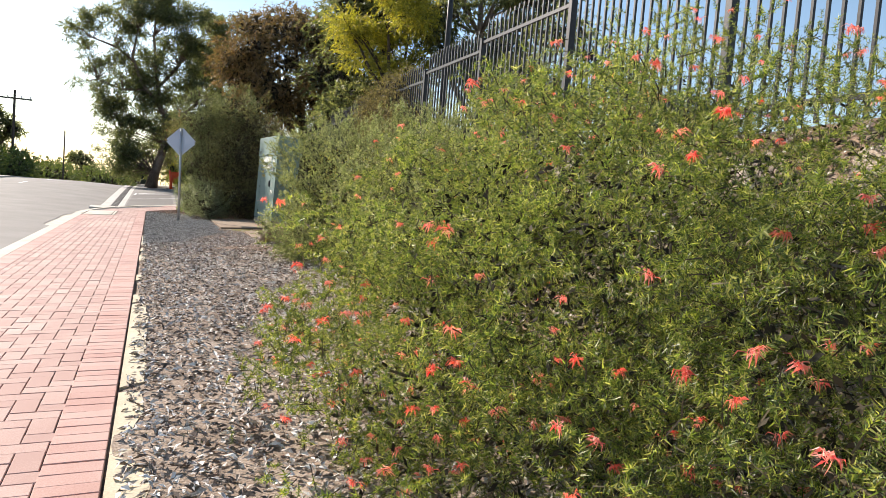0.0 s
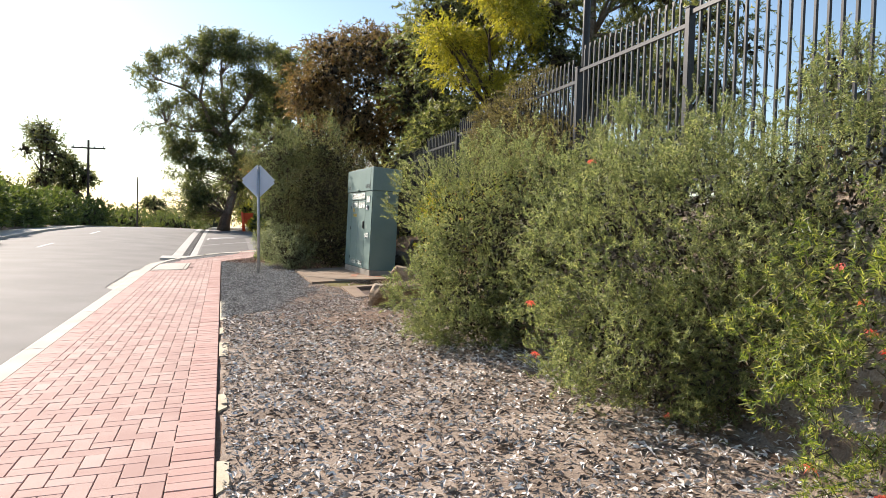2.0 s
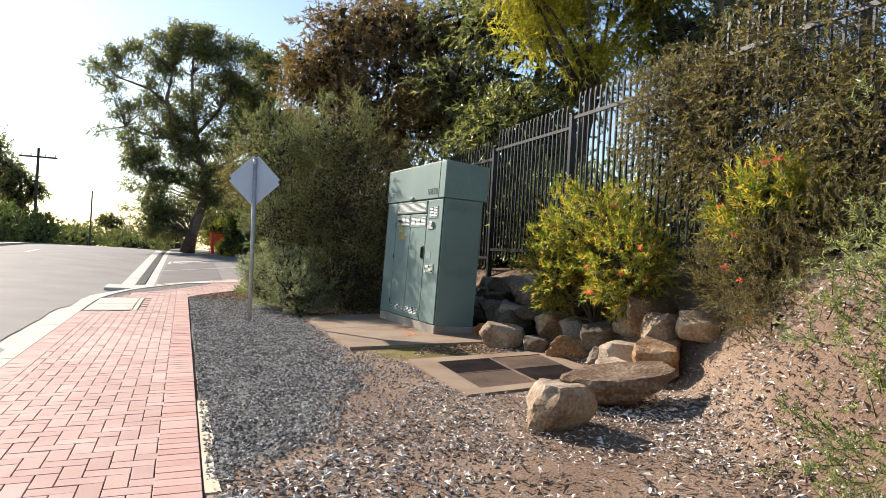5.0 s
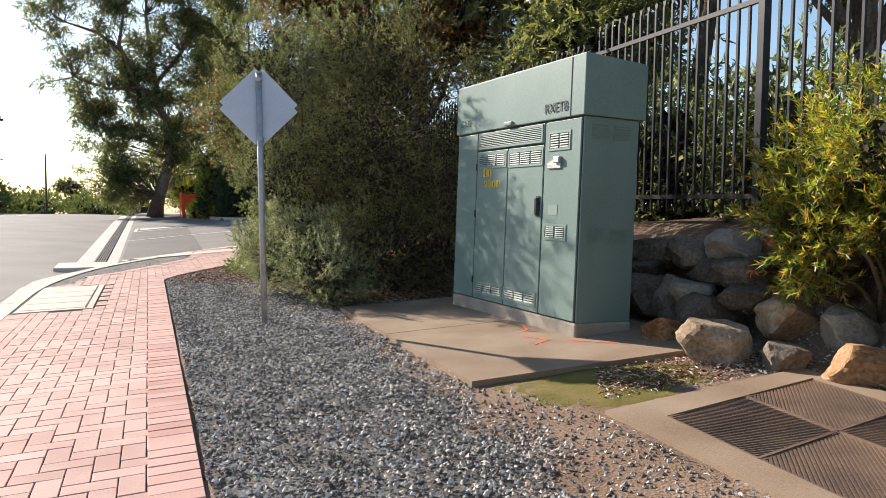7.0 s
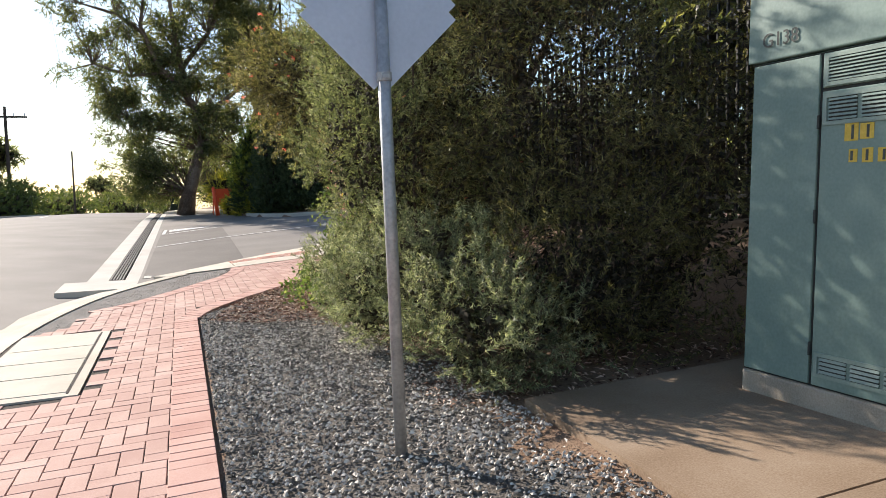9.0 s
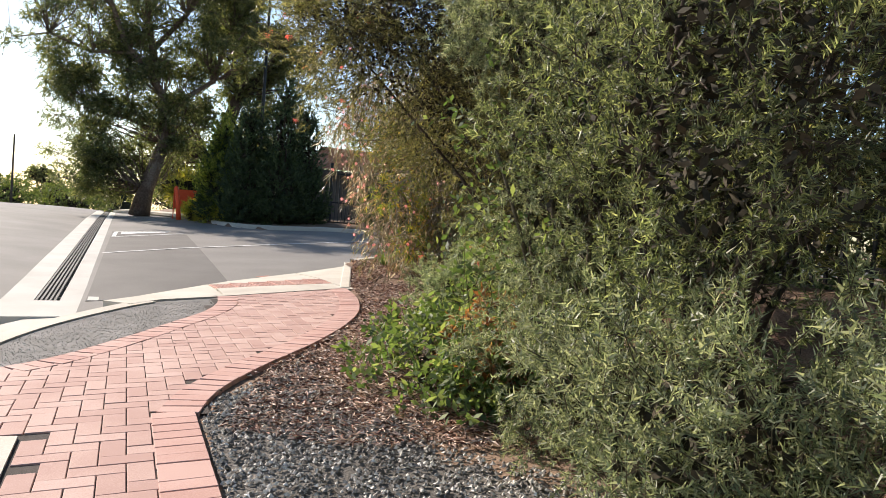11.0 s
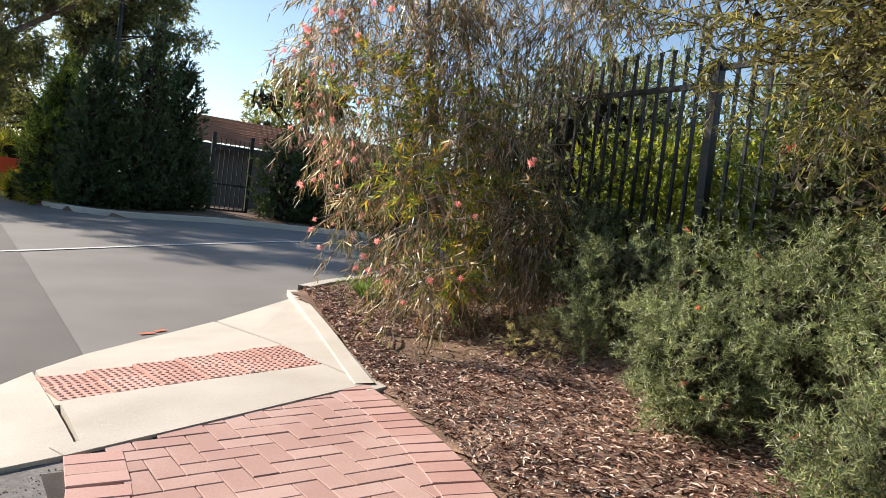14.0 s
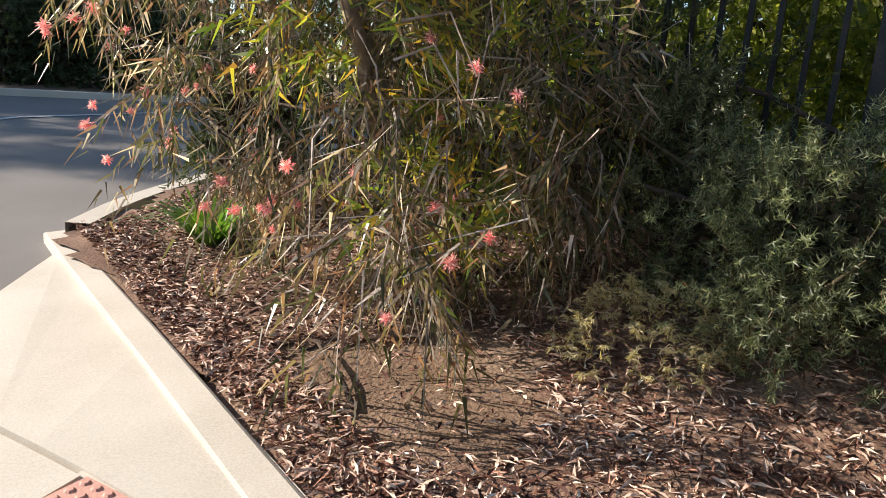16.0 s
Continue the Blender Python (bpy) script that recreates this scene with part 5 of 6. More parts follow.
# across the main road
for k, (x, y, z, rx, ry, rz, m) in enumerate([(-12.2, 36, 1.7, 1.6, 4, 1.5, "gum"), (-13, 45, 1.6, 1.8, 5, 1.5, "gum"), (-13, 55, 1.3, 1.8, 6, 1.5, "gum"), (-13.5, 68, 1.3, 2.0, 7, 1.7, "gum"), (-13, 82, 0.9, 2.2, 8, 1.8, "gum"), (-11.5, 100, 0.0, 3.0, 9, 2.2, "gum"), (-6.5, 118, -0.6, 4.5, 6, 2.4, "gum"), (-12.4, 27, 1.8, 1.6, 5, 1.7, "gum")]):
    bushy("roadside_hedge", "long hedge across the main road", [(x, y, z, rx, ry, rz)], 1100, 8, (0.30, 0.12), 0.4, L["hedge"], 160 + k, "roadside hedges", floor=-1.5, lump=0.3, category="hedge")
for k, (x, y, h, w, m) in enumerate([(-17.6, 84, 10.6, 3.2, "gum"), (-14.9, 86, 8.6, 2.0, "gum"), (-10.5, 130, 6.4, 3.4, "gum"), (-22, 70, 5.5, 3.5, "hedge"), (-2.5, 128, 4.6, 3.0, "gum"), (4.0, 96, 7.0, 4.0, "gum"), (9, 84, 8.0, 4.0, "gum"), (16, 62, 8, 3.5, "gum"), (-30, 110, 8, 5, "gum"), (-9, 160, 7, 6, "gum"), (6, 150, 8, 7, "gum"), (22, 110, 9, 7, "gum")]):
    zb = rise(y) - 0.2
    tree("roadside_gum", "distant dark gum beside the road", (x, y, zb), [[(x, y, zb - 0.4, 0.3), (x + 0.2, y, zb + h * 0.4, 0.22), (x - 0.1, y, zb + h * 0.9, 0.05)]],
         clumps((x, y, zb + h * 0.66), (w * 0.75, w * 0.75, h * 0.28), 13, w * 0.32, 200 + k), 800, 7, (0.32, 0.13), 0.55, L[m], "trunk_dark", 210 + k, droop=0.3, shell=0.3)

# ---------------------------------------------------------------- fence
POSTS = [-6.2, -3.35, -0.5, 2.35, 5.1, 7.8, 10.45, 13.35, 16.35, 19.2, 22.4, 25.6, 28.85, 31.7, 33.6]
fence = thing("palisade_fence", (fence_x(12), 12, bed(4.8, 12)), "black steel palisade fence stepping down the bank", "fence")
fo = fence.matrix_basis.translation


def picket_mesh():
    """Square bar with a split, splayed tip; its foot at the origin."""
    bm = bmesh.new()
    w, h = 0.0125, 2.19
    box(bm, -w, w, -w, w, 0, h)
    for s in (-1, 1):
        for v in box(bm, -0.006 if s < 0 else -0.002, 0.002 if s < 0 else 0.006, -w, w, h - 0.01, h + 0.07):
            if v.co.z > h:
                v.co.y += s * 0.016
                v.co.z -= 0.01
    me = bpy.data.meshes.new("picket")
    bm.to_mesh(me)
    bm.free()
    me.materials.append(M["black_steel"])
    return me


picket = picket_mesh()
for y in POSTS:
    x, zt = fence_x(y), fence_top(y)
    bm = bmesh.new()
    box(bm, x - 0.04, x + 0.04, y - 0.04, y + 0.04, min(bed(x, y), zt - 2.1) - 0.1, zt, 0.004)
    box(bm, x - 0.047, x + 0.047, y - 0.047, y + 0.047, zt, zt + 0.014, 0.003)
    part("post", bm, M["black_steel"], fence)
for y0, y1 in zip(POSTS, POSTS[1:]):
    zr = fence_top(y1) - 0.05 if y1 != POSTS[-1] else fence_top(y1) - 0.03
    for h in (0.0, -1.76):
        bm = bmesh.new()
        bmesh.ops.create_cube(bm, size=1)
        for v in bm.verts:
            yy = y0 + 0.04 if v.co.y < 0 else y1 - 0.04
            v.co = Vector((fence_x(yy) + v.co.x * 0.04, yy, zr + h + v.co.z * 0.045))
        part("rail", bm, M["black_steel"], fence)
    n = round((y1 - y0 - 0.08) / 0.142)
    for k in range(1, n):
        y = y0 + 0.04 + (y1 - y0 - 0.08) * k / n
        ob = new("picket", picket)
        ob.parent = fence
        ob.location = Vector((fence_x(y), y, zr - 1.92)) - fo
# the fence turns along the side road
back = thing("side_fence", (fence_x(33.6), 33.6, bed(5.2, 33.6)), "black steel palisade fence along the side road", "fence")
bo = back.matrix_basis.translation
for x0 in np.arange(fence_x(33.6) + 0.1, 14, 2.8):
    part("post", boxed(x0 + 2.72, x0 + 2.8, 33.56, 33.64, 0.2, 2.5), M["black_steel"], back)
    for h in (2.42, 0.66):
        part("rail", boxed(x0, x0 + 2.72, 33.58, 33.62, h - 0.022, h + 0.022), M["black_steel"], back)
    for k in range(1, 19):
        ob = new("picket", picket)
        ob.parent = back
        ob.location = Vector((x0 + 0.143 * k, 33.6, 0.5)) - bo

# ---------------------------------------------------------------- pad, cabinet, grating
pad = [(1.72, 15.5), (3.9, 15.62), (3.95, 19.2), (1.72, 19.05)]
def pad_z(x, y):
    return 0.047 * x
slab = thing("concrete_pad", (2.8, 17.3, pad_z(2.8, 17)), "stained concrete pad under the cabinet", "slab", kind="structure")
for a, b in ((15.5, 17.32), (17.335, 19.05)):
    link("pad_panel", *flat_patch([(1.72, a), (3.9, a + 0.06), (3.9, b + 0.06), (1.72, b)], pad_z, 0.018, 0.14), M["slab"], slab)
rngc = random.Random(8)
for cx, cy, ln, a_ in ((2.86, 16.9, 0.30, 1.1), (2.80, 16.78, 0.16, -0.4), (2.74, 16.5, 0.3, 1.9), (2.70, 16.33, 0.2, 0.5), (3.05, 16.15, 0.36, 2.3), (3.2, 16.02, 0.2, 2.8)):
    pts = [(cx + math.cos(a_) * ln * t_, cy + math.sin(a_) * ln * t_) for t_ in np.linspace(-0.5, 0.5, 9)]
    line = [(x + rngc.uniform(-0.012, 0.012), y + rngc.uniform(-0.012, 0.012)) for x, y in pts]
    link("spray_mark", *sweep(line, [(-0.011, 0.0205), (0.012, 0.0205)], pad_z), M["orange_spray"], slab, "orange sprayed mark")

CX0, CX1, CY0, CY1, CZ0, CZ1, CZH = 3.03, 3.59, 16.36, 18.575, 0.275, 2.475, 1.972
cab = thing("utility_cabinet", (3.03, 16.36, 0.16), "tall pale green steel utility cabinet with vented doors", "cabinet")
cab.rotation_euler = (0, radians(1.7), radians(4.1))
part("plinth", boxed(CX0 - 0.012, CX1 + 0.01, CY0 - 0.012, CY1 + 0.01, 0.13, CZ0, bevel=0.018), M["concrete_grey"], cab, "grey concrete plinth")
part("body", boxed(CX0, CX1, CY0, CY1, CZ0, CZH, bevel=0.006), M["green_steel"], cab)
bm = bmesh.new()
vsb = box(bm, CX0 - 0.03, CX1 + 0.05, CY0 - 0.025, CY1 + 0.02, CZH + 0.004, CZ1, 0.008)
for v in bm.verts:
    if v.co.z > CZ1 - 0.1 and v.co.x > CX1 - 0.1:
        v.co.z -= 0.03
hood = part("hood", bm, M["green_steel"], cab, "overhanging top section")
part("seam", boxed(CX0 - 0.034, CX0 - 0.028, CY0 + 0.158, CY0 + 0.166, CZH + 0.012, CZ1 - 0.012), M["seam"], hood)


def door(y0, y1, z0, z1, name="door"):
    d = part(name, boxed(CX0 - 0.016, CX0 + 0.004, y0, y1, z0, z1, bevel=0.004), M["green_steel"], cab)
    part("gap", boxed(CX0 - 0.004, CX0 + 0.003, y0 - 0.009, y1 + 0.009, z0 - 0.009, z1 + 0.009), M["seam"], d)
    return d


def vent(d, yc, zc, w, h, n, groups=1):
    """A raised frame holding one or more banks of pressed louvres."""
    x = CX0 - 0.017
    bm = bmesh.new()
    for y0, y1, z0, z1 in ((-w / 2, w / 2, h / 2, h / 2 + 0.02), (-w / 2, w / 2, -h / 2 - 0.02, -h / 2), (-w / 2 - 0.02, -w / 2, -h / 2 - 0.02, h / 2 + 0.02), (w / 2, w / 2 + 0.02, -h / 2 - 0.02, h / 2 + 0.02)):
        box(bm, x - 0.007, x + 0.002, yc + y0, yc + y1, zc + z0, zc + z1)
    part("vent_frame", bm, M["vent_pale"], d)
    gw = w / groups
    for g_ in range(groups):
        gc = yc - w / 2 + gw * (g_ + 0.5)
        hw = gw / 2 - (0.012 if groups > 1 else 0.0)
        # near-black plate on the door, in place of shade behind the slats
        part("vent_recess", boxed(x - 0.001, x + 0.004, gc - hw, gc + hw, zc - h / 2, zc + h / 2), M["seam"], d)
        bm = bmesh.new()
        for k in range(n):
            z = zc - h / 2 + h * (k + 0.5) / n
            for v in box(bm, x - 0.010, x + 0.002, gc - hw, gc + hw, z - h / n * 0.30, z + h / n * 0.30):
                if v.co.x < x - 0.005 and v.co.z > z:
                    v.co.x += 0.008
        part("louvre", bm, M["vent_pale"], d)


d1 = door(CY0 + 0.022, CY0 + 0.535, CZ0 + 0.01, CZH - 0.014)
d2 = door(CY0 + 0.556, CY0 + 1.150, CZ0 + 0.01, 1.770)
d3 = door(CY0 + 1.168, CY0 + 1.762, CZ0 + 0.01, 1.770)
top_panel = door(CY0 + 0.556, CY0 + 1.762, 1.788, CZH - 0.014, "louvre_panel")
end_panel = door(CY0 + 1.782, CY1 - 0.012, CZ0 + 0.01, CZH - 0.014, "end_panel")
vent(top_panel, CY0 + 1.16, 1.872, 1.13, 0.118, 7)
vent(d1, CY0 + 0.318, 1.79, 0.28, 0.125, 6, 2)
vent(d1, CY0 + 0.333, 1.012, 0.29, 0.10, 6, 2)
vent(d2, CY0 + 0.853, 1.668, 0.55, 0.115, 6, 3)
vent(d3, CY0 + 1.465, 1.678, 0.53, 0.115, 6, 3)
for d, yc in ((d2, CY0 + 0.868), (d3, CY0 + 1.465)):
    vent(d, yc, 0.395, 0.52, 0.085, 4, 3)
bm = boxed(CX0 - 0.050, CX0 - 0.016, CY0 + 0.590, CY0 + 0.628, 1.155, 1.305, bevel=0.008)
box(bm, CX0 - 0.024, CX0 - 0.015, CY0 + 0.580, CY0 + 0.640, 1.14, 1.32, 0.003)
part("handle", bm, M["seam"], d2, "black lever handle")
bm = boxed(CX0 - 0.030, CX0 - 0.016, CY0 + 0.275, CY0 + 0.475, 1.555, 1.60, bevel=0.004)
box(bm, CX0 - 0.052, CX0 - 0.016, CY0 + 0.275, CY0 + 0.36, 1.60, 1.655, 0.006)
for v in box(bm, CX0 - 0.026, CX0 - 0.016, CY0 + 0.33, CY0 + 0.46, 1.598, 1.650, 0.0):
    if v.co.z > 1.62 and v.co.y > CY0 + 0.4:
        v.co.z -= 0.035
part("padlock_hasp", bm, M["galv"], d1, "shiny metal hasp")
part("faded_label", boxed(CX0 - 0.0185, CX0 - 0.016, CY0 + 0.31, CY0 + 0.45, 1.155, 1.245), M["vent_pale"], d1, "pale square label")
for k, (s0, s1, z0, z1) in enumerate(((1.555, 1.627, 1.515, 1.60), (1.475, 1.545, 1.52, 1.595), (1.555, 1.60, 1.413, 1.475), (1.475, 1.53, 1.41, 1.478), (1.39, 1.45, 1.41, 1.475), (1.295, 1.37, 1.408, 1.478))):
    part("sticker", boxed(CX0 - 0.0185, CX0 - 0.016, CY0 + s0, CY0 + s1, z0, z1), M["yellow"], d3, "peeling yellow sticker")
    part("bar_mark", boxed(CX0 - 0.0195, CX0 - 0.0186, CY0 + s0 + 0.022, CY0 + s0 + 0.036, z0 + 0.008, z1 - 0.008), M["letter"], d3, "dark unreadable bar")
for z in (1.62, 1.146, 0.47):
    part("hinge", boxed(CX0 - 0.028, CX0 - 0.014, CY0 + 1.766, CY0 + 1.780, z - 0.035, z + 0.035, bevel=0.003), M["seam"], end_panel)
part("catch", boxed(CX0 - 0.062, CX0 - 0.028, CY0 + 1.06, CY0 + 1.20, CZH + 0.012, CZH + 0.048, bevel=0.008), M["vent_pale"], hood, "pale metal catch")
for yc, z, n in ((0.16, 1.86, 6), (0.38, 1.86, 6), (0.16, 1.0, 6), (0.38, 1.0, 6)):
    x = CX0 + yc
    bm = bmesh.new()
    for k in range(n):
        zz = z - 0.065 + 0.13 * (k + 0.5) / n
        box(bm, x - 0.085, x + 0.085, CY0 - 0.008, CY0 + 0.004, zz - 0.006, zz + 0.005)
    part("side_louvre", bm, M["green_steel"], cab)


def lettering(words, y, z, size):
    c = bpy.data.curves.new("lettering", "FONT")
    c.body, c.size, c.extrude = words, size, 0.001
    c.materials.append(M["letter"])
    ob = new("lettering", c)
    ob.parent = cab
    ob.rotation_euler = (radians(90), 0, radians(-90))
    ob.location = Vector((CX0 - 0.036, y, z)) - cab.matrix_basis.translation
    return ob


lettering("RXETB", CY0 + 0.545, CZH + 0.062, 0.118)
lettering("G138", CY0 + 2.135, CZH + 0.075, 0.105)

# grated pit in its concrete frame
def gp_z(x, y):
    return 0.047 * x - 0.022
pit = thing("grated_pit", (2.9, 13.8, gp_z(2.9, 13.8)), "rusty steel grating in a concrete frame", "grating")
quad = [Vector(p) for p in ((2.32, 13.03), (2.40, 14.42), (3.70, 14.62), (3.55, 13.27))]
outer = [Vector(p) for p in ((2.12, 12.80), (2.17, 14.66), (3.85, 14.85), (3.75, 13.10))]
for k in range(4):
    a, b, c, d = outer[k], outer[(k + 1) % 4], quad[(k + 1) % 4], quad[k]
    link("frame_side", *flat_patch([tuple(a), tuple(b), tuple(c), tuple(d)], gp_z, 0.012, 0.15), M["slab"], pit)
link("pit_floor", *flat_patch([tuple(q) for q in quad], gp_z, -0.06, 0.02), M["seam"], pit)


def on_quad(u_, v_):
    p = quad[0].lerp(quad[1], v_).lerp(quad[3].lerp(quad[2], v_), u_)
    return (p.x, p.y, gp_z(p.x, p.y))


for qu in range(2):
    for qv in range(2):
        u0, v0, u1, v1 = 0.5 * qu + 0.008, 0.5 * qv + 0.008, 0.5 * qu + 0.492, 0.5 * qv + 0.492
        bars = [tube([on_quad(u0, v0), on_quad(u1, v0), on_quad(u1, v1), on_quad(u0, v1), on_quad(u0, v0)], [0.014] * 5, 4)]
        for k in range(-19, 20):
            # bars at a slant, mirrored from panel to panel
            s = 1 if (qu + qv) % 2 == 0 else -1
            c0 = k / 20
            pts = []
            for a in np.linspace(0, 1, 21):
                b = a + c0
                if 0 <= b <= 1:
                    pts.append((a, b if s > 0 else 1 - b))
            if len(pts) > 1:
                (a0, b0), (a1, b1) = pts[0], pts[-1]
                P, Q = on_quad(u0 + (u1 - u0) * a0, v0 + (v1 - v0) * b0), on_quad(u0 + (u1 - u0) * a1, v0 + (v1 - v0) * b1)
                bars.append(tube([P, Q], [0.0095, 0.0095], 4))
        link("grating_panel", *join(bars), M["grate"], pit)

# ---------------------------------------------------------------- sign
sign = thing("road_sign", (0.86, 18.67, bed(0.86, 18.67)), "grey steel pole with the back of a diamond road sign", "sign")
lean = lambda z: (0.86 - 0.02 * z, 18.67, z)
link("pole", *tube([lean(-0.1), lean(1.2), lean(2.5)], [0.031] * 3, 14), M["galv"], sign, smooth_shade=True)
link("pole_cap", *tube([lean(2.5), lean(2.515)], [0.034] * 2, 14), M["galv"], sign)
bm = bmesh.new()
vsb = box(bm, -0.29, 0.29, -0.004, 0.004, -0.29, 0.29, 0.0)
es = [e for e in bm.edges if abs((e.verts[0].co - e.verts[1].co).y) > 0.001]
bmesh.ops.bevel(bm, geom=es, offset=0.05, segments=4, affect="EDGES")
bmesh.ops.transform(bm, matrix=Matrix.Translation((0.82, 18.715, 2.18)) @ Matrix.Rotation(radians(-6), 4, "Z") @ Matrix.Rotation(radians(45), 4, "Y"), verts=bm.verts)
plate = part("sign_plate", bm, M["sign_back"], sign, "plain grey back of a diamond plate")
for z in (1.86, 2.44):
    link("bracket", *tube([lean(z - 0.02), lean(z + 0.02)], [0.037] * 2, 14), M["galv"], sign)
    part("bolt", boxed(0.80, 0.84, 18.63, 18.70, z - 0.012, z + 0.012, bevel=0.003), M["galv"], sign)

# service pit lid in the path
lid = thing("service_pit_lid", (-1.25, 22.1, base(-1.25, 22)), "pale concrete service pit lid set in the brick path", "pit lid")
lq = [(-1.68, 20.85), (-1.66, 23.5), (-0.84, 23.33), (-0.84, 20.78)]
link("frame", *flat_patch(lq, base, 0.007, 0.08), M["concrete"], lid)
for k in range(4):
    a, b = 0.02 + 0.24 * k, 0.25 + 0.24 * k
    P = lambda u_, v_: (lq[0][0] + 0.05 + (lq[3][0] - lq[0][0] - 0.14) * u_, 20.9 + 2.4 * v_ + (0.05 - 0.1 * u_))
    link("lid_panel", *flat_patch([P(0, a), P(0, b), P(1, b), P(1, a)], base, 0.011, 0.02), M["concrete"], lid)
link("lid_gap", *flat_patch([(-0.925, 20.85), (-0.925, 23.3), (-0.91, 23.3), (-0.91, 20.85)], base, 0.0095, 0.004), M["joint"], lid)


# ---------------------------------------------------------------- boulders
def boulder(x, y, z, sx, sy, sz, turn, seed, tone="rock", label="tan sandstone boulder on the bank"):
    """A blocky field stone: a swollen box with split faces and worn edges."""
    bm = bmesh.new()
    bmesh.ops.create_icosphere(bm, subdivisions=4, radius=1)
    rng = random.Random(seed)
    planes = [(Vector((rng.uniform(-1, 1), rng.uniform(-1, 1), rng.uniform(-0.5, 0.9))).normalized(), rng.uniform(0.60, 0.88)) for _ in range(10)]
    planes.append((Vector((rng.uniform(-0.2, 0.2), rng.uniform(-0.25, 0.1), 1)).normalized(), rng.uniform(0.5, 0.68)))
    for v in bm.verts:
        c = v.co
        m = max(abs(c.x), abs(c.y), abs(c.z))
        c = c.lerp(c / m * 0.86, 0.32)
        for n_, d_ in planes:
            over = c.dot(n_) - d_
            if over > 0:
                c = c - n_ * over
        k = 1.12 + 0.11 * noise.noise(c * 1.7 + Vector((seed, 0, 0))) + 0.06 * noise.noise(c * 4.3 + Vector((0, seed, 0))) + 0.035 * noise.noise(c * 10) + 0.02 * noise.noise(c * 21)
        ledge = 0.03 * math.sin(c.z * 9 + 2 * noise.noise(c * 2 + Vector((0, 0, seed))))
        v.co = Vector((c.x * sx * (k + ledge), c.y * sy * (k + ledge), c.z * sz * k))
    me = bpy.data.meshes.new("boulder")
    bm.to_mesh(me)
    bm.free()
    me.materials.append(M[tone])
    me.polygons.foreach_set("use_smooth", np.full(len(me.polygons), True))
    me.set_sharp_from_angle(angle=radians(28))
    ob = new("boulder", me)
    ob.location, ob.rotation_euler = (x, y, z), (rng.uniform(-0.15, 0.15), rng.uniform(-0.15, 0.15), turn)
    tagged(ob, label, "boulder", "boulders")


# at the foot of the bank
for k, (x, y, z, sx, sy, sz, a, tone) in enumerate([
    (2.36, 11.72, 0.21, 0.28, 0.23, 0.24, 0.5, "rock"), (3.18, 12.22, 0.32, 0.46, 0.30, 0.16, -0.12, "rock"), (3.72, 13.05, 0.22, 0.22, 0.19, 0.16, 0.4, "rock"), (4.15, 13.65, 0.33, 0.25, 0.21, 0.17, 0.2, "rock"),
    (4.05, 12.95, 0.40, 0.33, 0.25, 0.21, 0.3, "rock_rust"), (4.32, 13.3, 0.62, 0.32, 0.22, 0.2, 0.5, "rock"), (4.46, 13.62, 0.76, 0.33, 0.23, 0.28, 0.2, "rock"), (4.5, 12.85, 0.70, 0.26, 0.2, 0.15, 0.1, "rock_rust"),
    (4.1, 13.98, 0.24, 0.17, 0.15, 0.13, 0.6, "rock_grey_shade"), (4.0, 14.5, 0.26, 0.28, 0.21, 0.17, 0.1, "rock_rust"), (3.82, 14.95, 0.22, 0.19, 0.16, 0.14, 0.8, "rock_grey_shade"), (3.63, 15.4, 0.27, 0.32, 0.23, 0.20, 0.2, "rock"),
    (4.26, 15.35, 0.44, 0.27, 0.2, 0.18, 0.4, "rock_rust"), (4.3, 14.3, 0.42, 0.28, 0.23, 0.19, 0.9, "rock_grey_shade"), (4.5, 14.0, 0.66, 0.2, 0.2, 0.22, 0.1, "rock_grey_shade"), (3.62, 15.98, 0.24, 0.17, 0.15, 0.15, 0.3, "rock_rust"),
    (4.3, 14.85, 0.42, 0.24, 0.2, 0.17, 0.3, "rock_grey_shade"), (4.28, 16.5, 0.42, 0.33, 0.25, 0.22, 0.2, "rock_grey_shade")]):
    boulder(x, y, z, sx, sy, sz, a, 300 + k, tone, {"rock": "tan sandstone boulder at the foot of the bank", "rock_grey_shade": "grey weathered boulder at the foot of the bank", "rock_rust": "rust-stained sandstone boulder at the foot of the bank"}[tone])
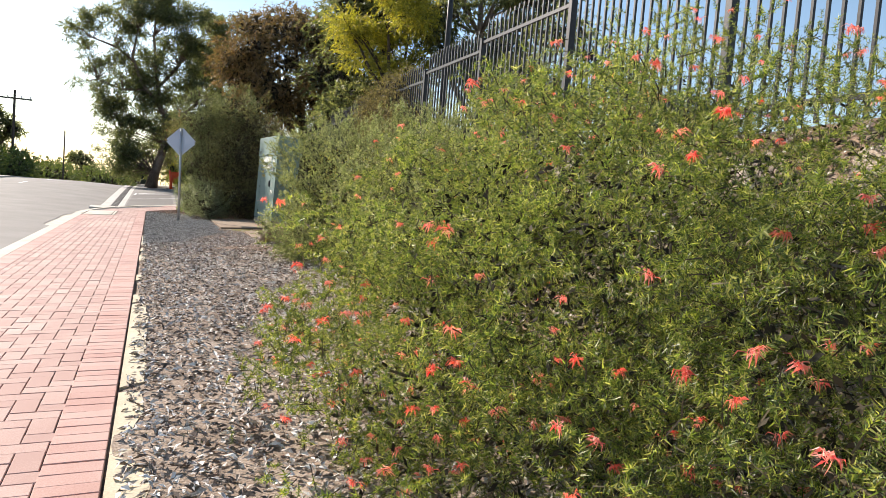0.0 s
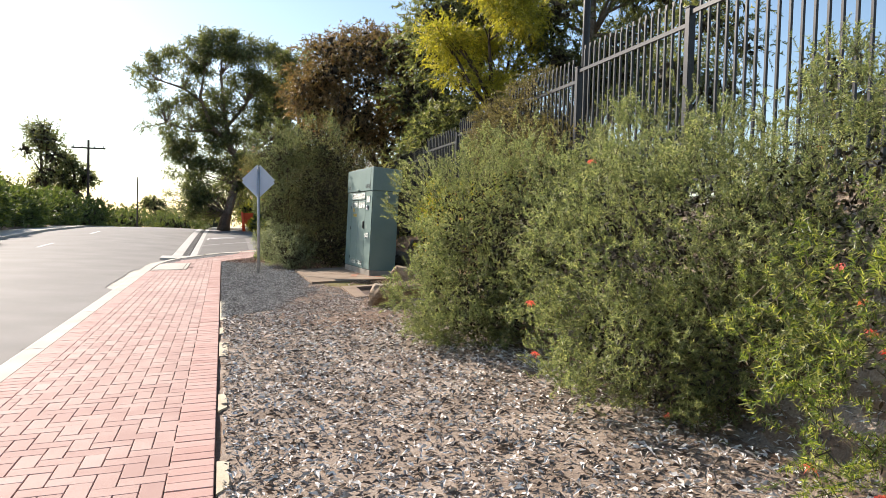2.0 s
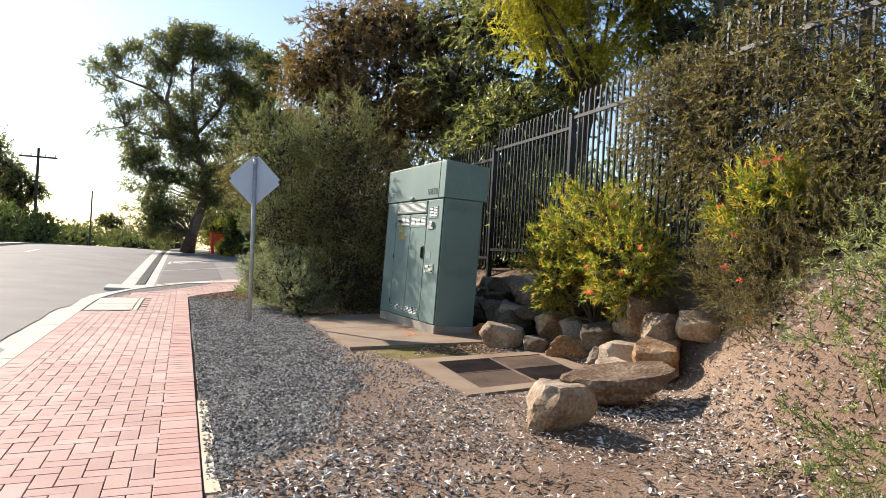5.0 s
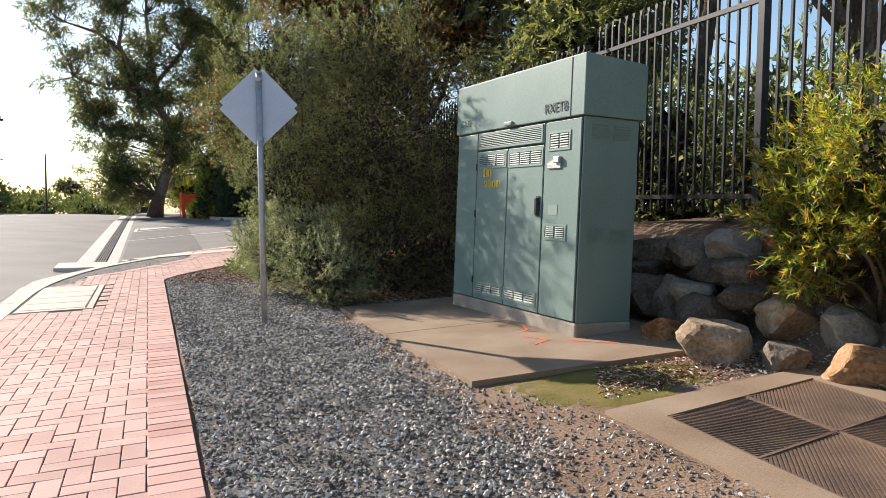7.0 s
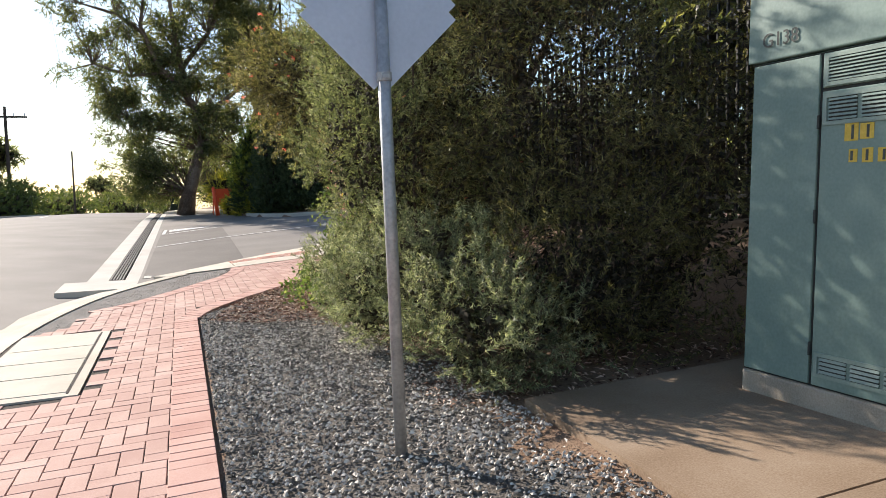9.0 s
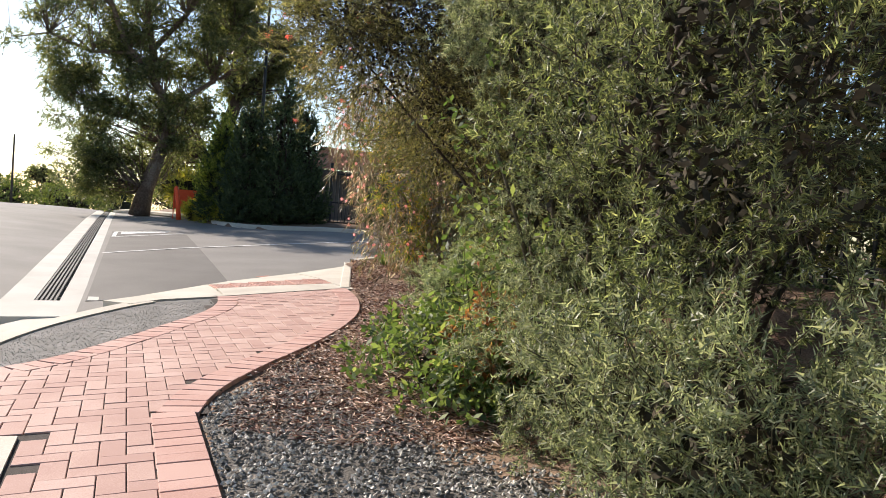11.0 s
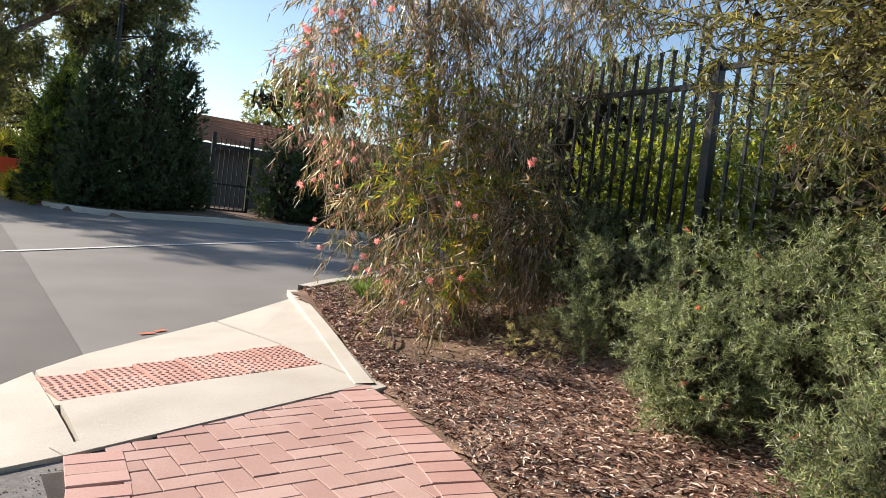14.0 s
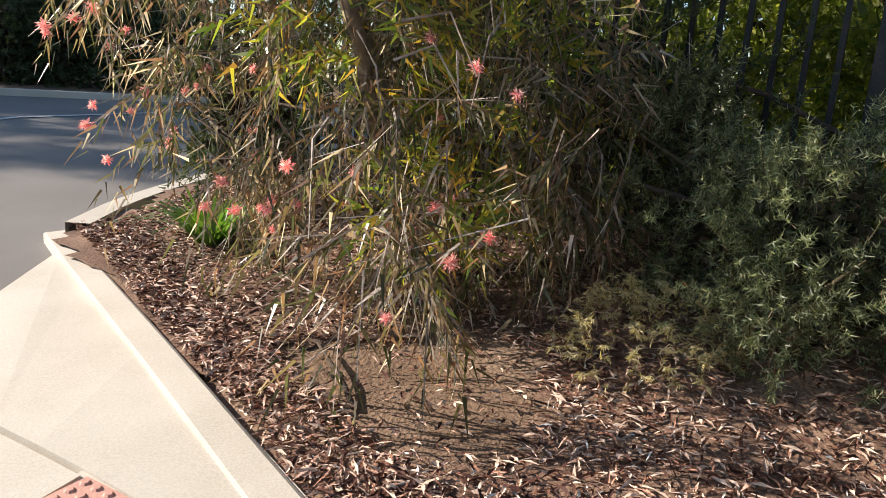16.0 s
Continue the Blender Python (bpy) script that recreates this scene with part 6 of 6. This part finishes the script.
# stacked behind the cabinet, their stone coloured darker for the shade there
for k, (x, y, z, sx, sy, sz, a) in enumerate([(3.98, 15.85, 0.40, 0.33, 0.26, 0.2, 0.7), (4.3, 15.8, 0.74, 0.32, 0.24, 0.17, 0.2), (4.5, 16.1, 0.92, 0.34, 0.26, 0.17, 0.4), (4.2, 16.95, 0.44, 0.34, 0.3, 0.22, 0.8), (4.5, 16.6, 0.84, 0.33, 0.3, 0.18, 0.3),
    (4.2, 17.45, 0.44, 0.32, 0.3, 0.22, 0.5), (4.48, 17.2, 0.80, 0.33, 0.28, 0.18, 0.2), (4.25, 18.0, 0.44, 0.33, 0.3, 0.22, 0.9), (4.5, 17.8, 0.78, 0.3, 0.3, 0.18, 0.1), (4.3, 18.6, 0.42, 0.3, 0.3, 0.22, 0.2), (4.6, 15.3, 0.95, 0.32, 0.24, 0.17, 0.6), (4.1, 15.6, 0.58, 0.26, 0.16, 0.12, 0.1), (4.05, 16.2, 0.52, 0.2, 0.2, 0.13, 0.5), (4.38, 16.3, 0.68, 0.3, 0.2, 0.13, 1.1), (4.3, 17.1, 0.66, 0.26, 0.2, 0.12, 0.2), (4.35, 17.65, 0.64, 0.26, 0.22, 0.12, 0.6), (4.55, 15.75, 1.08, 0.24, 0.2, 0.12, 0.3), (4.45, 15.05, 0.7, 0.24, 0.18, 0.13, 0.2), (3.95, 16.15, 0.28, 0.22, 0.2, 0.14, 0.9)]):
    boulder(x, y, z, sx, sy, sz, a, 340 + k, "rock_grey_shade", "grey boulder stacked against the bank, coloured dark for shade")

# ---------------------------------------------------------------- poles, bollard, gate, house
lp = thing("street_light_pole", (6.0, 12.6, 1.3), "dark steel lamp pole behind the fence", "lamp pole")
link("shaft", *tube([(6.0, 12.6, 1.0), (6.0, 12.6, 8.5)], [0.075, 0.05], 12), M["black_steel"], lp, smooth_shade=True)
link("base_collar", *tube([(6.0, 12.6, 1.2), (6.0, 12.6, 1.5)], [0.1, 0.1], 12), M["black_steel"], lp)
sp = thing("thin_light_pole", (5.1, 54.0, 0.6), "thin dark lamp pole beyond the conifers", "lamp pole")
link("shaft", *tube([(5.1, 54, 0.3), (5.1, 54, 11)], [0.09, 0.06], 10), M["black_steel"], sp, smooth_shade=True)
for k, (x, y, h) in enumerate([(-13.2, 84, 9.1), (-8.6, 85, 5.6)]):
    zb = rise(y) - 0.2
    p = thing("power_pole", (x, y, zb), "dark timber power pole with a crossarm" if k == 0 else "plain thin power pole", "power pole", "power poles")
    link("shaft", *tube([(x, y, zb - 0.3), (x, y, zb + h)], [0.16 - 0.07 * k, 0.11 - 0.05 * k], 10), M["timber_pole"], p)
    if k == 0:
        part("crossarm", boxed(x - 1.6, x + 1.6, y - 0.06, y + 0.06, zb + h - 0.9, zb + h - 0.75), M["timber_pole"], p)
        for dx in (-1.4, -0.6, 0.6, 1.4):
            link("insulator", *tube([(x + dx, y, zb + h - 0.75), (x + dx, y, zb + h - 0.5)], [0.06, 0.04], 8), M["white_plastic"], p)
wire = thing("power_line", (-13.2, 84, 7.5), "thin power line along the main road", "cable")
for dx in (-1.4, 1.4):
    link("strand", *tube([(-13.2 + dx - (84 - y) * 0.06, y, 8.42 - 0.0015 * (84 - y) * (y - 20)) for y in np.linspace(20, 84, 13)], [0.012] * 13, 4), M["black_steel"], wire)

bol = thing("orange_bollard", (1.25, 46.6, base(1.25, 46.6)), "orange plastic bollard with a mesh barrier", "bollard")
bz = base(1.25, 46.6) + 0.12
link("post", *tube([(1.30, 46.6, bz - 0.1), (1.24, 46.6, bz + 0.45), (1.16, 46.6, bz + 1.02)], [0.085, 0.07, 0.07], 12), M["orange"], bol, smooth_shade=True)
link("post_cap", *tube([(1.16, 46.6, bz + 1.02), (1.155, 46.6, bz + 1.07)], [0.055, 0.03], 12), M["orange"], bol)
net = thing("barrier_mesh", (1.5, 49.2, base(1.5, 49)), "orange plastic mesh barrier by the tree", "barrier")
link("net", *flat_patch([(1.25, 49.3), (2.1, 49.35), (2.1, 49.36), (1.25, 49.31)], lambda x, y: 0.6, 0.95, 0.72), M["orange"], net)
for x in (1.25, 2.1):
    link("stake", *tube([(x, 49.3, 0.4), (x, 49.3, 1.6)], [0.02, 0.02], 6), M["orange"], net)
link("tag", *flat_patch([(2.15, 49.2), (2.42, 49.2), (2.42, 49.22), (2.15, 49.22)], lambda x, y: 0.7, 0.75, 0.6), M["white_plastic"], net)
bn = thing("wheelie_bin", (-0.4, 63, rise(63)), "dark green wheelie bin beside the road", "bin")
part("tub", boxed(-0.7, -0.15, 62.7, 63.3, rise(63) - 0.1, rise(63) + 0.95, bevel=0.04), M["bin"], bn)
part("lid", boxed(-0.74, -0.11, 62.66, 63.36, rise(63) + 0.95, rise(63) + 1.03, bevel=0.03), M["bin"], bn)
vs, fs = flat_patch([(-0.7, 57.2), (0.7, 54.0), (2.2, 49.2), (2.9, 49.4), (1.4, 55), (0.0, 58.5)], base, 0.06, 0.1, 0.8)
tagged(link("far_path", vs, fs, M["concrete"]), "pale concrete path beyond the side road", "path", kind="structure")

gate = thing("steel_gate", (7.2, 46.9, 0.6), "black steel picket gate beyond the side road", "gate")
for x in (6.7, 7.85):
    part("gate_post", boxed(x - 0.05, x + 0.05, 46.85, 46.95, 0.4, 3.0), M["black_steel"], gate)
for z in (0.75, 1.5, 2.6):
    part("gate_rail", boxed(6.75, 7.8, 46.88, 46.92, z - 0.025, z + 0.025), M["black_steel"], gate)
for k in range(8):
    part("gate_bar", boxed(6.78 + 0.14 * k - 0.012, 6.78 + 0.14 * k + 0.012, 46.89, 46.91, 0.65, 2.85), M["black_steel"], gate)
house = thing("house", (11, 54, 0.7), "low rendered house with a terracotta tile roof", "house")
part("wall", boxed(7.2, 19, 52.0, 60, 0.3, 2.95), M["wall"], house)
vs, fs = [], []
cols, rws = 150, 16
for j in range(rws):
    for e in (0, 1):
        for i in range(cols + 1):
            k = (j + e) / rws
            x = 6.7 + 1.6 * k + (12.8 - 1.6 * k) * i / cols
            vs.append((x, 51.5 + 4.0 * k, 2.95 + 1.35 * k + 0.035 * abs(math.sin(i * math.pi / 3)) + (0.05 if e == 0 else 0.0)))
w = cols + 1
fs = [(r_ * w + i, r_ * w + i + 1, (r_ + 1) * w + i + 1, (r_ + 1) * w + i) for r_ in range(2 * rws - 1) for i in range(cols)]
link("roof", vs, fs, M["roof"], house, "terracotta tile roof")
part("fascia", boxed(6.75, 19.4, 51.46, 51.5, 2.8, 2.97), M["timber_pole"], house)


# ---------------------------------------------------------------- loose ground cover
def scatter(n, poly, seed, avoid=None, dense=None):
    rng = random.Random(seed)
    x0, x1 = min(p[0] for p in poly), max(p[0] for p in poly)
    y0, y1 = min(p[1] for p in poly), max(p[1] for p in poly)
    out = []
    while len(out) < n:
        x, y = rng.uniform(x0, x1), rng.uniform(y0, y1)
        if inside(poly, x, y) and not (avoid and avoid(x, y)) and (dense is None or rng.random() < dense(x, y)):
            out.append((x, y))
    return np.array(out)


def stones(name, pts, size, mat, label, seed, lift=0.016, zfun=bed):
    """Small irregular pyramids of stone."""
    rng = np.random.default_rng(seed)
    n = len(pts)
    z = np.array([zfun(x, y) for x, y in pts]) + lift
    s = size * rng.uniform(0.5, 1.35, n)
    an = rng.uniform(0, 6.28, n)
    V = np.zeros((n, 5, 3))
    for k in range(4):
        a = an + k * 1.571 + rng.uniform(-0.4, 0.4, n)
        r = s * rng.uniform(0.7, 1.2, n)
        V[:, k] = np.stack([pts[:, 0] + np.cos(a) * r, pts[:, 1] + np.sin(a) * r * 0.75, z - 0.004 + s * rng.uniform(0, 0.4, n)], 1)
    V[:, 4] = np.stack([pts[:, 0] + s * rng.uniform(-0.4, 0.4, n), pts[:, 1] + s * rng.uniform(-0.4, 0.4, n), z + s * rng.uniform(0.5, 1.0, n)], 1)
    q = np.array([(0, 1, 4), (1, 2, 4), (2, 3, 4), (3, 0, 4)])
    F = (np.arange(n)[:, None, None] * 5 + q[None]).reshape(-1, 3)
    tagged(link(name, V.reshape(-1, 3), F, mat), label, "gravel", kind="stuff")


def chips(name, pts, length, width, mat, label, seed, curl=0.3, lift=0.006, category="mulch"):
    """Flat, slightly bent flakes lying about."""
    rng = np.random.default_rng(seed)
    n = len(pts)
    z = np.array([bed(x, y) for x, y in pts]) + lift + rng.uniform(0, 0.02, n)
    c = np.stack([pts[:, 0], pts[:, 1], z], 1)
    a = rng.uniform(0, 6.28, n)
    tilt = rng.normal(size=n) * 0.28
    u_ = np.stack([np.cos(a) * np.cos(tilt), np.sin(a) * np.cos(tilt), np.sin(tilt)], 1)
    roll = rng.normal(size=n) * 0.5
    w_ = np.stack([-np.sin(a) * np.cos(roll), np.cos(a) * np.cos(roll), np.sin(roll)], 1)
    ln = (length * rng.uniform(0.35, 1.3, n) * 0.5)[:, None]
    wd = (width * rng.uniform(0.5, 1.3, n) * 0.5)[:, None]
    up_ = np.zeros((n, 3))
    up_[:, 2] = curl * ln[:, 0]
    V = np.stack([c - u_ * ln, c + w_ * wd + up_ + u_ * ln * 0.2, c + u_ * ln, c - w_ * wd + up_ - u_ * ln * 0.2], 1)
    F = np.arange(4 * n).reshape(-1, 4)
    tagged(link(name, V.reshape(-1, 3), F, mat), label, category, kind="stuff")


def on_path(x, y):
    return inside(PATH_POLY, x, y)


MULCH = [(0.05, -5), (3.6, -5), (4.4, 4), (4.3, 11), (3.6, 12.6), (2.3, 12.5), (1.4, 12.2), (0.9, 11.5), (0.05, 11.2)]
LITTER = [(2.45, 28.8), (3.6, 32.7), (5.3, 33.3), (5.3, 25.5), (4, 23), (2.0, 22.3), (0.6, 22.8), (0.1, 23.2), (0.6, 24.6), (1.1, 25.3), (1.65, 26.2), (2.05, 27.05), (2.35, 28.1)]
SOILY = [(0.6, 11.8), (2.2, 10.8), (3.9, 9.6), (4.75, 9.6), (4.75, 12), (4.8, 16), (3.9, 16), (3.3, 14.9), (2.1, 14.9), (2.0, 13.4)]
avoid_pad = lambda x, y: (1.7 < x < 3.95 and 15.45 < y < 19.1) or (2.1 < x < 3.85 and 12.8 < y < 14.85) or on_path(x, y)
ragged = lambda x, y: avoid_pad(x, y) or not inside(GRAVEL, x + 0.3 * smooth(0.3, 0.8, x) * noise.noise((x * 2.2, y * 2.2, 8)), y + 0.3 * smooth(0.3, 0.8, x) * noise.noise((x * 2.2, y * 2.2, 9)))
gpts = scatter(30000, [(x + (0.3 if x > 0.1 else 0), y + (0.3 if y > 20 else -0.3)) for x, y in GRAVEL], 1, ragged)
stones("gravel", gpts, 0.0135, M["gravel"], "loose dark grey gravel", 1)
stones("stray_gravel", scatter(5000, [(0.05, 9.5), (1.8, 11), (2.3, 13), (2.0, 15.2), (1.75, 15.5), (0.05, 14)], 2, avoid_pad), 0.012, M["gravel"], "stray grey gravel in bark mulch", 2, 0.004)
stones("verge_gravel", scatter(6500, [(-1.7, 23.6), (-1.3, 23.75), (-1.1, 24.6), (-0.9, 25.1), (-0.3, 26.0), (0.1, 26.7), (0.5, 27.4), (0.66, 28.4), (-0.3, 27.95), (-0.85, 27.1), (-1.22, 26.25), (-1.52, 24.9)], 12, lambda x, y: inside(PATH_POLY, x, y) and y > 23.8), 0.006, M["gravel"], "grey grit on the verge", 12, -0.016, base)
chips("bark_mulch", scatter(52000, MULCH, 3, on_path, lambda x, y: 1 - 0.8 * smooth(9.6, 10.8, y) * smooth(0.7, 1.3, x) * (1 - smooth(2.6, 3.1, x))), 0.068, 0.021, M["bark"], "weathered pale bark mulch over soil", 3)
chips("thin_mulch", scatter(12000, SOILY, 4, avoid_pad), 0.045, 0.012, M["bark"], "thin scatter of bark chips on soil", 4)
chips("gravel_chips", scatter(2500, GRAVEL, 5, avoid_pad), 0.04, 0.01, M["bark"], "few bark chips among gravel", 5, lift=0.03)
lrng = random.Random(66)
chips("leaf_litter", scatter(52000, LITTER, 6, lambda x, y: on_path(x, y) or (swept(x, y) and lrng.random() < 0.8)), 0.072, 0.0125, M["litter"], "dry brown leaf litter", 6, 0.18, 0.022, category="leaf litter")
chips("edge_litter", scatter(4200, [(2.50, 29.08), (2.78, 29.0), (3.9, 32.6), (3.62, 32.85)], 16), 0.072, 0.0125, M["litter"], "dry brown leaf litter against the ramp edge", 16, 0.18, 0.03, category="leaf litter")
chips("pale_litter", scatter(9000, LITTER, 7, lambda x, y: on_path(x, y) or swept(x, y)), 0.045, 0.008, M["bark"], "pale dry bark among leaf litter", 7, 0.2, 0.02, category="leaf litter")
chips("shrub_litter", scatter(5000, [(1.2, 19.2), (1.7, 19.1), (4, 19.3), (4, 23), (2, 24.5), (1.6, 23)], 8, avoid_pad), 0.06, 0.014, M["litter"], "dry leaves under the shrubs", 8, category="leaf litter")

chips("bank_litter", scatter(1500, [(2.3, 14.9), (3.6, 14.95), (3.95, 15.3), (3.5, 15.6), (2.6, 15.45)], 14, avoid_pad), 0.05, 0.011, M["litter"], "dry leaves between moss and boulders", 14, 0.2, 0.012, category="leaf litter")

# fallen sticks
rngs = random.Random(77)
for k, (x, y, a, ln, r) in enumerate([(3.15, 29.98, 1.05, 0.55, 0.011), (2.42, 27.48, -1.19, 0.85, 0.011), (3.0, 29.45, 2.6, 0.25, 0.008), (2.72, 29.6, 0.6, 0.3, 0.006), (1.3, 4.7, -0.5, 0.3, 0.007), (3.6, 29.2, -0.4, 0.5, 0.008), (2.6, 28.2, 0.9, 0.35, 0.006), (4.1, 29.6, 0.3, 0.6, 0.007)]):
    d = Vector((math.cos(a), math.sin(a), 0))
    s = Vector((x, y, bed(x, y) + r + 0.004))
    pts = [s + d * ln * t_ + Vector((0.02 * math.sin(5 * t_ + k), 0.03 * math.sin(4 * t_), 0.02 * math.sin(3.1 * t_) + 0.05 * t_ * (k == 0))) for t_ in (0, 0.3, 0.6, 1)]
    tagged(link("fallen_stick", *tube(pts, [r, r * 0.95, r * 0.8, r * 0.6], 6), M["trunk_dark" if k < 2 else "twig"], origin=s, smooth_shade=True), "thin dark stick lying on the litter" if k < 2 else "bare grey stick lying on the litter", "stick", "fallen sticks")


# strap-leaf clump and cream everlasting
def tuft(name, label, x, y, n, length, width, mat, seed, category):
    rng = random.Random(seed)
    vs, fs = [], []
    z = bed(x, y)
    for _ in range(n):
        a, lean_ = rng.uniform(0, 6.28), rng.uniform(0.25, 1.0)
        d, s = Vector((math.cos(a), math.sin(a), 0)), Vector((-math.sin(a), math.cos(a), 0))
        ln = length * rng.uniform(0.6, 1.1)
        o = len(vs)
        for t_ in (0, 0.35, 0.7, 1):
            p = Vector((x, y, z)) + d * (0.05 + ln * lean_ * t_) + Vector((0, 0, ln * (1.1 * t_ - (0.35 + 0.5 * lean_) * t_ * t_)))
            w_ = s * width * (1 - 0.85 * t_) * 0.5
            vs += [p - w_, p + w_]
        fs += [(o + 2 * k, o + 2 * k + 1, o + 2 * k + 3, o + 2 * k + 2) for k in range(3)]
    t = thing(name, (x, y, z), label, category)
    link("leaf_clump", vs, fs, mat, t)
    return t


tuft("strap_leaf_plant", "bright green strap-leaf clump by the kerb", 3.98, 31.95, 120, 0.55, 0.03, L["strap"], 5, "plant")
L["everlasting"] = leaf_material("everlasting_leaf", [(0.20, 0.16, 0.08), (0.38, 0.32, 0.18), (0.55, 0.48, 0.30)], 0.7, 0.4)
t = thing("everlasting_plant", (4.35, 29.35, bed(4.35, 29.35)), "low plant with faded cream flower heads", "plant")
pos, sd = foliage("foliage", t, [(4.3, 29.4, 0.32, 0.42, 0.3, 0.18), (4.6, 29.1, 0.32, 0.3, 0.3, 0.15), (4.3, 28.72, 0.16, 0.16, 0.14, 0.1)], 640, 10, (0.03, 0.009), 0.1, L["everlasting"], 301, floor=bed)
CREAM = [flower_mesh("flower", 0.020, 16, M["petal_white"], s, 0.0) for s in (21, 22)]
flowers(t, pos, sd, CREAM, 170, 23, 0.08, scale=1.9)
DEAD = leaf_material("dead_leaf", [(0.16, 0.055, 0.02), (0.27, 0.12, 0.055), (0.36, 0.22, 0.13)], 0.7, 0.3)
t = thing("withered_shoots", (1.70, 23.42, bed(1.70, 23.42)), "withered orange-brown leaves on the creeper", "plant")
foliage("withered_leaves", t, [(1.70, 23.42, 0.42, 0.2, 0.28, 0.26)], 110, 7, (0.09, 0.03), 0.12, DEAD, 302, droop=0.5, floor=bed)


# ---------------------------------------------------------------- brick path
def paver(length, width, h=0.06, ch=0.0025):
    a, b = length / 2, width / 2
    V = [(x * (a - ch), y * (b - ch), 0) for x, y in ((-1, -1), (1, -1), (1, 1), (-1, 1))]
    V += [(x * a, y * b, -ch) for x, y in ((-1, -1), (1, -1), (1, 1), (-1, 1))]
    V += [(x * a, y * b, -h) for x, y in ((-1, -1), (1, -1), (1, 1), (-1, 1))]
    F = [(0, 1, 2, 3)]
    for o in (0, 4):
        F += [(o + 4 + k, o + 4 + (k + 1) % 4, o + (k + 1) % 4, o + k) for k in range(4)]
    return V, F


def paver_mesh(name, length, width, mat):
    me = bpy.data.meshes.new(name)
    me.from_pydata(*[paver(length, width)[0], [], paver(length, width)[1]])
    me.materials.append(mat)
    return me


rngb = random.Random(4)
U = 0.1175
field, course = [], []
lid_poly = [(-1.72, 20.78), (-1.72, 23.56), (-0.80, 23.40), (-0.80, 20.72)]
inner_poly = [(-1.49, -8)] + [(-1.49, 23.6), (-1.28, 23.75), (-1.1, 24.6), (-0.9, 24.95), (-0.58, 25.3), (-0.24, 25.8), (0.18, 26.5), (0.55, 27.15), (0.80, 27.75), (0.88, 28.5), (2.2, 29.02), (2.08, 28.1), (1.8, 27.15), (1.41, 26.3), (0.9, 25.5), (0.37, 24.8), (0.0, 24.25), (-0.235, 23.6), (-0.235, -8)]
# herringbone: every cell of the two-by-one pattern, laid at right angles
for i in range(-16, 26):
    for j in range(-70, 260):
        k = (i - j) % 4
        if k == 0:
            cx, cy, a = (i + 1.0) * U, (j + 0.5) * U, 0.0
        elif k == 3:
            cx, cy, a = (i + 0.5) * U, (j + 1.0) * U, math.pi / 2
        else:
            continue
        cx -= 0.235
        if any(inside(inner_poly, cx + dx_, cy + dy_) for dx_, dy_ in ((0, 0), (0.09, 0), (-0.09, 0), (0, 0.09), (0, -0.09)) ) and not inside(lid_poly, cx, cy):
            field.append((cx, cy, a))


def along(line, gap, off):
    """Places and headings every gap metres beside a line."""
    line = resample(line, 0.02)
    out, left = [], 0.0
    for a, b in zip(line, line[1:]):
        d = math.dist(a, b)
        left += d
        if left >= gap:
            left -= gap
            h = math.atan2(b[1] - a[1], b[0] - a[0])
            out.append((b[0] - math.sin(h) * off, b[1] + math.cos(h) * off, h + math.pi / 2))
    return out


course += along([(0, -8), (0, 23.55)], U, 0.115)
course += along(rounded(PATH_R[1:], 2), 0.121, 0.115)
course += along([(-1.715, -8), (-1.715, 20.7)], U, -0.115)
course += along(rounded(COURSE_L, 2), 0.121, -0.115)

path = thing("pavement", (-0.8, 10, base(-0.8, 10)), "herringbone path of salmon-red clay pavers", "path", kind="structure")
po = path.matrix_basis.translation
link("sand_bed", *cell_sheet([(-1.72, -9), (-1.72, 20.7), (-1.72, 23.55), (-1.3, 23.8), (-1.1, 24.7), (-0.97, 25.1), (-0.38, 25.95), (0.39, 27.3), (0.66, 28.5), (2.40, 29.08), (2.28, 28.1), (2.0, 27.05), (1.6, 26.2), (1.07, 25.35), (0.53, 24.63), (0.14, 24.02), (-0.005, 23.45), (-0.005, -9)], base, -0.008, 0.12), M["joint"], path)
FIELD, EDGE = paver_mesh("brick", 0.2300, 0.1123, M["brick"]), paver_mesh("brick", 0.2300, 0.1123, M["brick_edge"])
rest_f, rest_c = [], []
slope = math.atan(0.047)


def lay(x, y, a, edge):
    z = base(x, y) + (0.004 if edge else 0.0) + rngb.uniform(-0.0015, 0.0015)
    near = 15.2 < y < 18.0 and x > -1.2
    tx, ty = rngb.uniform(-0.006, 0.006), -slope + rngb.uniform(-0.006, 0.006)
    m = Matrix.Translation((x, y, z)) @ Euler((tx, ty, 0)).to_matrix().to_4x4() @ Matrix.Rotation(a + rngb.uniform(-0.008, 0.008), 4, "Z")
    if near:
        ob = new("brick", EDGE if edge else FIELD)
        ob.parent = path
        ob.matrix_basis = Matrix.Translation(-po) @ m
    else:
        (rest_c if edge else rest_f).append(m)


for x, y, a in field:
    lay(x, y, a, False)
for x, y, a in course:
    lay(x, y, a, True)
for ms, mat, nm in ((rest_f, M["brick"], "more_bricks"), (rest_c, M["brick_edge"], "more_edge_bricks")):
    V0, F0 = paver(0.2300, 0.1123)
    V0 = np.c_[np.array(V0), np.ones(12)]
    V = np.concatenate([(np.array(m) @ V0.T).T[:, :3] for m in ms])
    F = (np.arange(len(ms))[:, None, None] * 12 + np.array(F0)[None]).reshape(-1, 4)
    link(nm, V, F, mat, path, kind="stuff")
